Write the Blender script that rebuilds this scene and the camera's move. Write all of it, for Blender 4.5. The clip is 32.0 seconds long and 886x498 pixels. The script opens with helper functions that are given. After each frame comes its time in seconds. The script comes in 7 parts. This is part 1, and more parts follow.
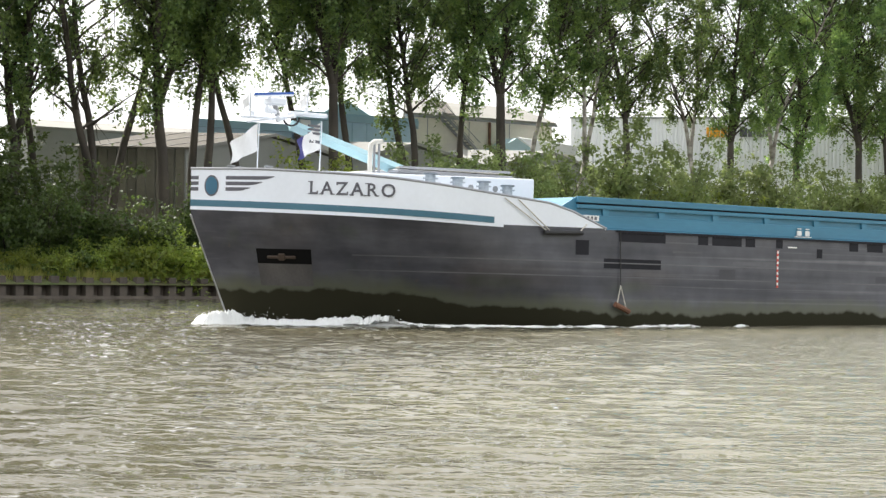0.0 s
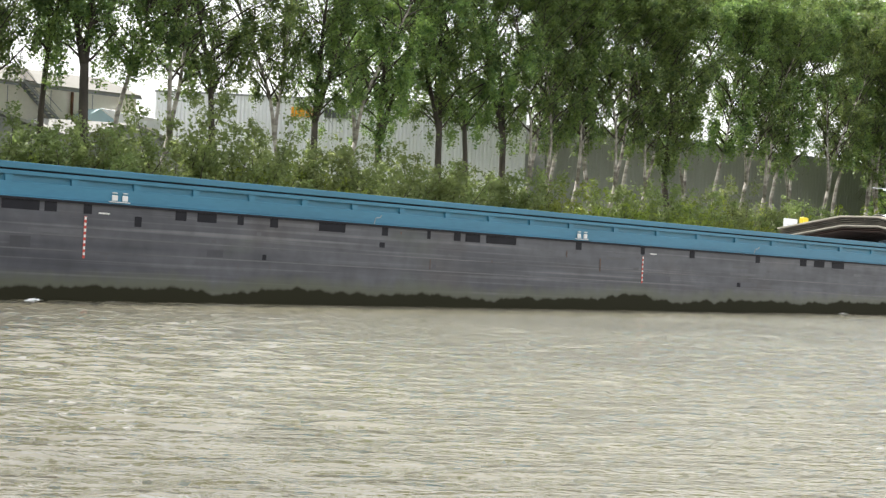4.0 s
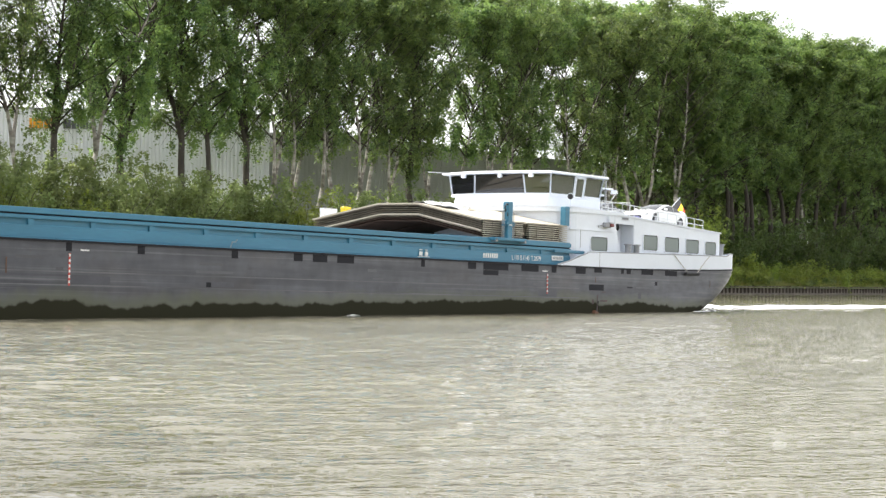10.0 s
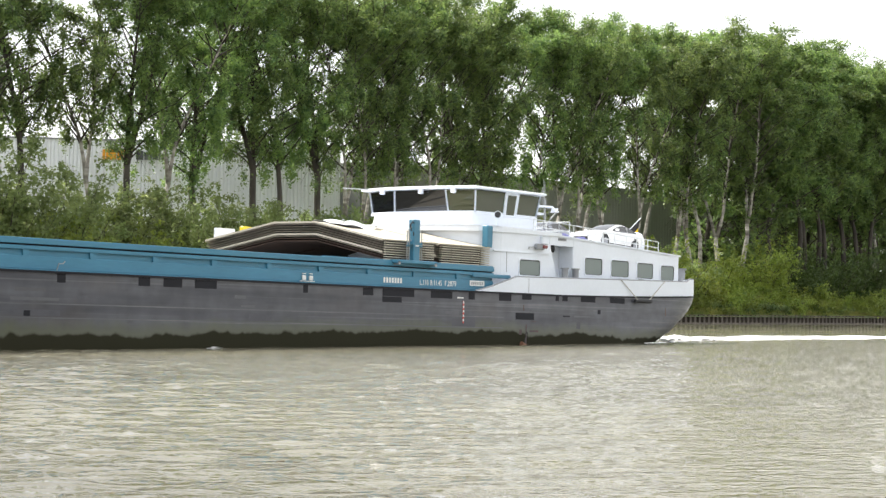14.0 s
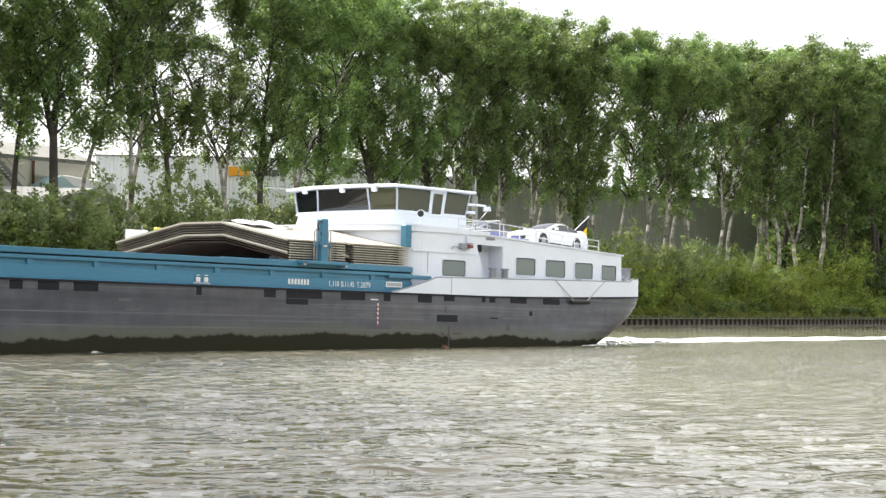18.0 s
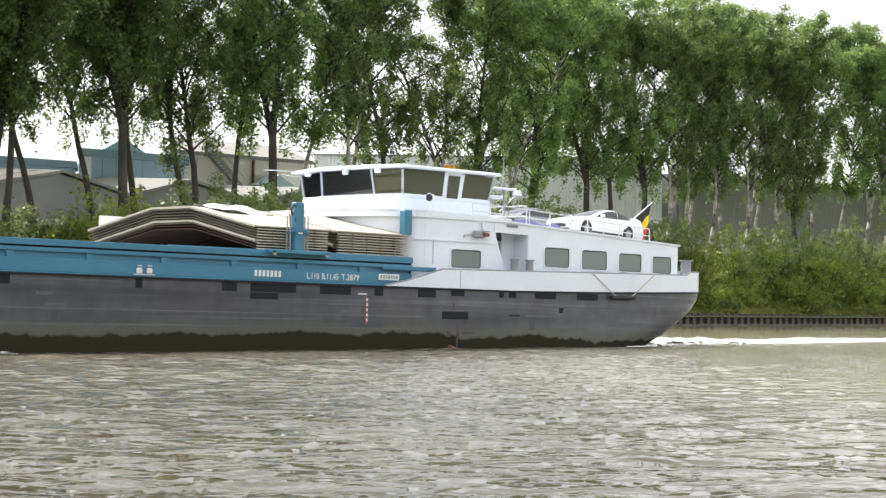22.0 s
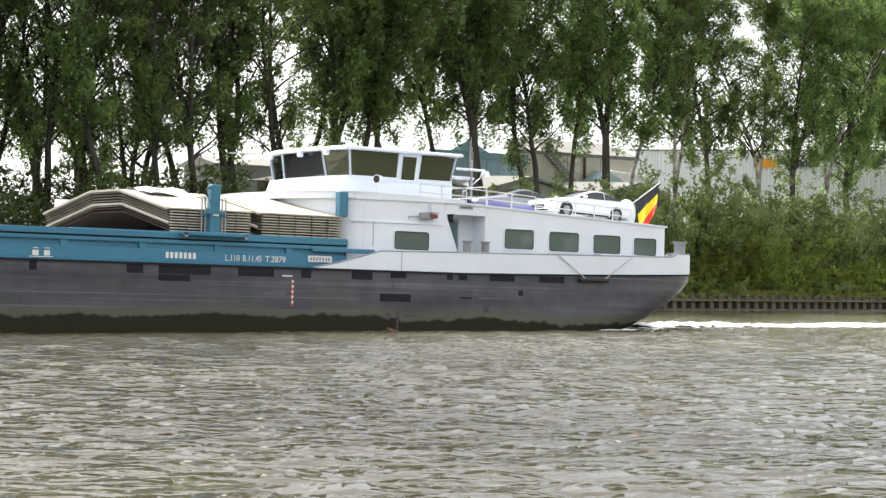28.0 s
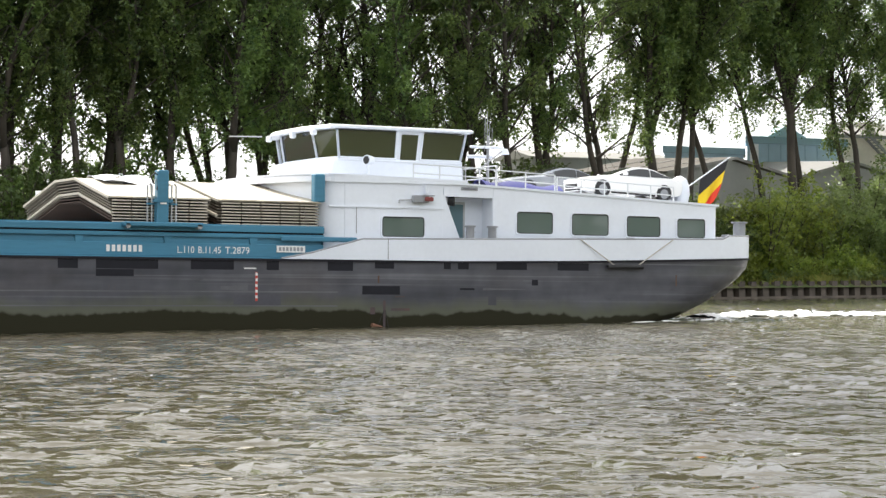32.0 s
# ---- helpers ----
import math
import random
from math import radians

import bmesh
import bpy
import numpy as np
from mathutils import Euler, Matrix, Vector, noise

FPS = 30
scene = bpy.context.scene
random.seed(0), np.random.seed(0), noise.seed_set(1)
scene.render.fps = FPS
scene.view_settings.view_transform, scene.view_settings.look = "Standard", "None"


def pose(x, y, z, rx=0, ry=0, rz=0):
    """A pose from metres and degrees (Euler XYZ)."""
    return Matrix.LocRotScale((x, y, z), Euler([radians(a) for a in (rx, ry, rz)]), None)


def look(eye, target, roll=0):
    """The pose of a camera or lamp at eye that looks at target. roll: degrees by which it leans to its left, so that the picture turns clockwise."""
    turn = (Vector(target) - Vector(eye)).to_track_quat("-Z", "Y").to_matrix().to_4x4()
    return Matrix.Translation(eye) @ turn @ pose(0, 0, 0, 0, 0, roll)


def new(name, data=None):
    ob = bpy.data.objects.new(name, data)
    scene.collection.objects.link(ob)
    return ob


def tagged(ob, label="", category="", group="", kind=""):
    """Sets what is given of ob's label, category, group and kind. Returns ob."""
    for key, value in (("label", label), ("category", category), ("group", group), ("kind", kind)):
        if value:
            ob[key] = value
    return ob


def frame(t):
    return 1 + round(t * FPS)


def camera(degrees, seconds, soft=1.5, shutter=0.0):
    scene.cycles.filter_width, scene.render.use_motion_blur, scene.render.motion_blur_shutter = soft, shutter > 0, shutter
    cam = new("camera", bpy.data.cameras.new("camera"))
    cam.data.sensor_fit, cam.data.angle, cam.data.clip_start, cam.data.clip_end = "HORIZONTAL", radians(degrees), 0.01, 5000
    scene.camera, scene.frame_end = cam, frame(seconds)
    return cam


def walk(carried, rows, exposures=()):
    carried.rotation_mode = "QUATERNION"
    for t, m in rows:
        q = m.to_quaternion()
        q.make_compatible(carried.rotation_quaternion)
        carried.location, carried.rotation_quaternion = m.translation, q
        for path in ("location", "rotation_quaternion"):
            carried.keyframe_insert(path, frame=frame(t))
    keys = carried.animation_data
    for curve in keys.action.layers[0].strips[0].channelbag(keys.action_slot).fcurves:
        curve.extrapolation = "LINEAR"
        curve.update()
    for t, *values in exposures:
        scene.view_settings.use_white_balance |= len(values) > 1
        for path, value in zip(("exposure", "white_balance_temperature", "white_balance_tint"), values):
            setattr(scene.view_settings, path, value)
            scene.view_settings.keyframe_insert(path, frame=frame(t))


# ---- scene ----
cam = camera(25.19, 32.0, soft=1.4)
# seconds, place of the eye, turn to the right from +y, tilt up, roll
PATH = [
    (0, 13.37, 3.90, 1.96, 35.38, 0.60, 0.80),
    (0.5, 13.37, 3.90, 1.96, 37.37, 0.40, 1.23),
    (1, 13.37, 3.90, 1.96, 39.25, 0.27, 1.44),
    (1.5, 13.37, 3.90, 1.96, 40.90, 0.21, 1.72),
    (2, 13.37, 3.90, 1.96, 42.33, 0.24, 1.96),
    (2.5, 13.37, 3.90, 1.96, 43.58, 0.30, 2.14),
    (3, 13.37, 3.90, 1.96, 44.83, 0.31, 2.18),
    (3.5, 13.37, 3.90, 1.96, 46.08, 0.29, 2.20),
    (4, 13.37, 3.90, 1.96, 47.45, 0.28, 2.49),
    (4.5, 13.37, 3.90, 1.96, 48.81, 0.23, 2.39),
    (6.5, 13.37, 3.90, 1.96, 53.46, 0.06, 2.34),
    (7, 13.37, 3.90, 1.96, 54.18, 0.17, 2.05),
    (7.5, 13.37, 3.90, 1.96, 54.65, 0.31, 1.95),
    (8, 13.37, 3.90, 1.96, 54.87, 0.46, 1.79),
    (8.5, 13.37, 3.90, 1.96, 54.91, 0.62, 1.59),
    (9, 13.37, 3.90, 1.96, 54.92, 0.74, 1.45),
    (9.5, 13.37, 3.90, 1.96, 54.88, 0.79, 1.20),
    (10, 13.37, 3.90, 1.96, 54.76, 0.70, 1.02),
    (10.5, 13.37, 3.90, 1.96, 54.53, 0.63, 0.84),
    (11, 13.37, 3.90, 1.96, 54.25, 0.67, 0.93),
    (11.5, 13.37, 3.90, 1.96, 53.96, 0.82, 0.89),
    (12, 13.37, 3.90, 1.96, 53.75, 0.95, 0.72),
    (12.5, 13.37, 3.90, 1.96, 53.62, 1.12, 0.92),
    (13, 13.37, 3.90, 1.96, 53.43, 1.26, 0.92),
    (13.5, 13.37, 3.90, 1.96, 53.10, 1.42, 1.05),
    (14, 13.37, 3.90, 1.96, 52.71, 1.53, 0.98),
    (14.5, 13.37, 3.90, 1.96, 52.26, 1.65, 0.75),
    (16.5, 4.07, 1.19, 1.91, 52.27, 1.72, 0.46),
    (17, 1.39, 0.41, 1.90, 52.17, 1.70, 0.31),
    (17.5, 0.04, 0.01, 1.89, 51.74, 1.68, 0.30),
    (18, 0.00, 0.00, 1.89, 51.20, 1.66, 0.60),
    (18.5, 0.00, 0.00, 1.89, 50.62, 1.63, 0.79),
    (19, 0.00, 0.00, 1.89, 49.84, 1.62, 0.34),
    (19.5, 0.00, 0.00, 1.89, 49.01, 1.60, 0.65),
    (20, 0.00, 0.00, 1.89, 48.12, 1.60, 0.44),
    (20.5, 0.00, 0.00, 1.89, 47.24, 1.60, 0.48),
    (21, 0.00, 0.00, 1.89, 46.45, 1.59, 0.46),
    (21.5, 0.00, 0.00, 1.89, 45.68, 1.56, 0.59),
    (22, 0.00, 0.00, 1.89, 44.99, 1.53, 0.73),
    (22.5, 0.00, 0.00, 1.89, 44.27, 1.58, 0.69),
    (23, 0.00, 0.00, 1.89, 43.58, 1.64, 0.50),
    (23.5, 0.00, 0.00, 1.89, 42.82, 1.64, 0.29),
    (24, 0.00, 0.00, 1.89, 42.08, 1.57, 0.24),
    (24.5, 0.00, 0.00, 1.89, 41.25, 1.50, 0.18),
    (25, 0.00, 0.00, 1.89, 40.42, 1.38, -0.03),
    (25.5, -0.23, -0.17, 1.89, 39.60, 1.26, 0.09),
    (27.5, -11.54, -8.26, 1.93, 37.66, 1.06, 0.07),
    (28, -11.78, -8.43, 1.93, 36.58, 1.01, 0.76),
    (28.5, -11.78, -8.43, 1.93, 35.48, 0.92, 0.74),
    (29, -11.78, -8.43, 1.93, 34.44, 0.84, 0.69),
    (29.5, -11.78, -8.43, 1.93, 33.34, 0.81, 0.50),
    (30, -11.78, -8.43, 1.93, 32.18, 0.85, 0.34),
    (30.5, -11.78, -8.43, 1.93, 31.09, 0.80, 0.44),
    (31, -11.78, -8.43, 1.93, 29.89, 0.76, 0.42),
    (31.5, -11.78, -8.43, 1.93, 28.67, 0.73, 0.19),
    (32, -11.78, -8.43, 1.93, 27.44, 0.72, -0.27),
]
walk(cam, [(t, Matrix.Translation((x, y, z)) @ pose(0, 0, 0, 0, 0, -yaw) @ pose(0, 0, 0, 90 + tilt) @ pose(0, 0, 0, 0, 0, roll))
           for t, x, y, z, yaw, tilt, roll in PATH])

# world, sun and exposure
SUN_AZ, SUN_EL = -7.0, 52.0          # degrees to the right of +y, and above the horizon
world = bpy.data.worlds.new("sky")
scene.world = world
world.use_nodes = True
wn = world.node_tree.nodes
sky = wn.new("ShaderNodeTexSky")
sky.sky_type = "NISHITA"
sky.sun_disc = False
sky.sun_elevation, sky.sun_rotation = radians(SUN_EL), radians(SUN_AZ)
sky.air_density, sky.dust_density, sky.ozone_density = 1.0, 4.0, 1.0
# thin high cloud over most of the sky
wgeo = wn.new("ShaderNodeTexCoord")
wmap = wn.new("ShaderNodeMapping")
wmap.inputs["Scale"].default_value = (1.0, 1.0, 2.6)
wnoise = wn.new("ShaderNodeTexNoise")
wnoise.inputs["Scale"].default_value, wnoise.inputs["Detail"].default_value = 2.2, 5.0
wramp = wn.new("ShaderNodeValToRGB")
wramp.color_ramp.elements[0].position, wramp.color_ramp.elements[1].position = 0.30, 0.62
wramp.color_ramp.elements[0].color, wramp.color_ramp.elements[1].color = (0.45, 0.45, 0.45, 1), (1, 1, 1, 1)
wmix = wn.new("ShaderNodeMix")
wmix.data_type = "RGBA"
wmix.inputs[7].default_value = (10.2, 10.3, 10.4, 1)
wl = world.node_tree.links
wl.new(wgeo.outputs["Generated"], wmap.inputs["Vector"])
wl.new(wmap.outputs["Vector"], wnoise.inputs["Vector"])
wl.new(wnoise.outputs["Fac"], wramp.inputs["Fac"])
wl.new(wramp.outputs["Color"], wmix.inputs[0])
wl.new(sky.outputs["Color"], wmix.inputs[6])
wl.new(wmix.outputs[2], wn["Background"].inputs["Color"])
wn["Background"].inputs["Strength"].default_value = 0.10
sun = new("sun", bpy.data.lights.new("sun", "SUN"))
sun.data.energy, sun.data.angle, sun.data.color = 4.2, radians(0.6), (1.0, 0.95, 0.87)
sd = Vector((math.sin(radians(SUN_AZ)) * math.cos(radians(SUN_EL)), math.cos(radians(SUN_AZ)) * math.cos(radians(SUN_EL)), math.sin(radians(SUN_EL))))
sun.matrix_world = look(sd * 200, (0, 0, 0))
scene.view_settings.exposure = 0.88

# ---------------------------------------------------------------- materials
MATS = {}


def material(name, color, rough=0.6, metal=0.0, vary=0.25, scale=2.0, color2=None, bump=0.0, stretch=(1, 1, 1),
             spec=0.5, obj_random=0.0):
    """Paint, wood, stone and the like: two scales of variation, a little relief."""
    if name in MATS:
        return MATS[name]
    m = bpy.data.materials.new(name)
    m.use_nodes = True
    n, l = m.node_tree.nodes, m.node_tree.links
    b = n["Principled BSDF"]
    b.inputs["Roughness"].default_value, b.inputs["Metallic"].default_value = rough, metal
    b.inputs["Specular IOR Level"].default_value = spec
    tc = n.new("ShaderNodeTexCoord")
    mp = n.new("ShaderNodeMapping")
    mp.inputs["Scale"].default_value = stretch
    l.new(tc.outputs["Object"], mp.inputs["Vector"])
    big, fine = n.new("ShaderNodeTexNoise"), n.new("ShaderNodeTexNoise")
    big.inputs["Scale"].default_value, big.inputs["Detail"].default_value = scale * 0.35, 6
    fine.inputs["Scale"].default_value, fine.inputs["Detail"].default_value = scale * 5, 4
    l.new(mp.outputs["Vector"], big.inputs["Vector"])
    l.new(mp.outputs["Vector"], fine.inputs["Vector"])
    mix = n.new("ShaderNodeMix")
    mix.data_type = "RGBA"
    c2 = color2 or tuple(c * (1 - vary) for c in color)
    mix.inputs[6].default_value, mix.inputs[7].default_value = (*color, 1), (*c2, 1)
    ramp = n.new("ShaderNodeMapRange")
    ramp.inputs["From Min"].default_value, ramp.inputs["From Max"].default_value = 0.35, 0.68
    l.new(big.outputs["Fac"], ramp.inputs["Value"])
    l.new(ramp.outputs["Result"], mix.inputs[0])
    hsv = n.new("ShaderNodeHueSaturation")
    mr = n.new("ShaderNodeMapRange")
    mr.inputs["To Min"].default_value, mr.inputs["To Max"].default_value = 1 - vary * 0.6, 1 + vary * 0.6
    l.new(fine.outputs["Fac"], mr.inputs["Value"])
    last = mr.outputs["Result"]
    if obj_random:
        oi = n.new("ShaderNodeObjectInfo")
        r = n.new("ShaderNodeMapRange")
        r.inputs["To Min"].default_value, r.inputs["To Max"].default_value = 1 - obj_random, 1 + obj_random
        mul = n.new("ShaderNodeMath")
        mul.operation = "MULTIPLY"
        l.new(oi.outputs["Random"], r.inputs["Value"])
        l.new(r.outputs["Result"], mul.inputs[0])
        l.new(last, mul.inputs[1])
        last = mul.outputs[0]
    l.new(last, hsv.inputs["Value"])
    l.new(mix.outputs[2], hsv.inputs["Color"])
    l.new(hsv.outputs["Color"], b.inputs["Base Color"])
    if bump:
        bt = n.new("ShaderNodeTexNoise")
        bt.inputs["Scale"].default_value, bt.inputs["Detail"].default_value = scale * 4, 5
        bn = n.new("ShaderNodeBump")
        bn.inputs["Strength"].default_value, bn.inputs["Distance"].default_value = min(1.0, bump * 4), bump
        l.new(mp.outputs["Vector"], bt.inputs["Vector"])
        l.new(bt.outputs["Fac"], bn.inputs["Height"])
        l.new(bn.outputs["Normal"], b.inputs["Normal"])
    MATS[name] = m
    return m


def leaf_material(name, c1, c2):
    m = bpy.data.materials.new(name)
    m.use_nodes = True
    n, l = m.node_tree.nodes, m.node_tree.links
    b, out = n["Principled BSDF"], n["Material Output"]
    b.inputs["Roughness"].default_value = 0.46
    b.inputs["Specular IOR Level"].default_value = 0.5
    geo, oi = n.new("ShaderNodeNewGeometry"), n.new("ShaderNodeObjectInfo")
    mix = n.new("ShaderNodeMix")
    mix.data_type = "RGBA"
    mix.inputs[6].default_value, mix.inputs[7].default_value = (*c1, 1), (*c2, 1)
    # sprays differ more than single leaves do
    tc, cloud = n.new("ShaderNodeTexCoord"), n.new("ShaderNodeTexNoise")
    cloud.inputs["Scale"].default_value, cloud.inputs["Detail"].default_value = 1.1, 2
    l.new(tc.outputs["Object"], cloud.inputs["Vector"])
    cr = n.new("ShaderNodeMapRange")
    cr.inputs["From Min"].default_value, cr.inputs["From Max"].default_value = 0.35, 0.68
    l.new(cloud.outputs["Fac"], cr.inputs["Value"])
    half = n.new("ShaderNodeMix")
    half.inputs[0].default_value = 0.4
    l.new(cr.outputs["Result"], half.inputs[2])
    l.new(geo.outputs["Random Per Island"], half.inputs[3])
    l.new(half.outputs[0], mix.inputs[0])
    hsv = n.new("ShaderNodeHueSaturation")
    mr, mh = n.new("ShaderNodeMapRange"), n.new("ShaderNodeMapRange")
    mr.inputs["To Min"].default_value, mr.inputs["To Max"].default_value = 0.8, 1.25
    mh.inputs["To Min"].default_value, mh.inputs["To Max"].default_value = 0.488, 0.508
    l.new(oi.outputs["Random"], mr.inputs["Value"])
    l.new(oi.outputs["Random"], mh.inputs["Value"])
    l.new(mr.outputs["Result"], hsv.inputs["Value"])
    l.new(mh.outputs["Result"], hsv.inputs["Hue"])
    l.new(mix.outputs[2], hsv.inputs["Color"])
    l.new(hsv.outputs["Color"], b.inputs["Base Color"])
    tr = n.new("ShaderNodeBsdfTranslucent")
    bright = n.new("ShaderNodeHueSaturation")
    bright.inputs["Value"].default_value, bright.inputs["Hue"].default_value = 2.25, 0.484
    l.new(hsv.outputs["Color"], bright.inputs["Color"])
    l.new(bright.outputs["Color"], tr.inputs["Color"])
    ms = n.new("ShaderNodeMixShader")
    ms.inputs[0].default_value = 0.44
    l.new(b.outputs[0], ms.inputs[1])
    l.new(tr.outputs[0], ms.inputs[2])
    l.new(ms.outputs[0], out.inputs["Surface"])
    return m


def hull_material():
    """Grey hull paint with long scrape marks; black below an uneven line of weed and wet."""
    m = bpy.data.materials.new("hull_paint")
    m.use_nodes = True
    n, l = m.node_tree.nodes, m.node_tree.links
    b = n["Principled BSDF"]
    tc = n.new("ShaderNodeTexCoord")
    sep = n.new("ShaderNodeSeparateXYZ")
    l.new(tc.outputs["Object"], sep.inputs[0])

    def noise_of(scale, stretch, detail=5):
        mp, t = n.new("ShaderNodeMapping"), n.new("ShaderNodeTexNoise")
        mp.inputs["Scale"].default_value = stretch
        t.inputs["Scale"].default_value, t.inputs["Detail"].default_value = scale, detail
        l.new(tc.outputs["Object"], mp.inputs["Vector"])
        l.new(mp.outputs["Vector"], t.inputs["Vector"])
        return t.outputs["Fac"]

    def span(value, a, bb, c=0.0, d=1.0):
        r = n.new("ShaderNodeMapRange")
        r.inputs["From Min"].default_value, r.inputs["From Max"].default_value = a, bb
        r.inputs["To Min"].default_value, r.inputs["To Max"].default_value = c, d
        l.new(value, r.inputs["Value"])
        return r.outputs["Result"]

    def blend(fac, a, bb):
        x = n.new("ShaderNodeMix")
        x.data_type = "RGBA"
        l.new(fac, x.inputs[0])
        for sock, v in ((6, a), (7, bb)):
            if isinstance(v, tuple):
                x.inputs[sock].default_value = (*v, 1)
            else:
                l.new(v, x.inputs[sock])
        return x.outputs[2]

    def add(a, bb):
        x = n.new("ShaderNodeMath")
        l.new(a, x.inputs[0])
        l.new(bb, x.inputs[1])
        return x.outputs[0]

    col = blend(span(noise_of(0.5, (0.25, 1, 3.0)), 0.35, 0.65), (0.043, 0.044, 0.056), (0.088, 0.090, 0.106))
    worn = n.new("ShaderNodeMath")
    worn.operation = "MULTIPLY"
    l.new(span(noise_of(1.0, (0.05, 1, 6.0), 3), 0.55, 0.72, 0, 0.7), worn.inputs[0])
    l.new(span(sep.outputs["X"], 9, 17, 0.15, 1.0), worn.inputs[1])
    col = blend(worn.outputs[0], col, (0.175, 0.172, 0.185))      # long light scrapes
    col = blend(span(noise_of(2.4, (0.5, 1, 1.5)), 0.60, 0.76, 0, 0.6), col, (0.040, 0.040, 0.045))
    col = blend(span(noise_of(4.0, (1, 1, 0.35)), 0.66, 0.74, 0, 0.35), col, (0.11, 0.075, 0.055))          # rust runs
    col = blend(span(noise_of(0.42, (0.5, 1, 1.1), 4), 0.54, 0.70, 0, 0.35), col, (0.080, 0.064, 0.058))      # broad brown weathering
    col = blend(span(noise_of(0.55, (0.4, 1.3, 1.2), 6), 0.60, 0.74, 0, 0.4), col, (0.052, 0.072, 0.036))    # thin green growth
    mottle = n.new("ShaderNodeHueSaturation")
    l.new(span(noise_of(1.6, (0.8, 1, 0.7), 6), 0.3, 0.7, 0.80, 1.22), mottle.inputs["Value"])
    l.new(col, mottle.inputs["Color"])
    col = mottle.outputs["Color"]
    wet = n.new("ShaderNodeMath")                                                                          # height over the trimmed waterline
    wet.operation = "MULTIPLY_ADD"
    wet.inputs[1].default_value, wet.inputs[2].default_value = -0.0131, 0.0131 * 55
    l.new(sep.outputs["X"], wet.inputs[0])
    height = add(add(sep.outputs["Z"], wet.outputs[0]), add(span(noise_of(0.20, (1, 1, 0.2), 3), 0.3, 0.7, -0.22, 0.22), span(noise_of(1.7, (1, 1, 0.4), 6), 0.3, 0.7, -0.10, 0.10)))
    height = add(height, span(sep.outputs["X"], 5.0, 12.5, -0.75, 0.0))
    height = add(height, span(sep.outputs["X"], 45.0, 95.0, 0.0, -0.20))
    height = add(height, span(sep.outputs["X"], 91.0, 101.0, 0.0, 0.42))
    col = blend(span(height, 1.05, 0.60, 0, 0.75), col, (0.092, 0.098, 0.058))      # algae film
    col = blend(span(height, 0.50, 0.42), col, (0.026, 0.025, 0.014))              # wet weed
    l.new(col, b.inputs["Base Color"])
    dry = span(height, 0.42, 0.55)
    rough = n.new("ShaderNodeMix")
    l.new(dry, rough.inputs[0])
    rough.inputs[2].default_value = 0.9
    l.new(span(noise_of(3, (0.4, 1, 2)), 0.3, 0.7, 0.28, 0.5), rough.inputs[3])
    l.new(rough.outputs[0], b.inputs["Roughness"])
    l.new(span(height, 0.42, 0.55, 0.15, 0.5), b.inputs["Specular IOR Level"])
    bn = n.new("ShaderNodeBump")
    bn.inputs["Strength"].default_value, bn.inputs["Distance"].default_value = 0.5, 0.03
    l.new(noise_of(0.8, (0.5, 1, 1.0), 3), bn.inputs["Height"])
    l.new(bn.outputs["Normal"], b.inputs["Normal"])
    return m


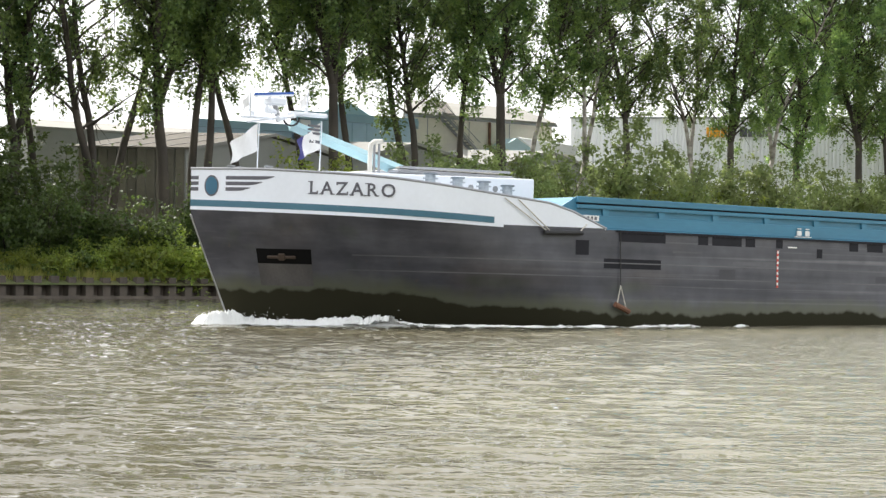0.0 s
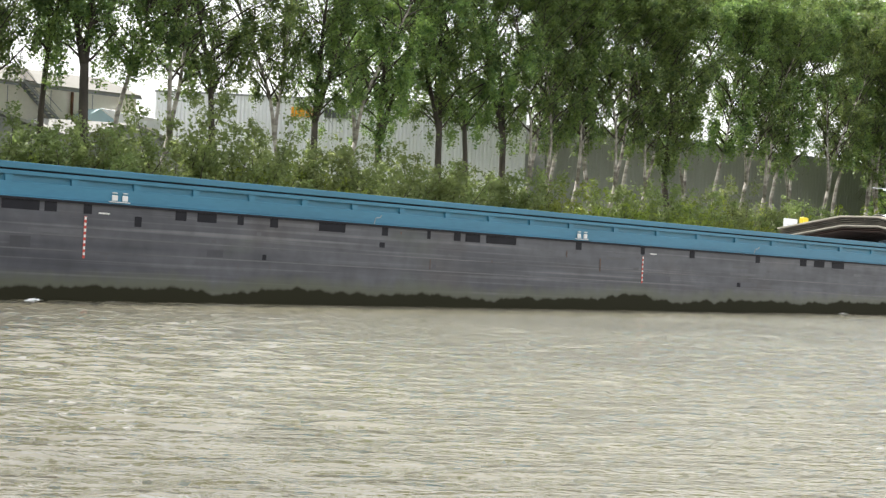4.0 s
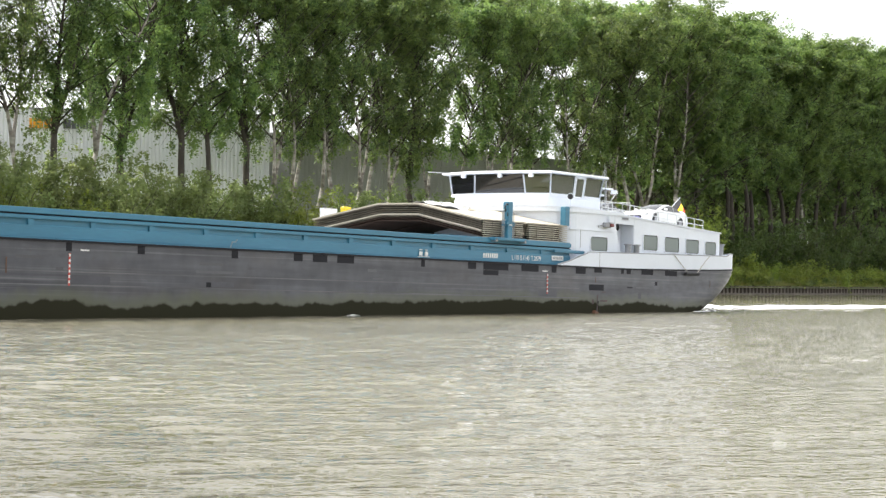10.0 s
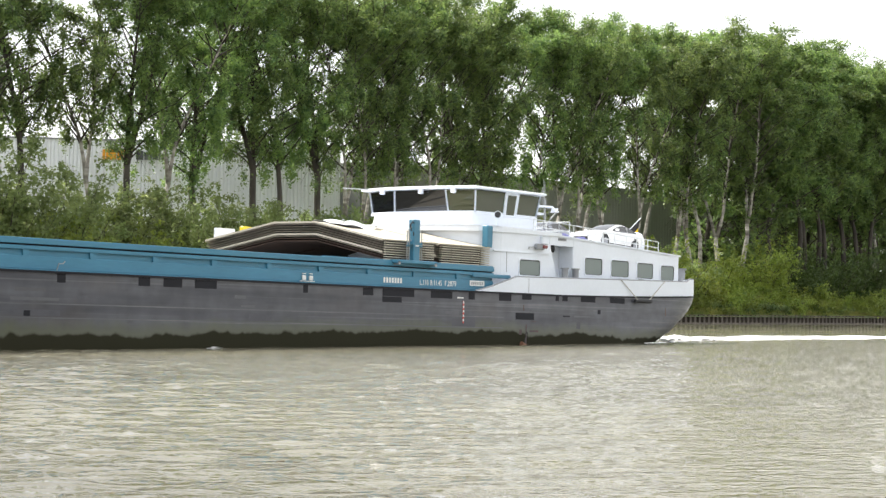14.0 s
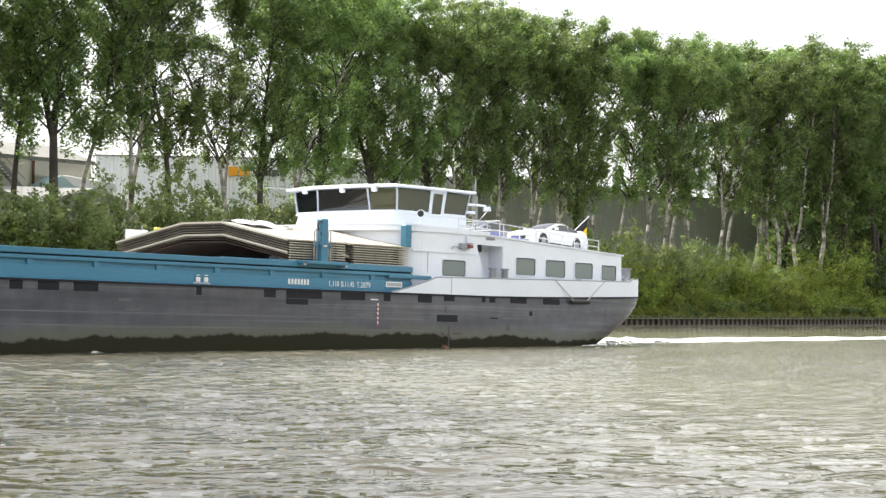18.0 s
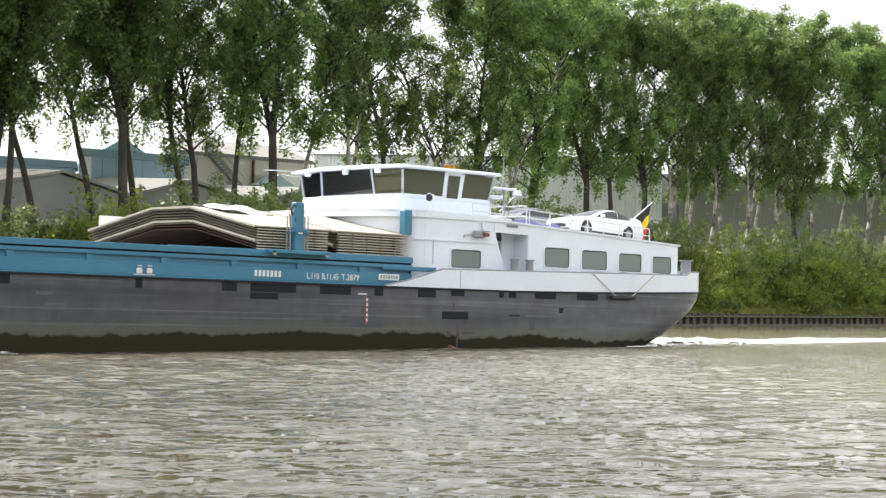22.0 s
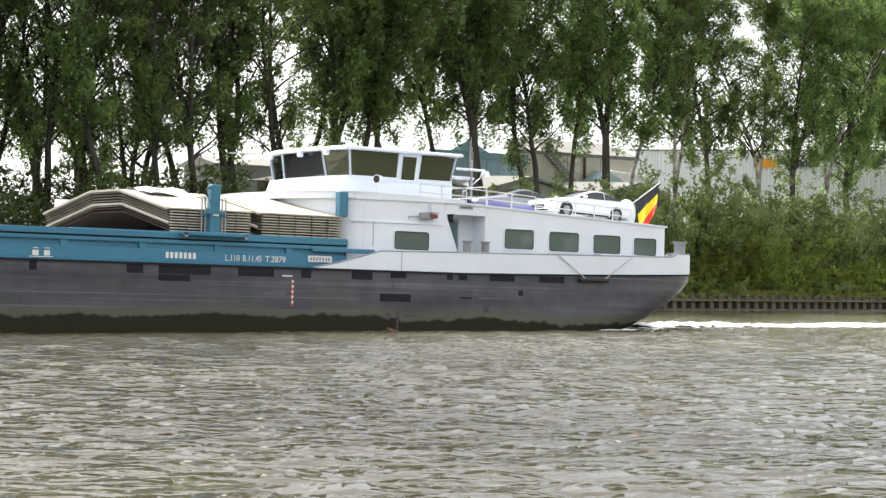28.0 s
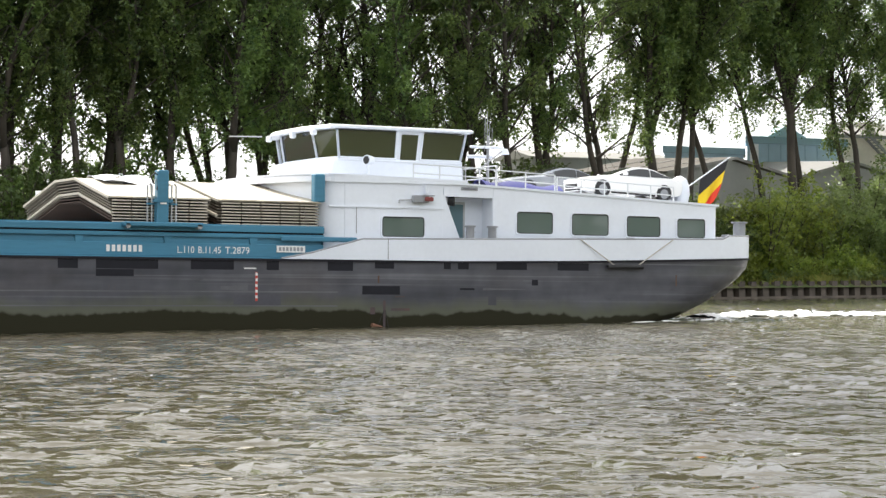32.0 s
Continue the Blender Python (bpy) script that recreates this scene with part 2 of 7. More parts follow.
def water_material():
    """Silty canal water: body colour under a wind-ruffled skin."""
    m = bpy.data.materials.new("canal_water")
    m.use_nodes = True
    n, l = m.node_tree.nodes, m.node_tree.links
    b = n["Principled BSDF"]
    b.inputs["Roughness"].default_value, b.inputs["IOR"].default_value = 0.03, 1.33
    tc = n.new("ShaderNodeTexCoord")
    a = n.new("ShaderNodeTexNoise")
    a.inputs["Scale"].default_value, a.inputs["Detail"].default_value = 0.06, 4
    l.new(tc.outputs["Object"], a.inputs["Vector"])
    sep = n.new("ShaderNodeSeparateXYZ")
    l.new(tc.outputs["Object"], sep.inputs[0])

    def span(value, a0, a1, b0, b1):
        q = n.new("ShaderNodeMapRange")
        for key, v in (("From Min", a0), ("From Max", a1), ("To Min", b0), ("To Max", b1)):
            q.inputs[key].default_value = v
        l.new(value, q.inputs["Value"])
        return q.outputs["Result"]

    def calc(op, p, q):
        node = n.new("ShaderNodeMath")
        node.operation = op
        for k, v in enumerate((p, q)):
            if isinstance(v, (int, float)):
                node.inputs[k].default_value = v
            else:
                l.new(v, node.inputs[k])
        return node.outputs[0]

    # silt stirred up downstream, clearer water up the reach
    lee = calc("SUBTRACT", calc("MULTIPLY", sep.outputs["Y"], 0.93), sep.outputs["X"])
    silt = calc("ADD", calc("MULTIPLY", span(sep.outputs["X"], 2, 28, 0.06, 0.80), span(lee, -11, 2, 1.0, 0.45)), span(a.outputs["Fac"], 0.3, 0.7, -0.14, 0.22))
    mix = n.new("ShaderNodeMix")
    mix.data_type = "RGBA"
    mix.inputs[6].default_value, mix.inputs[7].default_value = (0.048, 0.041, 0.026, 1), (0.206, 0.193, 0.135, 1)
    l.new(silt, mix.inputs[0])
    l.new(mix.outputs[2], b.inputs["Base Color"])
    # ruffled by the wind up the reach, calmer in the lee downstream
    ruffle = calc("MULTIPLY", span(lee, -15, -1, 0.0, 1.0), span(a.outputs["Fac"], 0.35, 0.65, 0.6, 1.25))
    normal = None
    for scale, stretch, calm, rough, detail in ((3.2, (0.30, 1.0, 1), 0.042, 0.080, 1.5), (9.0, (0.6, 1.0, 1), 0.036, 0.014, 2)):
        mp, r = n.new("ShaderNodeMapping"), n.new("ShaderNodeTexNoise")
        turn = n.new("ShaderNodeMapping")
        turn.inputs["Rotation"].default_value = (0, 0, radians(36))
        mp.inputs["Scale"].default_value = stretch
        r.inputs["Scale"].default_value, r.inputs["Detail"].default_value, r.inputs["Distortion"].default_value = scale, detail, 0.25
        l.new(tc.outputs["Object"], turn.inputs["Vector"])
        l.new(turn.outputs["Vector"], mp.inputs["Vector"])
        l.new(mp.outputs["Vector"], r.inputs["Vector"])
        bn = n.new("ShaderNodeBump")
        bn.inputs["Strength"].default_value = 1.0
        l.new(span(ruffle, 0, 1, calm, rough), bn.inputs["Distance"])
        l.new(r.outputs["Fac"], bn.inputs["Height"])
        if normal:
            l.new(normal, bn.inputs["Normal"])
        normal = bn.outputs["Normal"]
    l.new(normal, b.inputs["Normal"])
    return m


HULL, WATER = hull_material(), water_material()
SEAM = material("scraped_seam", (0.15, 0.148, 0.158), 0.5, color2=(0.070, 0.070, 0.082), vary=0.4, scale=1.6, stretch=(0.25, 1, 1))
WHITE = material("white_paint", (0.775, 0.815, 0.885), 0.42, vary=0.07, scale=1.2)
BLUE = material("blue_paint", (0.052, 0.205, 0.315), 0.42, vary=0.22, scale=1.0, stretch=(0.4, 1, 2), bump=0.004)
TEAL = material("teal_stripe_paint", (0.05, 0.145, 0.205), 0.45, vary=0.12)
DARK = material("black_rubber", (0.022, 0.022, 0.024), 0.7, vary=0.3, scale=6)
PATCH = material("dark_scupper_and_gap_shade", (0.014, 0.014, 0.020), 0.65, vary=0.3, scale=4, spec=0.25)
GREYP = material("grey_paint", (0.30, 0.31, 0.33), 0.5, vary=0.2)
CAPG = material("dark_cap_paint", (0.17, 0.21, 0.25), 0.5, vary=0.2)
PALEG = material("pale_grey_paint", (0.36, 0.41, 0.46), 0.5, vary=0.15)
LETTER = material("dark_letter_paint", (0.10, 0.10, 0.12), 0.5, vary=0.1)
WLETTER = material("white_letter_paint", (0.78, 0.78, 0.76), 0.5, vary=0.1)
REDP = material("red_mark_paint", (0.55, 0.07, 0.05), 0.5, vary=0.15)
STEEL = material("worn_steel", (0.42, 0.43, 0.44), 0.4, 0.6, vary=0.25, scale=5)
ROPE = material("pale_rope", (0.52, 0.49, 0.43), 0.9, vary=0.25, scale=20)
CREAM = material("cream_hatch_paint", (0.52, 0.475, 0.385), 0.5, vary=0.16, scale=1.0, bump=0.004)
RIB = material("hatch_edge_metal", (0.27, 0.235, 0.185), 0.55, 0.2, vary=0.4, scale=4, obj_random=0.12)
UNDER = material("shaded_brown_underside", (0.070, 0.042, 0.030), 0.8, vary=0.3, scale=3)
RAILW = material("pale_rail_paint", (0.62, 0.64, 0.66), 0.45, vary=0.1)
RUST = material("rust_brown", (0.21, 0.10, 0.06), 0.85, vary=0.4, scale=6)
BARK_D = material("poplar_bark", (0.075, 0.062, 0.048), 0.9, color2=(0.035, 0.03, 0.025), vary=0.4, scale=3, bump=0.03, stretch=(1, 1, 0.35))
BARK_L = material("pale_birch_bark", (0.46, 0.43, 0.38), 0.8, color2=(0.10, 0.085, 0.07), vary=0.3, scale=3.4, bump=0.02, stretch=(0.7, 0.7, 1.6))
LEAF = leaf_material("poplar_leaf", (0.034, 0.072, 0.029), (0.178, 0.258, 0.068))
# darker leaf copy: the shade under the poplars is put into its colour
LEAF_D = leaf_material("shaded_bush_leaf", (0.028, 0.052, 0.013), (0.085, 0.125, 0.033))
LEAF_W = leaf_material("willow_leaf", (0.080, 0.118, 0.040), (0.190, 0.242, 0.090))
LEAF_S = leaf_material("undergrowth_leaf", (0.064, 0.108, 0.017), (0.228, 0.282, 0.052))
GRASS = material("bank_soil_and_grass", (0.055, 0.085, 0.02), 0.95, color2=(0.10, 0.085, 0.04), vary=0.4, scale=1.5, bump=0.06)
LAND = material("far_field", (0.10, 0.12, 0.05), 0.95, vary=0.3, scale=0.05)
PILE = material("rusty_sheet_pile", (0.115, 0.095, 0.075), 0.85, color2=(0.05, 0.042, 0.035), vary=0.4, scale=2, bump=0.01, obj_random=0.15)
CONC = material("concrete_cap", (0.10, 0.085, 0.065), 0.9, vary=0.35, scale=2, bump=0.01)
CLAD_W = material("white_profiled_sheet", (0.86, 0.87, 0.92), 0.45, 0.0, vary=0.08, scale=0.6)
CLAD_G = material("grey_green_sheet", (0.30, 0.305, 0.285), 0.5, vary=0.12, scale=0.5)
CLAD_B = material("blue_cladding", (0.38, 0.55, 0.68), 0.5, vary=0.12)
CLAD_D = material("dark_blue_fascia", (0.28, 0.44, 0.56), 0.5, vary=0.12)
CLAD_T = material("teal_cladding", (0.40, 0.56, 0.62), 0.5, vary=0.12)
PLASTER = material("cream_render", (0.88, 0.84, 0.76), 0.85, vary=0.15, scale=0.7)
ROOF_W = material("pale_sheet_roof", (0.36, 0.355, 0.345), 0.8, vary=0.12, scale=0.8)
ROOF_C = material("cream_sheet_roof", (0.31, 0.30, 0.275), 0.7, vary=0.12, scale=0.8)
ROOF_G = material("grey_fibre_roof", (0.17, 0.155, 0.135), 0.9, vary=0.25, scale=0.8)
TIMBER = material("weathered_boards", (0.17, 0.155, 0.125), 0.9, vary=0.35, scale=1.0, obj_random=0.25)
ORANGE = material("orange_sign", (0.85, 0.36, 0.02), 0.5, vary=0.05)
FOAM = material("white_foam", (0.86, 0.87, 0.86), 0.85, vary=0.12, scale=3, bump=0.05)


def glass_material(name, color, rough=0.04):
    m = bpy.data.materials.new(name)
    m.use_nodes = True
    b = m.node_tree.nodes["Principled BSDF"]
    b.inputs["Base Color"].default_value = (*color, 1)
    b.inputs["Roughness"].default_value, b.inputs["IOR"].default_value = rough, 1.5
    b.inputs["Specular IOR Level"].default_value = 0.6
    return m


GLASS = glass_material("tinted_window_glass", (0.036, 0.042, 0.018))
GLASS_F = glass_material("dark_front_glass", (0.010, 0.011, 0.013))
GLASS_K = glass_material("car_glass", (0.030, 0.032, 0.034))
GLASS_P = glass_material("pale_door_glass", (0.12, 0.19, 0.22), 0.1)
GLASS_C = glass_material("curtained_window_glass", (0.115, 0.150, 0.130))


# ---------------------------------------------------------------- mesh helpers
class Mesh:
    """Collects corners and faces of one mesh."""

    def __init__(self):
        self.v, self.f = [], []

    def add(self, verts, faces):
        o = len(self.v)
        self.v += [tuple(p) for p in verts]
        self.f += [tuple(i + o for i in q) for q in faces]
        return self

    def box(self, x0, x1, y0, y1, z0, z1, c=0.0):
        """A box; c chamfers its upright and lengthwise edges."""
        if c <= 0:
            v = [(x, y, z) for z in (z0, z1) for x, y in ((x0, y0), (x1, y0), (x1, y1), (x0, y1))]
            return self.add(v, [(3, 2, 1, 0), (4, 5, 6, 7), (0, 1, 5, 4), (1, 2, 6, 5), (2, 3, 7, 6), (3, 0, 4, 7)])
        rings = []
        for z, d in ((z0, c), (z0 + c, 0), (z1 - c, 0), (z1, c)):
            rings.append([(x0 + d + c, y0 + d, z), (x1 - d - c, y0 + d, z), (x1 - d, y0 + d + c, z), (x1 - d, y1 - d - c, z),
                          (x1 - d - c, y1 - d, z), (x0 + d + c, y1 - d, z), (x0 + d, y1 - d - c, z), (x0 + d, y0 + d + c, z)])
        return self.loft(rings, True, True)

    def loft(self, rings, caps=True, closed=True):
        n = len(rings[0])
        f = []
        for k in range(len(rings) - 1):
            for i in range(n if closed else n - 1):
                j = (i + 1) % n
                f.append((k * n + i, k * n + j, (k + 1) * n + j, (k + 1) * n + i))
        if caps and closed:
            f.append(tuple(reversed(range(n))))
            f.append(tuple((len(rings) - 1) * n + i for i in range(n)))
        return self.add([p for r in rings for p in r], f)

    def prism(self, outline, axis, a, b):
        """A flat outline pushed along one axis from a to b. The outline's pairs are the two other axes in order."""
        def put(p, q):
            return (q, p[0], p[1]) if axis == "x" else (p[0], q, p[1]) if axis == "y" else (p[0], p[1], q)
        return self.loft([[put(p, a) for p in outline], [put(p, b) for p in outline]])

    def tube(self, pts, r, n=8, caps=True):
        pts = [Vector(p) for p in pts]
        rad = r if isinstance(r, (list, tuple)) else [r] * len(pts)
        rings, up = [], None
        for i, p in enumerate(pts):
            d = (pts[min(i + 1, len(pts) - 1)] - pts[max(i - 1, 0)]).normalized()
            ref = up if up is not None else (Vector((0, 0, 1)) if abs(d.z) < 0.9 else Vector((1, 0, 0)))
            side = d.cross(ref).normalized()
            up = side.cross(d).normalized()
            rings.append([p + (side * math.cos(2 * math.pi * k / n) + up * math.sin(2 * math.pi * k / n)) * rad[i] for k in range(n)])
        return self.loft(rings, caps)

    def cyl(self, x, y, z0, z1, r, n=14, r1=None):
        return self.tube([(x, y, z0), (x, y, z1)], [r, r if r1 is None else r1], n)

    def data(self, name, mat, smooth=False):
        me = bpy.data.meshes.new(name)
        me.from_pydata(self.v, [], self.f)
        if mat:
            me.materials.append(mat)
        me.polygons.foreach_set("use_smooth", [smooth] * len(me.polygons))
        me.update()
        return me


def part(name, mesh, mat, parent=None, label="", smooth=False, at=None, bevel=0.0):
    """One mesh object, under a thing or a part."""
    ob = new(name, mesh.data(name, mat, smooth) if isinstance(mesh, Mesh) else mesh)
    if parent:
        ob.parent = parent
    if at is not None:
        ob.matrix_local = at
    if label:
        ob["label"] = label
    if smooth and isinstance(mesh, Mesh):
        ob.data.set_sharp_from_angle(angle=radians(35))
    if bevel:
        md = ob.modifiers.new("edge", "BEVEL")
        md.width, md.segments, md.limit_method = bevel, 2, "ANGLE"
    return ob


def thing(name, label, category, group="", kind="", at=None):
    ob = tagged(new(name), label, category, group, kind)
    if at is not None:
        ob.matrix_world = at
    return ob


def text_mesh(words, size, depth=0.004, spacing=1.0, bold=0.0):
    c = bpy.data.curves.new("letters", "FONT")
    c.body, c.size, c.extrude, c.space_character, c.offset = words, size, depth, spacing, bold
    c.align_x, c.align_y = "LEFT", "BOTTOM_BASELINE"
    c.resolution_u = 3
    ob = bpy.data.objects.new("letters", c)
    me = bpy.data.meshes.new_from_object(ob)
    bpy.data.objects.remove(ob)
    bpy.data.curves.remove(c)
    return me


# the far bank: along it, behind its edge, up
BANK = Matrix.Translation((0, 107.0, 0)) @ Matrix.Rotation(math.atan(0.04), 4, "Z")


def bank(a, off=0.0, z=0.0, turn=0.0):
    return BANK @ pose(a, off, z, 0, 0, turn)


def ground_z(off):
    """Height of the land behind the sheet piles."""
    return float(np.interp(off, [0, 0.5, 3, 7, 11, 30, 4000], [1.0, 1.1, 1.9, 2.9, 3.2, 3.3, 3.3]))

# ---------------------------------------------------------------- ground, water, bank
rng = random.Random(5)


def build_land():
    offs = [-0.2, 0.5, 3, 7, 11, 30, 120, 3500]
    alongs = [-3500, -200] + [i * 10 for i in range(-15, 48)] + [700, 3500]
    m = Mesh()
    v = [(a, o, ground_z(max(o, 0)) - (0.2 if o < 0 else 0) + (0.25 * noise.noise((a * 0.09, o * 0.3, 0)) if 0.6 < o < 20 else 0)) for a in alongs for o in offs]
    n = len(offs)
    f = [(i * n + j, (i + 1) * n + j, (i + 1) * n + j + 1, i * n + j + 1) for i in range(len(alongs) - 1) for j in range(n - 1)]
    m.add(v, f)
    ob = part("ground", m, GRASS, smooth=True)
    ob.matrix_world = BANK
    tagged(ob, "grassy canal bank and flat land behind it", "ground", kind="structure")
    near = Mesh()
    shore = [(-3500, 0.5), (-40, 0.5), (3.2, 0.5), (5.5, 2.2), (8.0, 5.4), (24, 5.6), (34, 3.0), (60, 0.5), (3500, 0.5)]
    steps = ((0.0, -3.0), (0.0, -0.28), (-0.7, 0.14), (-2.2, 0.22), (-40, 0.3), (-3500, 0.3))
    n = len(steps)
    near.add([(x, y + d if d > -30 else d, z) for x, y in shore for d, z in steps], [(k * n + q, (k + 1) * n + q, (k + 1) * n + q + 1, k * n + q + 1) for k in range(len(shore) - 1) for q in range(n - 1)])
    tagged(part("ground_near", near, LAND), "low grassy near bank of the canal", "ground", kind="structure")


def build_water():
    """The canal: a fine wavy sheet where it is seen close, coarser far off."""
    nx = 1000
    xs = np.concatenate([np.linspace(-600, -44, 30), np.linspace(-42, 126, nx), np.linspace(127, 900, 160)])
    ys = np.concatenate([np.linspace(-3, 42, 350), np.linspace(42.2, 68, 100), np.linspace(68.5, 120, 90)])
    X, Y = np.meshgrid(xs, ys, indexing="ij")
    r = np.random.RandomState(3)
    Z = np.zeros_like(X)
    for k in range(64):
        wave = 10 ** r.uniform(-0.42, 0.20)             # 0.4 to 1.6 m
        ang = r.normal(0.98, 0.36)
        kx, ky = 2 * np.pi / wave * np.cos(ang), 2 * np.pi / wave * np.sin(ang)
        amp = 0.0040 * wave ** 0.8
        ph = kx * X + ky * Y + r.uniform(0, 6.28)
        env = 0.6 + 0.4 * np.sin(X * r.uniform(0.03, 0.12) + Y * r.uniform(0.03, 0.12) + r.uniform(0, 6))
        Z += amp * env * (np.sin(ph) + 0.25 * np.cos(2 * ph))
    fade = np.clip((200 - X) / 60, 0.25, 1) * np.clip((X + 60) / 15, 0.25, 1) * np.clip((122 - Y) / 40, 0.35, 1)
    ruffled = np.clip((0.93 * Y - (X - 8)) / 14 + 0.5, 0, 1)          # wind-ruffled reach, calmer in the lee downstream
    Z *= fade * (0.52 + 1.03 * ruffled * ruffled * (3 - 2 * ruffled))
    n, k = len(xs), len(ys)
    me = bpy.data.meshes.new("water")
    me.vertices.add(n * k)
    me.vertices.foreach_set("co", np.stack([X, Y, Z], -1).astype(np.float32).ravel())
    i = np.arange(n * k).reshape(n, k)
    quads = np.stack([i[:-1, :-1], i[1:, :-1], i[1:, 1:], i[:-1, 1:]], -1).reshape(-1, 4)
    me.loops.add(quads.size)
    me.loops.foreach_set("vertex_index", quads.ravel().astype(np.int32))
    me.polygons.add(len(quads))
    me.polygons.foreach_set("loop_start", (np.arange(len(quads)) * 4).astype(np.int32))
    me.polygons.foreach_set("use_smooth", np.ones(len(quads), bool))
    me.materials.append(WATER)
    me.update(calc_edges=True)
    ob = new("water", me)
    tagged(ob, "murky grey-green canal water with short wind waves", "water", kind="structure")
    flat = Mesh().box(-3500, 3500, 4.7, 108, -1.2, -0.35)
    tagged(part("water_far", flat, WATER), "flat murky canal water reaching far off", "water", kind="structure")
    return ob


def build_piles():
    """Sheet piling along the far water's edge: upright troughs under a cap, one by one where it is seen near."""
    wall = thing("sheet_pile_wall", "rusty brown steel sheet piling along the canal bank", "retaining wall", kind="structure", at=BANK)
    pitch = 1.1
    prof = [(0, 0.0), (0.50, 0.0), (0.57, 0.55), (1.03, 0.55), (1.1, 0.0)]
    one = Mesh()
    ring = [(x, y) for x, y in prof] + [(x, y + 0.05) for x, y in reversed(prof)]
    one.prism(ring, "z", -1.4, 1.02)
    data = one.data("pile", PILE)
    for i in range(230):
        a = 40 + i * pitch
        part("pile", data, None, wall, at=pose(a, 0.02 + rng.uniform(-0.02, 0.02), rng.uniform(-0.05, 0.04) + float(np.interp(a, [130, 185], [0.24, 0]))))
    rest = Mesh()
    for a in list(np.arange(-60, 40, pitch)) + list(np.arange(40 + 230 * pitch, 520, pitch)):
        rest.add([(a + x, y, z) for z in (-1.4, 1.0) for x, y in prof], [(j, j + 1, j + 6, j + 5) for j in range(4)])
    tagged(part("pile_row", rest, PILE, wall), kind="stuff")
    cap = Mesh().box(-60, 520, 0.62, 0.86, 0.70, 1.03)
    part("cap", cap, CONC, wall, "earth-stained concrete cap")
    waling = Mesh().box(-60, 520, -0.10, 0.0, -0.05, 0.16)
    part("waling", waling, PILE, wall, "dark timber waling just above the water")


# ---------------------------------------------------------------- trees and shrubs
def leaf_data(name, clumps, size, mat, seed):
    """Small leaves round many points: each clump is (centre, count, spread across, spread up and down)."""
    r = np.random.RandomState(seed)
    centre = np.repeat(np.array([tuple(c[0]) for c in clumps]), [c[1] for c in clumps], axis=0)
    wide = np.repeat(np.array([c[2] for c in clumps]), [c[1] for c in clumps])
    tall = np.repeat(np.array([c[3] for c in clumps]), [c[1] for c in clumps])
    n = len(centre)
    p = centre + r.normal(size=(n, 3)) * np.stack([wide, wide, tall], -1)
    s = size * r.uniform(0.6, 1.35, (n, 1))
    a, b = r.uniform(0, 6.283, n), r.uniform(-1.3, 0.35, n)
    d = np.stack([np.cos(a) * np.cos(b), np.sin(a) * np.cos(b), np.sin(b)], -1)
    w = np.cross(d, np.stack([r.uniform(-1, 1, n), r.uniform(-1, 1, n), r.uniform(0.3, 1.6, n)], -1))
    w = w / np.linalg.norm(w, axis=1, keepdims=True) * s * 0.42
    v = np.stack([p - w, p + w + d * s * 0.2, p + d * s], 1).reshape(-1, 3)
    me = bpy.data.meshes.new(name)
    me.vertices.add(3 * n)
    me.vertices.foreach_set("co", v.astype(np.float32).ravel())
    me.loops.add(3 * n)
    me.loops.foreach_set("vertex_index", np.arange(3 * n, dtype=np.int32))
    me.polygons.add(n)
    me.polygons.foreach_set("loop_start", (np.arange(n) * 3).astype(np.int32))
    me.materials.append(mat)
    me.update(calc_edges=True)
    return me


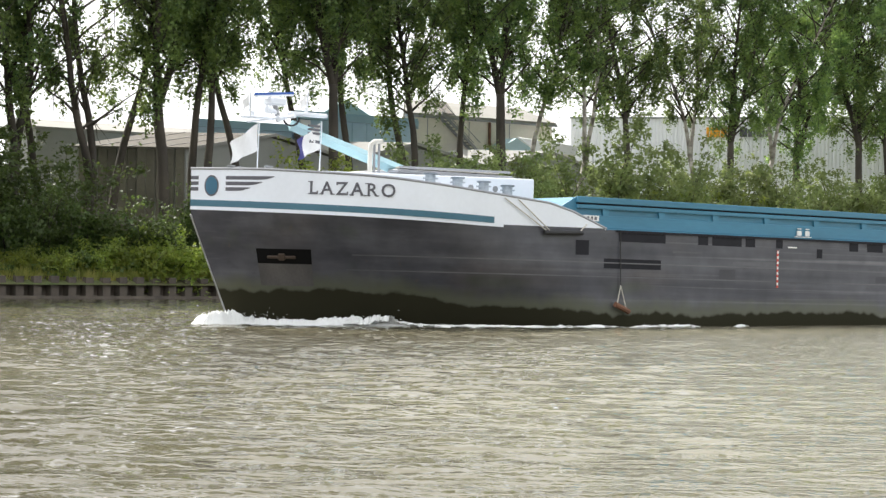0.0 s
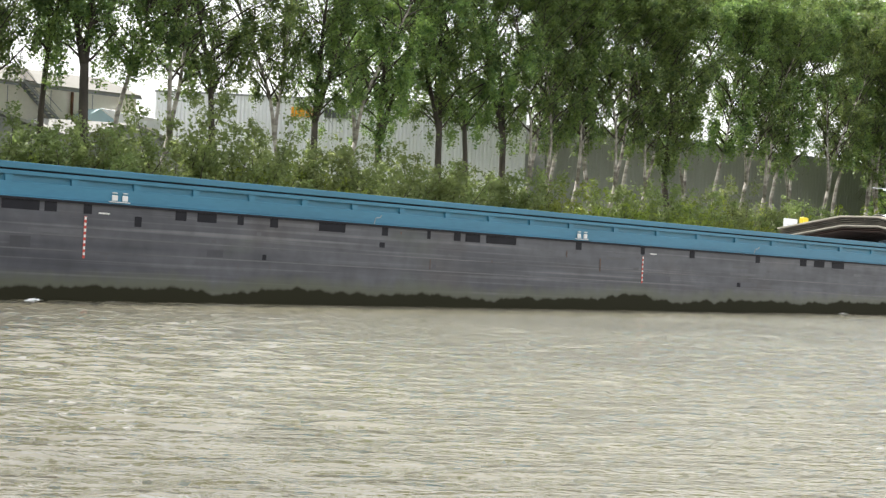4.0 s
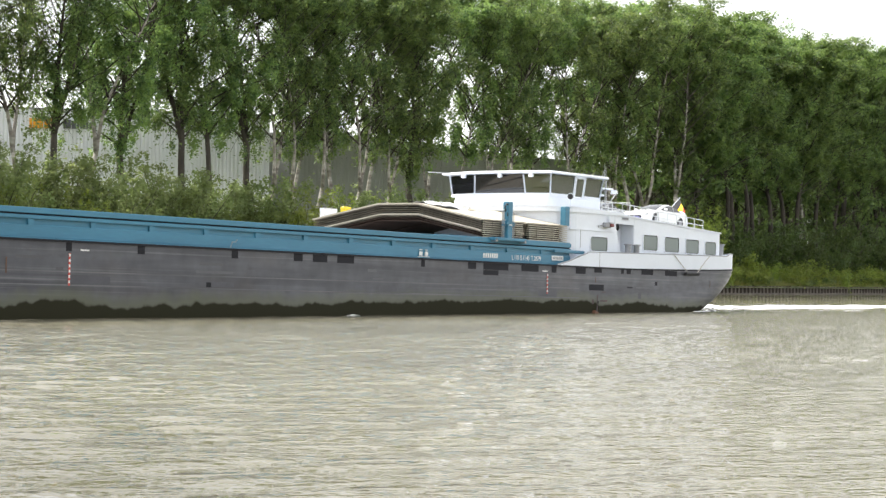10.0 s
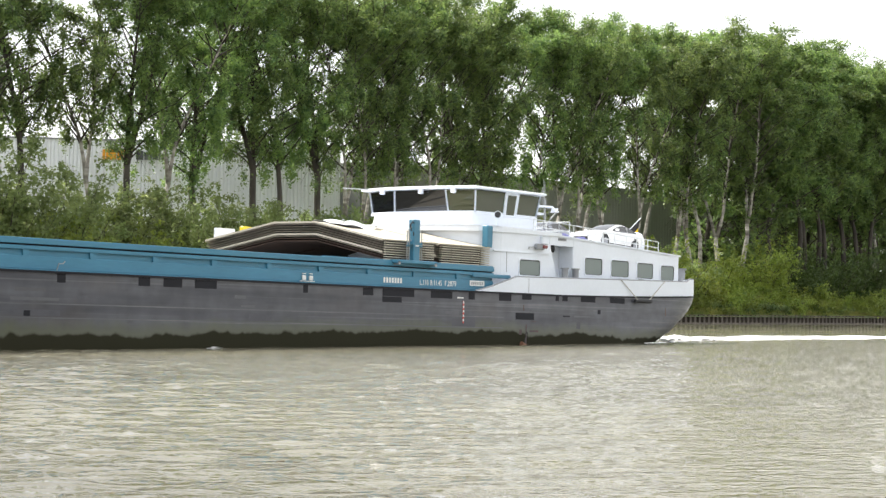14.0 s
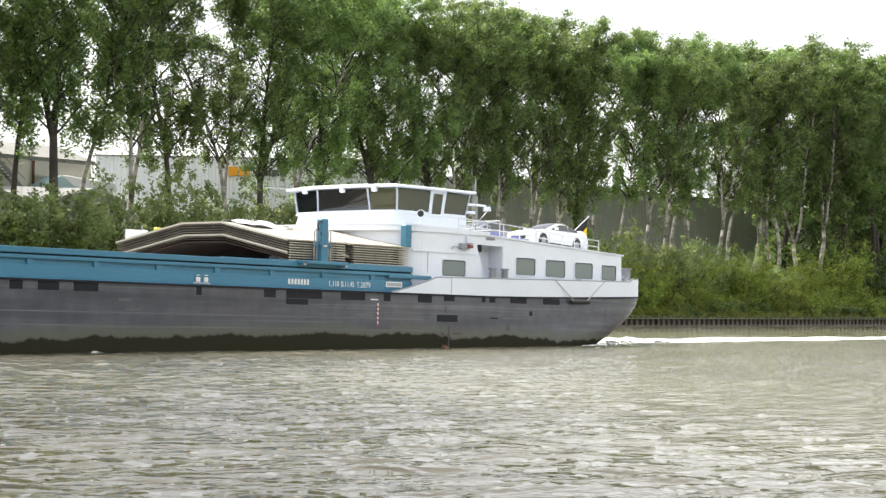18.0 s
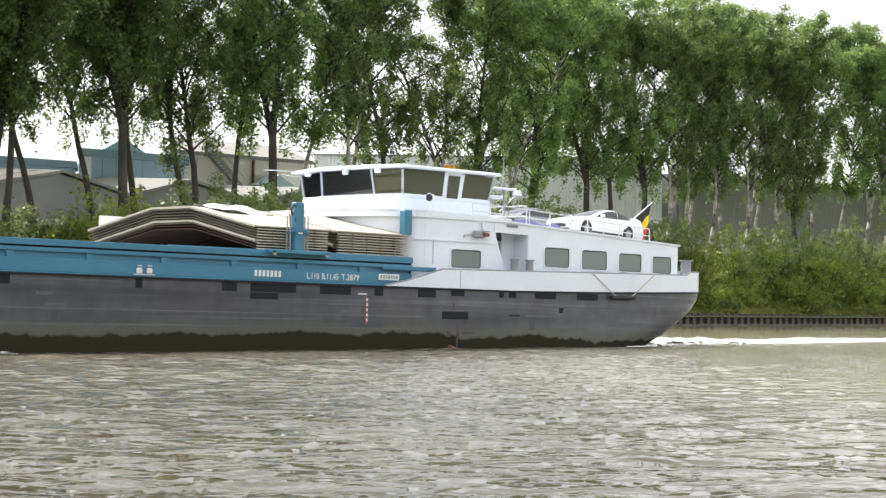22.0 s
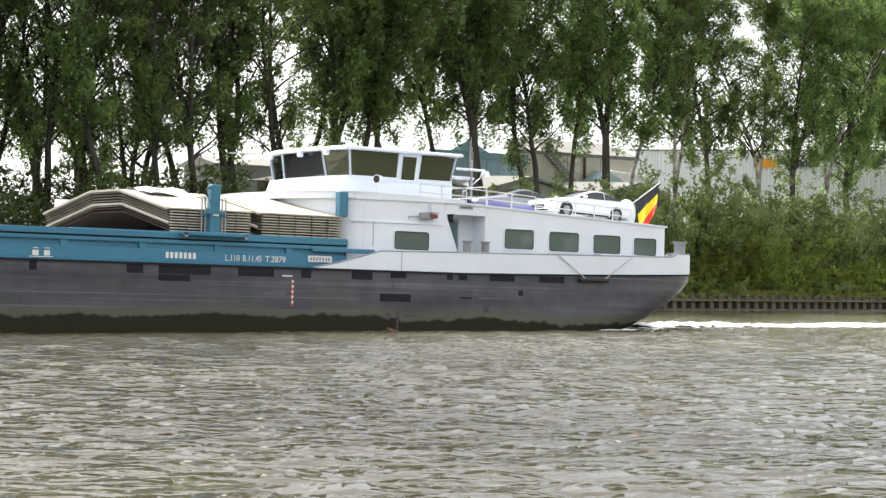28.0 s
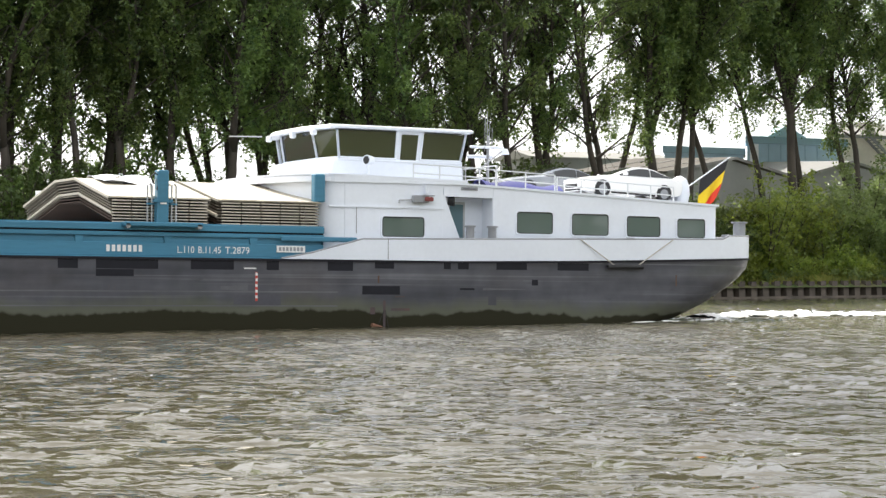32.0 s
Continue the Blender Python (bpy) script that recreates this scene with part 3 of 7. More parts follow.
def tree_meshes(seed, height, fork, crown_from, width, leaves, pale, size=0.255, low_gap=0.0):
    """Winding stem or forked stems, rising limbs, hanging twigs under the crown."""
    r = random.Random(seed)
    wood, limbs, clumps = Mesh(), Mesh(), []
    low = crown_from * height

    def stem(p, d, length, rad, steps, wobble, end, bend=0.0):
        pts, rads = [p.copy()], [rad]
        for i in range(steps):
            d = (d + Vector((r.gauss(0, wobble), r.gauss(0, wobble), r.gauss(0, wobble * 0.4) + bend))).normalized()
            p = p + d * (length / steps)
            pts.append(p.copy())
            rads.append(rad + (end - rad) * ((i + 1) / steps) ** 0.8)
        return pts, rads

    base_r = 0.27 if pale else 0.38
    d0 = Vector((r.gauss(0, 0.025), r.gauss(0, 0.025), 1)).normalized()
    trunks = []
    if fork:
        fh = height * fork
        pts, rads = stem(Vector((0, 0, -0.6)), d0, fh + 0.6, base_r * 1.15, 6, 0.06, base_r * 0.80)
        wood.tube(pts, rads, 9)
        for sgn in (-1, 1):
            t = stem(pts[-1] - d0 * 0.35, (d0 + Vector((sgn * r.uniform(0.10, 0.24), r.gauss(0, 0.12), 0))).normalized(), height - fh - 1.5, base_r * 0.74, 11, 0.08, 0.04, 0.05)
            trunks.append(t)
            wood.tube(t[0], t[1], 8)
    else:
        t = stem(Vector((0, 0, -0.6)), d0, height - 1.5, base_r, 15, 0.07, 0.04, 0.05)
        trunks = [t]
        wood.tube(t[0], t[1], 9)
    twigs = []
    for pts, rads in trunks:
        n = int((46 if len(trunks) == 1 else 29) * (height / 32))
        zs = [p.z for p in pts]
        for k in range(n):
            z = low - 1.5 + (zs[-1] - low + 1.0) * ((k + r.random()) / n)
            if z < zs[0] + 0.3:
                continue
            i = max(0, min(sum(1 for q in zs if q < z) - 1, len(pts) - 2))
            f = (z - zs[i]) / max(0.01, zs[i + 1] - zs[i])
            p = pts[i].lerp(pts[i + 1], min(1, max(0, f)))
            a = k * 2.4 + r.uniform(-0.6, 0.6)
            h = (z - low) / (height - low)
            reach = width * float(np.interp(h, [-0.1, 0.1, 0.35, 0.65, 0.88, 1.0], [0.95, 1.35, 1.6, 1.55, 1.25, 0.7])) * r.uniform(0.6, 1.2)
            rise = r.uniform(0.7, 1.7) * (1.0 if h < 0.75 else 0.7)
            lp, lr = stem(p, Vector((math.cos(a), math.sin(a), rise)).normalized(), reach * 1.35, 0.11 * (1 - h * 0.5), 6, 0.14, 0.015, -0.03)
            limbs.tube(lp, lr, 5)
            for q in lp[2:]:
                twigs.append((q, h))
            for _ in range(4 if h < 0.3 else 2):
                q = lp[r.choice((2, 3, 4, 5, 6))]
                fall = r.random() < (0.7 if h < 0.3 else 0.2)
                d = Vector((r.gauss(0, 0.3), r.gauss(0, 0.3), -1.0)) if fall else Vector((r.gauss(0, 1), r.gauss(0, 1), r.uniform(0.1, 1.1)))
                lp2, lr2 = stem(q, d.normalized(), reach * 0.45 if not fall else r.uniform(1.0, 2.8), 0.03, 4, 0.15, 0.01)
                limbs.tube(lp2, lr2, 4)
                twigs += [(w, h) for w in lp2[1:]]
        twigs += [(pts[-1], 1.0), (pts[-2], 1.0), (pts[-3], 0.9)]
    open_low = low_gap or (0.55 if pale else 0.85)   # gaps low in the crown
    twigs = [w for w in twigs if r.random() < (0.42 * open_low if w[1] < 0.25 else 0.62 * open_low if w[1] < 0.5 else 0.9)]
    per = 36
    for _ in range(int(leaves / per)):
        q, h = r.choice(twigs)
        c0 = q + Vector((r.gauss(0, 0.2), r.gauss(0, 0.2), r.gauss(-0.1, 0.25)))
        if h < 0.3:
            clumps.append((c0, per, r.uniform(0.14, 0.32), r.uniform(0.28, 0.60)))
        else:
            clumps.append((c0, per, r.uniform(0.24, 0.48), r.uniform(0.18, 0.34)))
    bark = BARK_L if pale else BARK_D
    return wood.data("trunk", bark, True), limbs.data("crown_wood", BARK_D, True), leaf_data("crown", clumps, size, LEAF, seed)


TREE_KINDS = []


def plant(kind, a, off, scale=1.0, turn=0.0, sx=1.0, label="", group="poplars along the bank", lean=0.0):
    wood, limbs, crown = kind
    ob = thing("poplar_tree", label or "tall slender poplar with dark green leaves on the canal bank", "tree", group)
    if a > 120:                                     # the row's tops run level, a little higher far downstream
        co = crown.vertices
        tall = sorted(co[i].co.z for i in range(0, len(co), 40))[-max(2, len(co) // 8000)]
        scale = (float(np.interp(a, [120, 165, 205, 235, 420], [28.8, 29.4, 30.7, 33.2, 33.8])) / tall) * (0.98 + 0.05 * (scale % 0.02) / 0.02)
    ob.matrix_world = BANK @ pose(a, off, ground_z(off) - 0.2, 0, lean, turn) @ Matrix.Diagonal((scale * sx, scale * sx, scale, 1))
    part("trunk", wood, None, ob)
    part("crown_wood", limbs, None, ob)
    part("crown", crown, None, ob)
    return ob


# trunks along the bank as they stand, each with the kind of tree
MAIN_ROW = [(62.5, 10), (67.5, 12), (73.4, 2), (76.3, 1), (86.4, 0), (93.8, 3), (101.4, 0), (104.5, 5), (107.9, 4), (114.4, 1), (121.3, 6), (125.1, 0),
            (130.1, 6), (134.0, 2), (140.7, 0), (145.0, 1), (149.8, 0), (152.7, 4), (154.9, 4), (157.9, 5), (160.1, 4), (163.7, 6), (165.6, 4),
            (169.8, 5), (171.3, 4), (177.0, 2), (182.0, 4), (185.7, 5), (191.3, 6), (193.6, 4), (198.3, 5), (203.1, 4), (207.5, 6), (212.0, 5), (217.3, 4)]


def build_trees():
    specs = [(11, 32, 0.36, 0.39, 3.5, 37000, False), (12, 32, 0.0, 0.38, 3.6, 36000, False), (13, 31, 0.30, 0.36, 3.6, 38000, False), (14, 32, 0.0, 0.37, 3.7, 35000, False),
             (15, 32, 0.25, 0.42, 3.4, 29000, True), (16, 31, 0.0, 0.42, 3.5, 29000, True), (17, 32, 0.30, 0.43, 3.4, 29000, True), (18, 32, 0.0, 0.12, 3.0, 10000, False, 0.40),
             (19, 31, 0.26, 0.29, 3.4, 38000, False), (20, 31, 0.0, 0.46, 4.0, 30000, False),
             (21, 31, 0.20, 0.30, 3.2, 28000, False, 0.255, 0.36), (22, 31, 0.0, 0.34, 3.1, 27000, False, 0.255, 0.40), (23, 30, 0.14, 0.28, 3.2, 27000, False, 0.255, 0.32)]
    for s in specs:
        TREE_KINDS.append(tree_meshes(*s))
    pale = "tall birch-like poplar with a pale, black-marked trunk"
    for a, k in MAIN_ROW:
        plant(TREE_KINDS[k], a, 9.0 + rng.uniform(-0.4, 0.4), rng.uniform(0.94, 1.06), rng.choice((0, 180)) + rng.uniform(-20, 20), label=pale if k in (4, 5, 6) else "")
    # the dense stretch upstream, several rows deep
    for off in (8.0, 12.0, 20.0):
        a = 8.0 + off * 0.3
        while a < (60 if off < 13 else 37):
            k = 7 if off > 13 else rng.choice((8, 8, 2, 3, 0)) if a < 38 else rng.choice((10, 11, 12))
            plant(TREE_KINDS[k], a, off + rng.uniform(-0.8, 0.8), rng.uniform(0.85, 1.05), rng.uniform(0, 360), group="dense poplars upstream")
            a += rng.uniform(2.8, 4.6) * (1.0 if a < 36 else 0.92)
    for a in (38.5, 46.0, 53.0, 59.5):
        plant(TREE_KINDS[12], a, 15.0 + rng.uniform(-1, 1), rng.uniform(0.9, 1.0), rng.uniform(0, 360), group="dense poplars upstream")
    # a thin second row behind, and the closed row far downstream
    for k in range(9):
        a = 61 + k * 5.0 + rng.uniform(-1, 1)
        plant(TREE_KINDS[9], a, 12.0 + rng.uniform(-1, 0.5), rng.uniform(0.9, 1.0), rng.uniform(0, 360), group="second row of poplars")
    a = 221.0
    while a < 420:
        plant(TREE_KINDS[rng.choice((0, 5, 3, 1, 3, 7)) if a > 235 else rng.choice((4, 5, 6))], a, 8.5 + rng.uniform(-1, 1.5), rng.uniform(0.97, 1.12), rng.uniform(0, 360), 1.15, label=pale if rng.random() < 0.5 else "",
              group="closed row of poplars downstream")
        if a > 232:
            plant(TREE_KINDS[7], a + 2, 14.0 + rng.uniform(-1, 1), rng.uniform(0.9, 1.0), rng.uniform(0, 360), 1.2, group="closed row of poplars downstream")
        a += rng.uniform(3.5, 5.5) * (1 if a < 330 else 1.4)


def build_near_trees():
    """The row on the camera's own bank, seen only in the glass and the water."""
    for k in range(46):
        ob = thing("poplar_tree", "tall poplar on the near bank of the canal", "tree", "poplars on the near bank")
        ob.matrix_world = pose(-60 + k * 4.8 + rng.uniform(-2, 2), -48 + rng.uniform(-4, 4), 0.4, 0, 0, rng.uniform(0, 360)) @ Matrix.Diagonal((1.5, 1.5, rng.uniform(0.6, 0.8), 1))
        wood, limbs, crown = TREE_KINDS[7]
        part("trunk", wood, None, ob)
        part("crown_wood", limbs, None, ob)
        part("crown", crown, None, ob)


def shrub_mesh(seed, h, w, leaves, size, mat):
    r = random.Random(seed)
    wood, clumps = Mesh(), []
    for k in range(11):
        a, out = r.uniform(0, 6.28), r.uniform(0.15, 0.75)
        p, d = Vector((r.gauss(0, w * 0.2), r.gauss(0, w * 0.15), -0.3)), Vector((math.cos(a) * out, math.sin(a) * out, 1)).normalized()
        ln = h * r.uniform(0.55, 1.08)
        pts = [p + d * ln * f + Vector((r.gauss(0, 0.1), r.gauss(0, 0.1), 0)) * f + Vector((math.cos(a), math.sin(a), 0)) * out * f * f * w * 0.5 for f in (0, 0.25, 0.5, 0.75, 1)]
        wood.tube(pts, [0.06, 0.05, 0.04, 0.025, 0.01], 4)
        for f, q in zip((0.25, 0.5, 0.75, 1), pts[1:]):
            for c in range(4):
                s = r.uniform(0.2, 0.45) * (1 if f < 1 else 0.7)
                clumps.append((q + Vector((r.gauss(0, w * 0.22), r.gauss(0, w * 0.22), r.gauss(-0.2, 0.5))), int(leaves / 176), s, s * 0.9))
    return wood.data("woody_stem", BARK_D, True), leaf_data("foliage", clumps, size, mat, seed)


def build_shrubs():
    willow = [shrub_mesh(40 + k, h, w, 6400, 0.25, LEAF_W) for k, (h, w) in enumerate(((6.6, 2.2), (8.2, 1.9), (5.2, 2.4), (7.4, 1.6)))]
    green = [shrub_mesh(50 + k, h, w, 4000, 0.25, LEAF_S) for k, (h, w) in enumerate(((3.2, 1.9), (2.2, 1.9), (4.4, 2.0), (6.5, 2.2)))]

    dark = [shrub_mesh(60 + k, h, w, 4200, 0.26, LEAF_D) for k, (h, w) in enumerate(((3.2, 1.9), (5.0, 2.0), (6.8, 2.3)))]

    def put(kind, a, off, s, label, cat="shrub", group="shrubs on the bank"):
        ob = thing("shrub", label, cat, group)
        ob.matrix_world = BANK @ pose(a, off, ground_z(off) - 0.15, 0, 0, rng.uniform(0, 360)) @ Matrix.Diagonal((s, s, s * rng.uniform(0.9, 1.1), 1))
        part("woody_stem", kind[0], None, ob)
        part("foliage", kind[1], None, ob)

    a = 80.0
    while a < 222:
        h = 0.97 if a < 150 else 0.72
        if not 151 < a < 164 or rng.random() < 0.5:
            put(rng.choice(willow), a, 5.6 + rng.uniform(-1.2, 1.6), h * rng.uniform(0.9, 1.38), "grey-green willow shrub on the canal bank", group="willow shrubs")
        put(rng.choice(green), a + rng.uniform(-1, 1), 3.0 + rng.uniform(-0.8, 1.0), rng.uniform(0.8, 1.2), "low leafy green undergrowth above the piling")
        a += rng.uniform(2.0, 3.1)
    a = 20.0
    while a < 84:
        put(rng.choice(green[:2]), a, 2.2 + rng.uniform(-0.9, 0.8), rng.uniform(0.6, 1.0), "low leafy green undergrowth above the piling")
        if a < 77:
            put(rng.choice(dark if a < 64 else dark[:2]), a + 0.8, 4.6 + rng.uniform(-1.2, 1.2), rng.uniform(0.8, 1.15), "green bush in the shade under the poplars")
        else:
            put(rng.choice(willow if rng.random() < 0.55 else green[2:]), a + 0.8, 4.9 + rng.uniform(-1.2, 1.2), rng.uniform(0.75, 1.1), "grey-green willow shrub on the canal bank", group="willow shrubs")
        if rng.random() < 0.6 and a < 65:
            put(dark[2], a, 8.0 + rng.uniform(-1, 2), rng.uniform(0.8, 1.2), "tall bush darkened for the shade between the poplar trunks")
        a += rng.uniform(1.9, 2.8)
    a = 222.0
    while a < 430:
        put(rng.choice(dark[1:] if a > 238 else green[2:]), a, 5.0 + rng.uniform(-1, 1.5), rng.uniform(0.9, 1.35), "green bush in the shade under the poplars")
        put(rng.choice(green[:2]), a, 2.0 + rng.uniform(-0.5, 0.8), rng.uniform(0.7, 1.1), "low leafy green undergrowth above the piling")
        a += rng.uniform(2.6, 3.8) * (1 if a < 300 else 1.5)


def build_brambles():
    """Weeds and brambles spilling over the piling: arching stems hung with leaves."""
    r = random.Random(31)
    for name, mat, keep, seed in (("bramble_thicket", LEAF_S, 0.9, 71), ("bramble_thicket", LEAF_D, 0.4, 72), ("bramble_thicket", LEAF_W, 0.25, 73)):
        clumps, a = [], 24.0
        while a < 330:
            if r.random() < keep * (1.0 if a < 190 else 1.6):
                o, hgt = 0.9 + r.uniform(-0.3, 1.4), r.uniform(0.5, 1.7) * (1.0 if a < 190 else 1.3)
                for k in range(9):
                    f = r.random()
                    clumps.append(((a + r.gauss(0, 0.7), o - 0.5 * f * r.random(), ground_z(o) + hgt * f * (1 - 0.5 * f) + 0.1), 26, r.uniform(0.15, 0.3), r.uniform(0.1, 0.25)))
            a += r.uniform(0.9, 1.9)
        ob = part(name, leaf_data(name, clumps, 0.26, mat, seed), None)
        ob.matrix_world = BANK
        tagged(ob, "low brambles and weeds hanging over the piling", "undergrowth", kind="stuff")


def build_grass():
    """Rough grass and weeds hanging over the cap of the piling."""
    r = random.Random(8)
    v, f = [], []
    for _ in range(40000):
        a = 30 + 300 * r.random() ** 1.15
        off = 0.35 + abs(r.gauss(0, 1.1))
        z = ground_z(off)
        h, w = r.uniform(0.2, 0.75), r.uniform(0.03, 0.08)
        dx, dy = r.gauss(0, 0.25) * h, r.gauss(-0.2, 0.3) * h
        o = len(v)
        v += [(a - w, off, z - 0.1), (a + w, off, z - 0.1), (a + dx, off + dy, z + h)]
        f.append((o, o + 1, o + 2))
    m = Mesh()
    m.v, m.f = v, f
    ob = part("bank_grass", m, leaf_material("grass_blade", (0.09, 0.135, 0.022), (0.30, 0.28, 0.08)))
    ob.matrix_world = BANK
    tagged(ob, "rough green and straw-coloured grass on the bank edge", "grass", kind="stuff")


# ---------------------------------------------------------------- sheds behind the trees
def ribbed(mesh, x0, x1, y, z0, z1, pitch=0.5, depth=0.06):
    """Upright profiled sheet facing -y."""
    pts, x = [], x0
    while x < x1 - 1e-6:
        for fx, fy in ((0.0, 0.0), (0.30, 0.0), (0.42, depth), (0.88, depth)):
            pts.append((min(x + fx * pitch, x1), y - fy))
        x += pitch
    pts.append((x1, y))
    n = len(pts)
    mesh.add([(px, py, z) for z in (z0, z1) for px, py in pts], [(i, i + 1, n + i + 1, n + i) for i in range(n - 1)])


def build_sheds():
    g = 2.2
    # white profiled hall with the sign, turned from the bank
    stand = pose(135.9, 155.1, 0, 0, 0, -45)
    hall = thing("white_warehouse", "white ribbed-metal warehouse with an orange sign behind the trees", "warehouse", at=stand)
    w = Mesh()
    ribbed(w, 0, 36.2, 0, g, 17.0, 0.36, 0.10)
    part("front_wall", w, CLAD_W, hall)
    part("body", Mesh().box(0, 36.2, 0.03, 30, g, 16.9), CLAD_W, hall)
    part("parapet", Mesh().box(-0.1, 36.3, -0.16, 0.0, 16.95, 17.12), GREYP, hall, "grey metal parapet edge")
    sign = thing("wall_sign", "orange and dark grey sign on the white warehouse wall", "sign", at=stand)
    for x0, x1 in ((13.2, 13.45), (13.55, 14.5), (14.6, 15.15), (15.25, 15.75)):
        part("orange_shape", Mesh().box(x0, x1, -0.22, -0.12, 15.15, 16.1), ORANGE, sign)
    for x0, x1, z1 in ((16.4, 17.1, 16.05), (17.2, 17.6, 15.85), (17.7, 17.9, 16.05), (18.0, 18.5, 15.85), (18.55, 18.75, 16.05), (18.85, 19.5, 15.85)):
        part("grey_shape", Mesh().box(x0, x1, -0.22, -0.12, 15.2, z1), LETTER, sign)
    # long grey-green hall downstream
    hall = thing("grey_warehouse", "long grey-green metal warehouse behind the trees", "warehouse", at=bank(175.1, 23.3))
    for i in range(24):
        x0 = i * 5.784
        p = Mesh()
        ribbed(p, x0 + 0.05, x0 + 5.734, 0, g, 16.69, 0.745, 0.04)
        part("wall_panel", p, CLAD_G, hall)
    part("body", Mesh().box(0, 138.8, 0.08, 41.3, g, 16.53), CLAD_G, hall)
    part("parapet", Mesh().box(-0.1, 138.9, -0.12, 0.08, 16.61, 16.90), GREYP, hall)
    # three low bays side by side, gables to the water, running back askew; the first is boarded
    skew = Vector((-0.80, 0.60, 0))
    bays = ((78.3, 85.0, 91.4, 10.1, ROOF_G), (91.4, 97.5, 104.5, 9.85, ROOF_W), (104.5, 110.6, 117.0, 9.85, ROOF_W))
    for k, (a0, ar, a1, ze, roofing) in enumerate(bays):
        label = "weathered grey shed of upright boards with a fibre-cement roof" if k == 0 else "low grey-green shed with a pale sheet-metal gable roof"
        t = thing("timber_shed" if k == 0 else "low_shed", label, "shed", "low sheds behind the poplars", at=bank(a0, 15.0))
        ln, wd, pk, g1 = (7.4 if k == 0 else 6.4), a1 - a0, ar - a0, 2.4
        gable = [(0.05, g1), (wd - 0.05, g1), (wd - 0.05, 9.75), (pk, 11.2), (0.05, ze - 0.1)]
        part("gable", Mesh().loft([[Vector((x, 0, z)) + skew * d for x, z in gable] for d in (0, ln)]), CLAD_G, t, "grey-green gable wall")
        for x0, z0, x1, z1 in ((-0.3, ze - 0.08, pk, 11.32), (pk, 11.32, wd + 0.0, 9.85)):
            rf = [(x0, z0), (x1, z1), (x1, z1 + 0.1), (x0, z0 + 0.1)]
            part("roof", Mesh().loft([[Vector((x, 0, z)) + skew * d for x, z in rf] for d in (-0.5, ln + 0.4)]), roofing, t, "grey-brown corrugated fibre-cement roof" if k == 0 else "pale sheet roof")
        for x0, z0, x1, z1 in ((-0.3, ze - 0.12, pk, 11.28), (pk, 11.28, wd, 9.8)):
            part("verge_board", Mesh().loft([[Vector((x, 0, z)) + skew * d for x, z in ((x0, z0 - 0.06), (x1, z1 - 0.06), (x1, z1 + 0.16), (x0, z0 + 0.16))] for d in (-0.56, -0.5)]), ROOF_W, t)
        if k == 0:
            board = Mesh().box(-0.6, 0, -0.1, 0, g1, ze - 0.05, 0.01).data("board", TIMBER)
            for i in range(11):
                d = skew * (i * 0.66 + 0.1 + rng.uniform(-0.02, 0.02))
                part("board", board, None, t, at=Matrix.Translation(d) @ pose(0.0, -0.08, rng.uniform(-0.12, 0.03), 0, 0, -36.9 + rng.uniform(-2, 2)))
            for i in range(3):
                d = skew * (1.2 + i * 2.3)
                part("roof_seam", Mesh().loft([[Vector((x, 0, z)) + d + skew * q for x, z in ((-0.3, ze + 0.03), (pk, 11.43), (pk, 11.46), (-0.3, ze + 0.06))] for q in (0, 0.10)]), ROOF_W, t)
    # blue flat-roofed block with a lower wing, its depth running back askew
    back = Vector((0.62, 0.78, 0))

    def block(x0, x1, y0, z0, z1, deep):
        ring = [(x0, z0), (x1, z0), (x1, z1), (x0, z1)]
        return Mesh().loft([[Vector((x, y0, z)) + back * d for x, z in ring] for d in (0, deep)])
    b = thing("blue_building", "blue-grey clad flat-roofed industrial block behind the trees", "building", at=bank(0, 19.8))
    part("wing", block(81.9, 90.2, 0, g, 12.0, 4), CLAD_B, b)
    part("fascia", block(81.5, 90.2, -0.3, 12.0, 12.55, 4.6), CLAD_D, b, "darker blue roof fascia")
    part("wall", block(90.3, 101.0, -0.4, g, 13.0, 4), CLAD_B, b)
    part("fascia", block(89.8, 101.2, -0.8, 13.0, 13.6, 5), CLAD_D, b, "darker blue roof fascia")
    part("white_strip", Mesh().box(90.6, 91.5, -0.46, -0.4, g, 12.96), CLAD_W, b, "white corner panel")
    part("roof_gable", Mesh().prism([(92.9, 13.6), (95.2, 14.75), (97.6, 13.6)], "y", 0.2, 1.8), CLAD_T, b, "small teal roof gable")
    for i in range(6):
        part("cladding_seam", Mesh().box(92.6 + i * 1.35, 92.65 + i * 1.35, -0.43, -0.4, g, 12.96), CLAD_D, b)
    # cream building with a pale roof pitched towards the water
    h = thing("cream_building", "cream rendered industrial building with a pale pitched roof", "building", at=bank(-0.6, 21.2))
    part("wall", block(102.2, 117.4, 0, g, 14.1, 8), PLASTER, h)
    part("roof", Mesh().loft([[(102.0, -0.35, 14.05), (117.6, -0.35, 14.05), (117.6, -0.35, 14.25), (102.0, -0.35, 14.25)], [(105.4, 4.4, 15.55), (117.6, 4.4, 15.55), (117.6, 4.4, 15.75), (105.4, 4.4, 15.75)],
                              [(107.0, 6.8, 14.1), (122.0, 6.8, 14.1), (122.0, 6.8, 14.3), (107.0, 6.8, 14.3)]]), ROOF_C, h, "pale cream sheet roof")
    part("skylight", Mesh().loft([[(105.7, -0.2, 14.34), (107.0, -0.2, 14.34), (107.0, -0.2, 14.40), (105.7, -0.2, 14.40)], [(108.2, 4.2, 15.74), (109.5, 4.2, 15.74), (109.5, 4.2, 15.80), (108.2, 4.2, 15.80)]]), ROOF_G, h, "grey translucent roof strip")
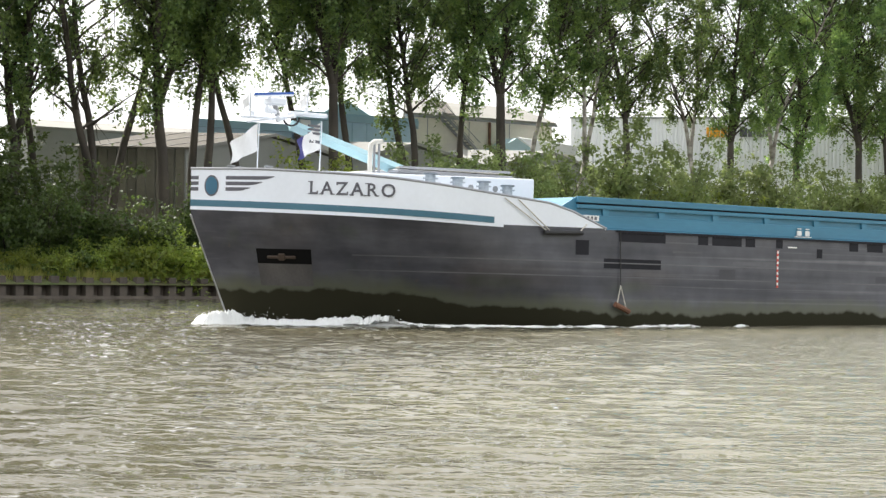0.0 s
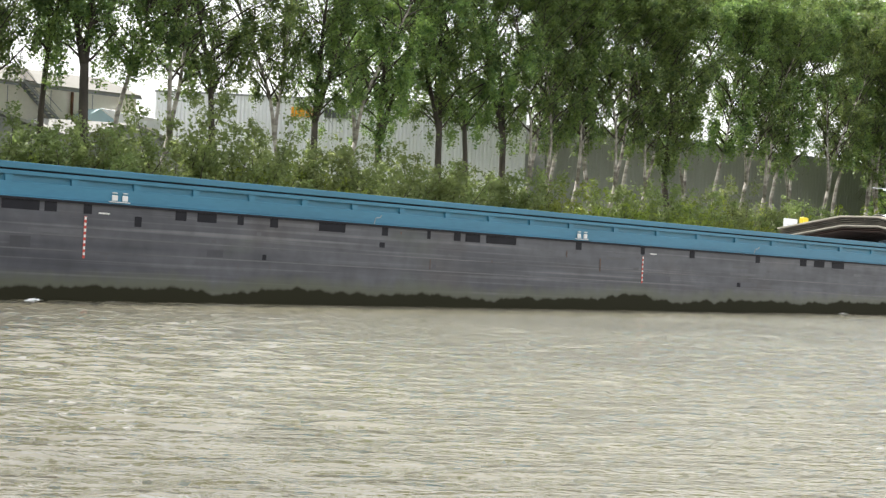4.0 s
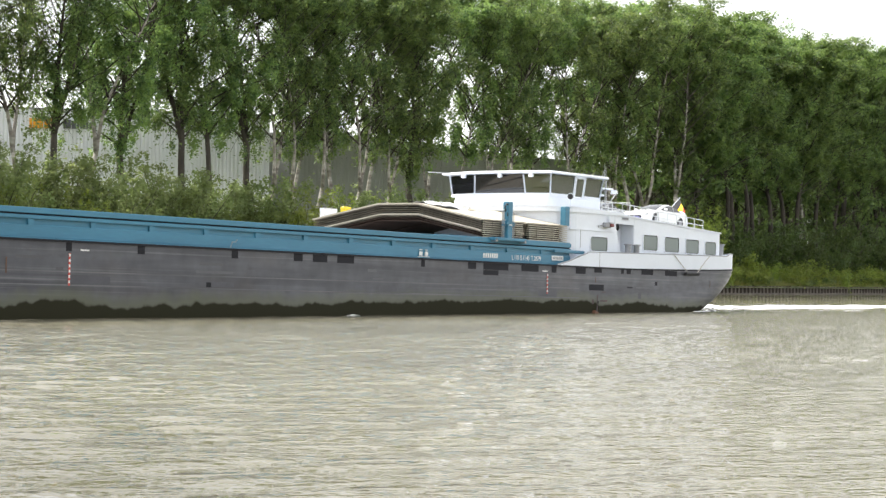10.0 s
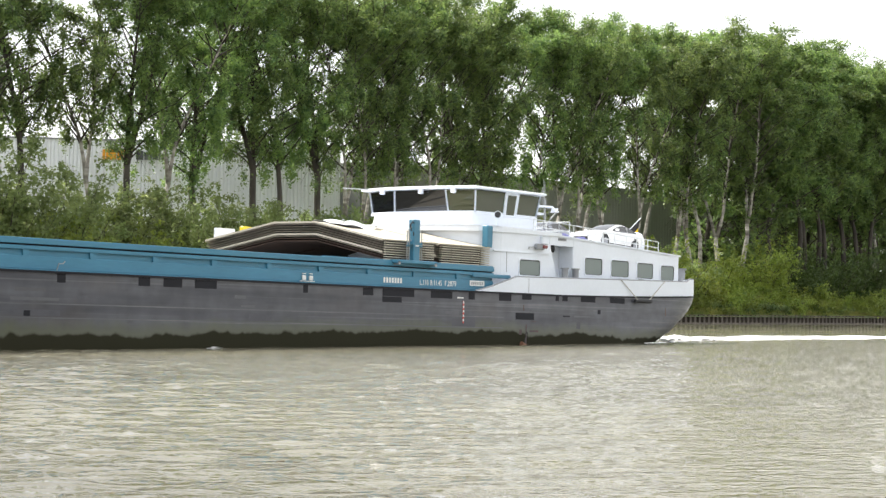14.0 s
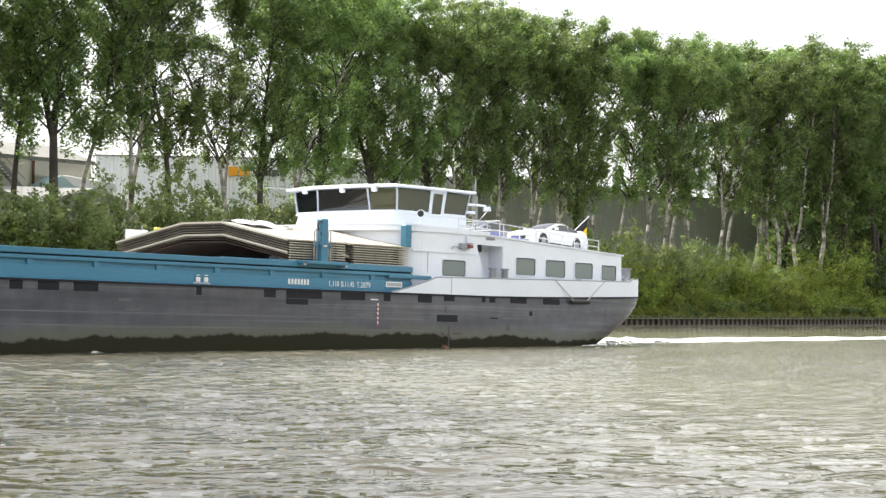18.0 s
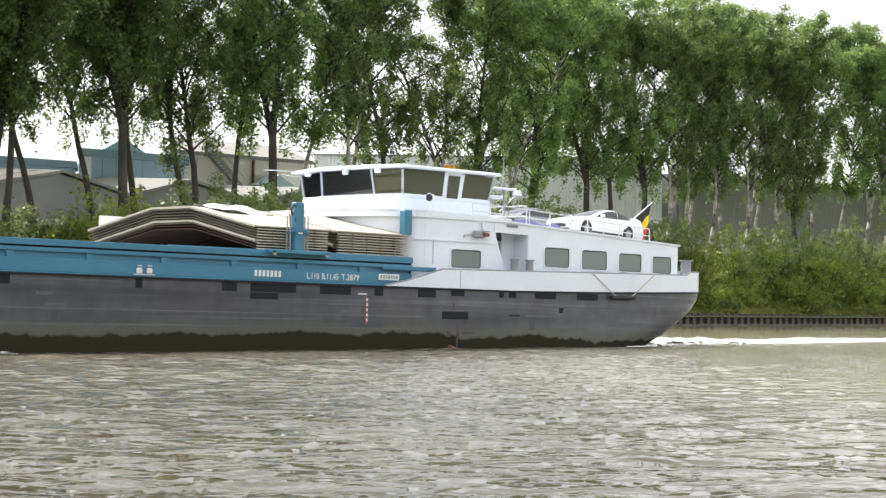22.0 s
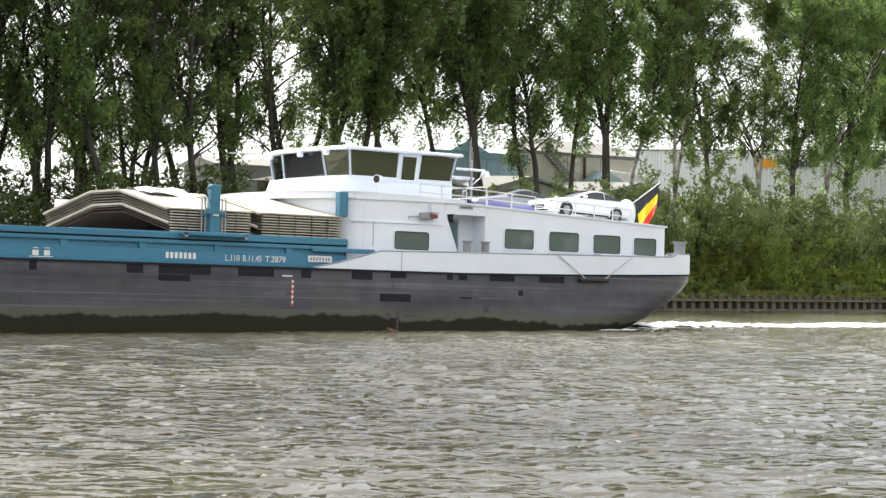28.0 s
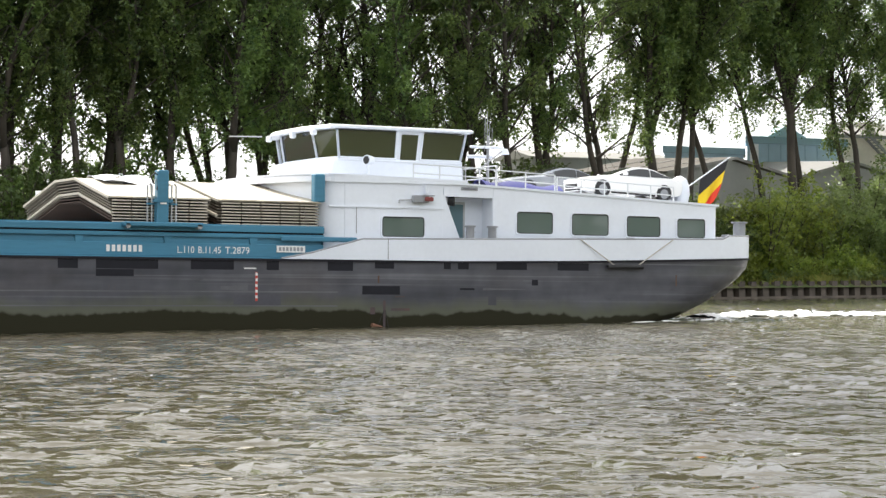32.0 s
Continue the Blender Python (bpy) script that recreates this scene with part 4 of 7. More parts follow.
    part("gutter", Mesh().box(102.0, 117.6, -0.5, -0.3, 13.92, 14.08), GREYP, h)
    part("pipe", Mesh().tube([(110.6, -0.2, g), (110.6, -0.2, 13.9)], 0.12, 8), RUST, h, "brown rainwater pipe")
    for i in range(3):
        part("wall_joint", Mesh().box(104.4 + i * 4.2, 104.46 + i * 4.2, -0.02, 0.0, g, 13.9), GREYP, h)
    stair = Mesh()
    for off in (-0.95, -0.15):
        stair.loft([[(105.2, off, 14.2), (105.2, off + 0.06, 14.2), (105.2, off + 0.06, 14.5), (105.2, off, 14.5)], [(109.0, off, 11.2), (109.0, off + 0.06, 11.2), (109.0, off + 0.06, 11.5), (109.0, off, 11.5)]])
        stair.tube([(105.2, off, 15.2), (109.0, off, 12.2)], 0.03, 5)
    for k in range(13):
        stair.box(105.3 + k * 0.29, 105.6 + k * 0.29, -0.95, -0.1, 14.2 - k * 0.23, 14.25 - k * 0.23)
    part("outside_stair", stair, GREYP, h, "grey steel outside stair")
    e = thing("low_shed", "small shed with a teal gable and a white sheet roof", "shed", "low sheds behind the poplars", at=bank(-0.4, 19.2))
    part("gable", Mesh().prism([(110.0, g), (113.6, g), (113.6, 11.75), (111.8, 12.65), (110.0, 11.75)], "y", 0, 1.8), CLAD_T, e, "teal gable wall")
    part("roof", Mesh().loft([[(111.8, -0.2, 12.68), (118.0, -0.2, 12.3), (118.2, -0.2, 11.5), (113.7, -0.2, 11.7)], [(111.8, 0.0, 12.74), (118.0, 0.0, 12.36), (118.2, 0.0, 11.56), (113.7, 0.0, 11.76)]]), CLAD_W, e, "white sheet roof")
    part("body", Mesh().box(113.65, 118.0, 0.02, 1.8, g, 11.9), PLASTER, e)
    # pale roofs farther off, upstream
    for a0, a1, off, z0, z1 in ((72.0, 86.5, 25.0, 11.7, 12.4), (14.0, 33.0, 34.0, 9.6, 10.8)):
        far = thing("far_shed", "pale low shed far off between the trunks", "shed", "far sheds", at=bank(a0, off))
        wd = a1 - a0
        part("wall", Mesh().box(0, wd, 0, 5, g, z0), CLAD_G, far)
        part("roof", Mesh().prism([(-0.4, z0), (2.5, z1), (5.4, z0), (5.4, z0 - 0.15), (-0.4, z0 - 0.15)], "x", -0.4, wd + 0.4), ROOF_C, far, "pale sheet roof")


# ---------------------------------------------------------------- the barge (bow at x = 0, near side at y = 0, keel level; water near z = 0)
BEAM, MID = 11.45, 5.725


def stem_x(z):
    return 0.0 if z > 3.0 else (3.0 - z) * 0.44


def stern_x(z):
    return 109.85 if z > 3.1 else 109.85 - 0.95 * (3.1 - z) ** 1.6


def half(x, z):
    """Half the breadth of the hull."""
    s, e = stem_x(z), stern_x(z)
    ln = float(np.interp(z, [-1, 0, 3], [15, 13, 8.2]))
    h = MID
    u = (x - s) / ln
    if u < 1:
        h = min(h, MID * (1 - (1 - max(0.0, u)) ** 2.3))
    v = (x - (e - 8.0)) / 8.0
    if v > 0:
        h = min(h, MID * math.sqrt(max(0.0, 1 - min(1.0, v) ** 9)))
    return h


def gunwale(x):
    if x < 13.6:
        return float(np.interp(x, [0, 8.8, 13.6], [3.17, 2.84, 2.92]))
    return 2.92 + (0.30 * ((x - 95) / 14) ** 1.4 if x > 95 else 0.0)


def bow_top(x):
    return float(np.interp(x, [0, 1.5, 4.6, 8.0, 11.3, 12.3, 13.6], [4.55, 4.54, 4.36, 4.02, 3.72, 3.42, 2.94]))


def stern_top(x):
    return float(np.interp(x, [87.8, 89.0, 90.0, 91.0, 106.9, 107.3, 109.7], [2.93, 3.16, 3.42, 3.68, 3.93, 4.08, 4.12]))


def skin(mesh, xs, zlo, zhi, steps, out=0.0, side=-1):
    """A strip of hull skin on one side between two heights."""
    rows = []
    for x in xs:
        row = []
        for k in range(steps + 1):
            z = zlo(x) + (zhi(x) - zlo(x)) * k / steps
            xx = min(max(x, stem_x(z)), stern_x(z))
            row.append((xx - (out if xx <= stem_x(z) + 1e-6 else 0), MID + side * (half(xx, z) + out), z))
        rows.append(row)
    n = steps + 1
    f = []
    for i in range(len(xs) - 1):
        for k in range(steps):
            q = (i * n + k, (i + 1) * n + k, (i + 1) * n + k + 1, i * n + k + 1)
            f.append(q if side < 0 else q[::-1])
    mesh.add([p for r in rows for p in r], f)


BOW_X = [0, 0.05, 0.15, 0.3, 0.6, 1, 1.5, 2, 2.5, 3, 3.6, 4.2, 5, 6, 7, 8, 9, 10, 11, 12, 13, 13.6]
HULL_X = BOW_X[:-1] + [14, 15] + list(range(20, 100, 5)) + [100, 101, 102, 103, 104, 105, 105.6, 106.2, 106.8, 107.4, 108, 108.4, 108.8, 109.1, 109.3, 109.5, 109.65, 109.75, 109.82, 109.85]


def plated(mesh, xs, zlo, zhi, steps, out, thick, side):
    """Skin with thickness: outer and inner faces joined along the top and bottom."""
    o = len(mesh.v)
    skin(mesh, xs, zlo, zhi, steps, out, side)
    i = len(mesh.v)
    skin(mesh, xs, zlo, zhi, steps, out - thick, side)
    n = steps + 1
    for k in range(len(xs) - 1):
        for e in (0, steps):
            mesh.f.append((o + k * n + e, o + (k + 1) * n + e, i + (k + 1) * n + e, i + k * n + e))


def rounded(x0, x1, z0, z1, r, n=4):
    pts = []
    for cx, cz, a0 in ((x1 - r, z0 + r, -90), (x1 - r, z1 - r, 0), (x0 + r, z1 - r, 90), (x0 + r, z0 + r, 180)):
        pts += [(cx + r * math.cos(radians(a0 + 90 * k / n)), cz + r * math.sin(radians(a0 + 90 * k / n))) for k in range(n + 1)]
    return pts


def ring_frame(mesh, outer, inner, y0, y1):
    """A flat frame between two outlines with the same number of corners."""
    n = len(outer)
    v = [(x, y, z) for y in (y0, y1) for x, z in outer] + [(x, y, z) for y in (y0, y1) for x, z in inner]
    f = []
    for i in range(n):
        j = (i + 1) % n
        f += [(i, j, 2 * n + j, 2 * n + i), (n + i, 3 * n + i, 3 * n + j, n + j), (i, n + i, n + j, j), (2 * n + i, 2 * n + j, 3 * n + j, 3 * n + i)]
    mesh.add(v, f)


def bollard(mesh, x, y, z, h=0.5, r=0.16):
    mesh.cyl(x, y, z, z + h, r, 14)
    mesh.cyl(x, y, z + h, z + h + 0.06, r * 1.35, 14)
    mesh.cyl(x, y, z + h * 0.55, z + h * 0.62, r * 1.1, 14)


def place_on_hull(x, z, out=0.012):
    """A frame on the near hull side: its x runs aft along the skin, its z up the skin."""
    def at(a, b):
        return Vector((a, MID - half(a, b) - out, b))
    p = at(x, z)
    t = (at(x + 0.05, z) - at(x - 0.05, z)).normalized()
    u = (at(x, z + 0.05) - at(x, z - 0.05)).normalized()
    nrm = t.cross(u).normalized()
    u = nrm.cross(t)
    m = Matrix((t, u, nrm)).transposed().to_4x4()
    m.translation = p
    return m


# serifs of the name's letters, as shares of their width and height
SERIFS = {"L": ((-0.14, 0.42, 0, 0.07), (-0.14, 0.42, 0.93, 1), (0.86, 1.0, 0, 0.26)), "A": ((-0.12, 0.24, 0, 0.07), (0.76, 1.12, 0, 0.07)),
          "Z": ((0.02, 0.12, 0.74, 1), (0.88, 1.0, 0, 0.26)), "R": ((-0.12, 0.36, 0, 0.07), (-0.12, 0.2, 0.93, 1), (0.80, 1.12, 0, 0.07))}
barge = thing("cargo_barge", "long inland cargo barge, dark grey hull, blue coaming and white deckhouse", "barge")


def build_hull():
    m = Mesh()
    for side in (-1, 1):
        skin(m, HULL_X, lambda x: -2.2, gunwale, 14, 0.0, side)
    part("hull", m, HULL, barge, "dark grey hull with scrape marks and black weed at the waterline", smooth=True)
    deck = Mesh()
    top = [(x, MID - half(x, gunwale(x)), gunwale(x) - 0.01) for x in HULL_X]
    bot = [(x, MID + half(x, gunwale(x)), gunwale(x) - 0.01) for x in HULL_X]
    n = len(top)
    deck.add(top + bot, [(i, i + 1, n + i + 1, n + i) for i in range(n - 1)])
    part("deck", deck, GREYP, barge, "grey steel deck")
    for side in (-1, 1):
        rub = Mesh()
        plated(rub, [x for x in HULL_X if 13 < x < 109.9], lambda x: gunwale(x) - 0.075, lambda x: gunwale(x) + 0.005, 1, 0.05, 0.06, side)
        part("rubbing_strake", rub, PATCH, barge, "dark rubbing strake under the coaming")
    for z in (1.25, 1.75):
        for side in (-1, 1):
            seam = Mesh()
            skin(seam, [x for x in HULL_X if 4 < x < 94], lambda x: z - 0.022, lambda x: z + 0.022, 1, 0.012, side)
            part("plate_seam", seam, SEAM, barge)
    # bow bulwark with its stripes
    for side in (-1, 1):
        bw = Mesh()
        plated(bw, BOW_X, gunwale, bow_top, 3, 0.005, 0.07, side)
        part("bow_bulwark", bw, WHITE, barge, "white bow bulwark", smooth=True)
        cap = Mesh().tube([(x, MID + side * (half(x, 3.2) - 0.02), bow_top(x) + 0.015) for x in BOW_X], 0.05, 6)
        part("bow_rail", cap, GREYP, barge, "dark grey capping rail")
    for side in (-1, 1):
        st = Mesh()
        skin(st, [x for x in BOW_X if x < 8.5] + [8.6], lambda x: gunwale(x) + 0.12, lambda x: gunwale(x) + 0.34, 1, 0.014, side)
        part("blue_stripe", st, TEAL, barge, "teal stripe along the bow")
        up = Mesh()
        skin(up, [9.0, 10, 11, 12, 13, 13.5], lambda x: gunwale(x) - 0.02, lambda x: float(np.interp(x, [9.0, 13.5], [2.93, 2.96])), 1, 0.014, side)
        part("upper_strake", up, HULL, barge)
    # round badge and speed lines
    disc = Mesh()
    disc.add([(0.27 * math.cos(a * math.pi / 12), 0.36 * math.sin(a * math.pi / 12), 0.0) for a in range(24)], [tuple(range(24))])
    frm = place_on_hull(0.42, 3.98, 0.02)
    badge = part("round_badge", disc, LETTER, barge, "round blue badge", at=frm)
    disc2 = Mesh().add([(0.22 * math.cos(a * math.pi / 12), 0.30 * math.sin(a * math.pi / 12), 0.006) for a in range(24)], [tuple(range(24))])
    part("badge_face", disc2, material("badge_blue", (0.025, 0.12, 0.20), 0.4, vary=0.1), badge)
    for k, (x1, z) in enumerate(((1.80, 4.25), (1.52, 4.06), (1.26, 3.87))):
        ln = Mesh()
        xs = [0.72 + (x1 - 0.72) * j / 6 for j in range(7)]
        skin(ln, xs, lambda x: z - 0.06 + 0.10 * max(0.0, (x - x1 + 0.22) / 0.22), lambda x: z + 0.06, 1, 0.015)
        part("speed_line", ln, LETTER, barge)
        ln = Mesh()
        skin(ln, [0.0, 0.03, 0.08, 0.15], lambda x: z - 0.06, lambda x: z + 0.06, 1, 0.015)
        part("speed_line", ln, LETTER, barge)
    # ship's name, letter by letter on the curve of the bow
    x = 2.62
    for ch in "LAZARO":
        me = text_mesh(ch, 0.62, 0.006, bold=0.008)
        wdt = max(v.co.x for v in me.vertices)
        me.materials.append(LETTER)
        letter = part("name_letter", me, None, barge, at=place_on_hull(x, 3.74 - 0.02 * (x - 2.7), 0.016))
        cap = max(v.co.y for v in me.vertices)
        for u0, u1, v0, v1 in SERIFS.get(ch, ()):
            part("serif", Mesh().box(u0 * wdt, u1 * wdt, v0 * cap, v1 * cap, -0.006, 0.007), LETTER, letter)
        step = place_on_hull(x, 3.7).to_3x3() @ Vector((1, 0, 0))
        x += (wdt + 0.10) * step.x
    # anchor pocket: flat plates, black for its shaded top, lighter for its lit bottom
    def plate(z0, z1, out):
        """A flat-sided plate on the flare of the bow, its ends upright to the eye."""
        p, cols = Mesh(), 10
        rows = [[(x + 0.36 * (1.90 - z), z) for x in np.linspace(1.72, 3.07, cols)] for z in (z0, (z0 + z1) / 2, z1)]
        p.add([(x, MID - half(x, z) - out, z) for row in rows for x, z in row],
              [(k * cols + j, k * cols + j + 1, (k + 1) * cols + j + 1, (k + 1) * cols + j) for k in range(2) for j in range(cols - 1)])
        return p

    pk = plate(1.40, 1.90, 0.012)
    lit_lower = material("lit_pocket_plate", (0.105, 0.098, 0.096), 0.55, color2=(0.062, 0.058, 0.058), vary=0.4, scale=3, stretch=(1, 1, 0.5))
    part("pocket_sill", plate(0.66, 1.40, 0.010), lit_lower, barge, "lighter grey plate painting the lit lower part of the anchor pocket")
    # pale bar added along the stem for the bright edge the sun gives it
    bar = Mesh().tube([(stem_x(z) + 0.015, MID, z) for z in np.linspace(-0.4, 3.0, 12)], 0.035, 8)
    part("stem_bar", bar, STEEL, barge, "pale steel stem bar added for the sunlit stem edge", smooth=True)
    pocket = part("anchor_pocket", pk, material("pocket_shade_black", (0.008, 0.008, 0.008), 0.9, vary=0.3, spec=0.1), barge, "flat black plate painting the shaded top of the anchor pocket")
    an = Mesh()
    f0 = place_on_hull(2.4, 1.62, 0.06)
    an.box(-0.5, 0.5, -0.05, 0.05, -0.03, 0.04, 0.02)
    an.box(-0.1, 0.12, -0.10, 0.14, -0.03, 0.08, 0.02)
    part("anchor", an, material("old_anchor_iron", (0.07, 0.048, 0.035), 0.85, vary=0.4, scale=8), pocket, "rusty anchor", at=f0)


PATCHES = [(14.2, 16.4), (18.0, 18.5), (18.7, 20.2), (20.4, 20.9), (22.0, 22.35), (26.0, 26.5), (27.0, 27.9), (28.9, 29.2), (30.5, 30.9), (33.0, 34.4), (36.4, 36.75),
           (39.0, 39.2), (40.6, 41.0), (41.3, 42.2), (42.6, 44.5), (48.5, 48.9), (53.2, 53.5), (57.0, 57.4), (62.5, 62.9), (66.5, 67.1), (67.8, 68.8), (69.5, 70.7),
           (75.8, 76.1), (79.65, 80.35), (80.98, 83.2), (84.39, 85.99), (87.23, 87.7), (89.6, 90.6), (91.48, 92.26), (94.31, 94.6), (94.9, 95.36), (96.54, 97.86), (99.21, 100.6)]


def build_side_marks():
    for a, b in PATCHES:
        lo = 2.52 if a < 90 else 2.62
        p = Mesh()
        skin(p, [a, (a + b) / 2, b], lambda x: lo, lambda x: 2.84 if a < 90 else 2.90, 1, 0.01)
        part("scupper_patch", p, PATCH, barge)
    for a, b, lo, hi in ((80.98, 82.32, 2.26, 2.5), (12.2, 12.8, 2.0, 2.52), (13.5, 16.2, 1.55, 1.9), (90.98, 92.5, 1.67, 1.98), (98.08, 98.35, 2.04, 2.26), (24.2, 24.5, 2.2, 2.55),
                         (95.0, 95.6, 1.85, 1.92), (36.3, 36.6, 2.05, 2.25), (61.0, 61.3, 1.3, 1.5), (30.2, 30.4, 1.3, 1.5)):
        p = Mesh()
        skin(p, [a, b], lambda x: lo, lambda x: hi, 1, 0.01)
        part("scrape_patch", p, PATCH, barge)
    # touched-up paint and dents along the side
    r = random.Random(77)
    fresh = material("touch_up_paint", (0.064, 0.064, 0.078), 0.45, vary=0.3, scale=2, obj_random=0.25)
    faded = material("faded_hull_paint", (0.100, 0.099, 0.112), 0.5, color2=(0.080, 0.080, 0.090), vary=0.3, scale=2.5, stretch=(0.4, 1, 1), obj_random=0.2)
    for k in range(24):
        a = 15.5 + (k // 3) * 11.2 + r.uniform(0, 4.5)
        wd, z = r.choice((0.3, 0.6, 1.0, 1.8, 2.6)) * r.uniform(0.7, 1.3), (1.30, 1.82, 2.15)[k % 3] + r.uniform(-0.02, 0.04)
        ht = r.uniform(0.05, 0.14) if k % 3 else r.uniform(0.2, 0.36)
        p = Mesh()
        lean = r.uniform(-0.04, 0.04)
        skin(p, [a, a + wd * 0.5, a + wd], lambda x: z + lean * (x - a) / wd, lambda x: z + ht - lean * (x - a) / wd, 1, 0.006)
        part("paint_patch", p, faded if k % 3 else fresh, barge)
    rusty = material("rust_run", (0.13, 0.075, 0.05), 0.8, vary=0.4, scale=6)
    for k in range(7):
        a, z = r.uniform(14, 106), r.uniform(1.6, 2.75)
        p = Mesh()
        skin(p, [a, a + r.uniform(0.03, 0.07)], lambda x: z - 0.1 - 0.5 * (k % 4) * 0.33, lambda x: z, 1, 0.015)
        part("rust_streak", p, rusty, barge)
    # reddish scrape where the timber fender rubs
    for a, b, lo, hi in ((91.82, 91.92, 0.5, 1.45), (91.3, 91.5, 0.95, 1.2), (92.15, 92.9, 1.08, 1.17), (92.3, 92.7, 1.57, 1.62)):
        p = Mesh()
        skin(p, [a, b], lambda x: lo, lambda x: hi, 1, 0.016)
        part("rust_scrape", p, material("rubbed_red_paint", (0.105, 0.060, 0.056), 0.7, color2=(0.06, 0.055, 0.06), vary=0.4, scale=5), barge)
    # draught marks: white blocks on a red bar
    for x, n in ((22.1, 7), (53.4, 6), (86.85, 5)):
        bar = Mesh()
        bar.box(x - 0.045, x + 0.045, -0.014, 0.0, 2.42 - n * 0.2, 2.44)
        scale = part("draught_mark", bar, REDP, barge, "red and white draught marks")
        for k in range(n):
            part("mark_block", Mesh().box(x - 0.04, x + 0.04, -0.02, -0.006, 2.32 - k * 0.2, 2.42 - k * 0.2), WLETTER, scale)
        part("white_dash", Mesh().box(x - 0.48, x - 0.02, -0.02, 0.0, 2.55, 2.60) if x > 60 else Mesh().box(x + 0.55, x + 1.0, -0.02, 0.0, 2.55, 2.60), WLETTER, barge)


COAM_Y = 0.42


def build_coaming():
    """Side coamings of the hold, from plate, ledge, posts and top rail."""
    x0, x1 = 11.6, 89.6
    for sgn, y in ((1, COAM_Y), (-1, BEAM - COAM_Y)):
        plate = Mesh().prism([(x0, 3.55), (x0 + 0.9, 4.05), (x1, 4.05), (x1, 2.90), (x0, 2.90)], "y", y, y + sgn * 0.08) if sgn > 0 else \
            Mesh().prism([(x0, 3.55), (x0 + 0.9, 4.05), (x1, 4.05), (x1, 2.90), (x0, 2.90)], "y", y - 0.08, y)
        part("coaming_plate", plate, BLUE, barge, "blue steel hold coaming")

        def out(d0, d1):
            return (y - sgn * d1, y - sgn * d0) if sgn > 0 else (y - sgn * d0, y - sgn * d1)
        # shadow_gap is a near-black strip that paints the shade between band and ledge
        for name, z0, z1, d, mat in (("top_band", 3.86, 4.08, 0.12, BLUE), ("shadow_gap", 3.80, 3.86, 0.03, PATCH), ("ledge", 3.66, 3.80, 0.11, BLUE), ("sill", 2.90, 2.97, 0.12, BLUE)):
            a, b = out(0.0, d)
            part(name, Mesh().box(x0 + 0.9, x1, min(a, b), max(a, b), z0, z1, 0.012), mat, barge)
        a, b = out(0.0, 0.075)
        lower = Mesh().box(x0 + 0.9, x1, min(a, b), max(a, b), 2.97, 3.44, 0.02)
        part("lower_plate", lower, BLUE, barge)
        a, b = out(0.0, 0.08)
        post = Mesh().prism([(-0.13, 3.42), (0.13, 3.42), (0.15, 3.665), (-0.15, 3.665)], "y", min(a, b), max(a, b)).data("post", BLUE)
        for k in range(28):
            x = 13.84 + 2.67 * k if k < 14 else 48.55 + 3.194 * (k - 13)
            if x < x1 - 0.4:
                part("post", post, None, barge, at=pose(x, 0, 0))
    part("hold_bulkhead", Mesh().prism([(x0 + 0.02, 2.9), (x0 + 0.14, 2.9), (x0 + 0.95, 4.04), (x0 + 0.83, 4.04)], "y", COAM_Y + 0.08, BEAM - COAM_Y - 0.08), BLUE, barge)
    part("hold_bulkhead", Mesh().box(x1 - 0.1, x1, COAM_Y, BEAM - COAM_Y, 2.9, 4.0), BLUE, barge)
    part("hold_floor", Mesh().box(x0 + 0.6, x1, COAM_Y + 0.1, BEAM - COAM_Y - 0.1, 0.2, 0.4), GREYP, barge)
    # white cargo-side brackets, paired plates
    for x in (23.75, 49.3, 76.4):
        br = part("white_bracket", Mesh().box(x - 0.45, x + 0.45, COAM_Y - 0.14, COAM_Y - 0.09, 2.99, 3.02), WLETTER, barge)
        for dx in (-0.22, 0.22):
            part("bracket_plate", Mesh().box(x + dx - 0.12, x + dx + 0.12, COAM_Y - 0.15, COAM_Y - 0.09, 3.04, 3.24, 0.02), WLETTER, br)
            part("bracket_plate", Mesh().box(x + dx - 0.09, x + dx + 0.09, COAM_Y - 0.15, COAM_Y - 0.09, 3.30, 3.33), WLETTER, br)
    for x in (36.3, 62.8):
        part("cleat", Mesh().tube([(x - 0.15, 0.2, 2.95), (x - 0.1, 0.15, 3.2), (x + 0.1, 0.15, 3.2), (x + 0.15, 0.1, 3.3)], 0.02, 6), STEEL, barge)
    # painted writing aft
    y = COAM_Y - 0.080
    up = Matrix.Rotation(radians(90), 4, "X")
    num = part("registration_bars", Mesh().box(81.45, 81.57, y - 0.012, y, 3.11, 3.34), WLETTER, barge, "white unreadable number")
    for k in range(1, 7):
        part("number_bar", Mesh().box(81.45 + k * 0.193, 81.57 + k * 0.193, y - 0.012, y, 3.11, 3.34), WLETTER, num)
    for words, x, wd in (("L.110", 84.00, 0.64), ("B.11.45", 84.77, 0.86), ("T.2879", 85.79, 0.92)):
        me = text_mesh(words, 0.34, 0.004)
        w = max(v.co.x for v in me.vertices)
        me.materials.append(WLETTER)
        part("painted_dimension", me, None, barge, "white painted ship dimension", at=Matrix.Translation((x, y - 0.006, 3.09)) @ up @ Matrix.Diagonal((wd / w, 1, 1, 1)))
    plate = part("name_plate", Mesh().box(87.75, 88.85, y - 0.03, y, 3.16, 3.40), WLETTER, barge, "small white plate with unreadable letters")
    for k in range(7):
        part("plate_bar", Mesh().box(87.83 + k * 0.14, 87.92 + k * 0.14, y - 0.036, y - 0.028, 3.21, 3.35), GREYP, plate)
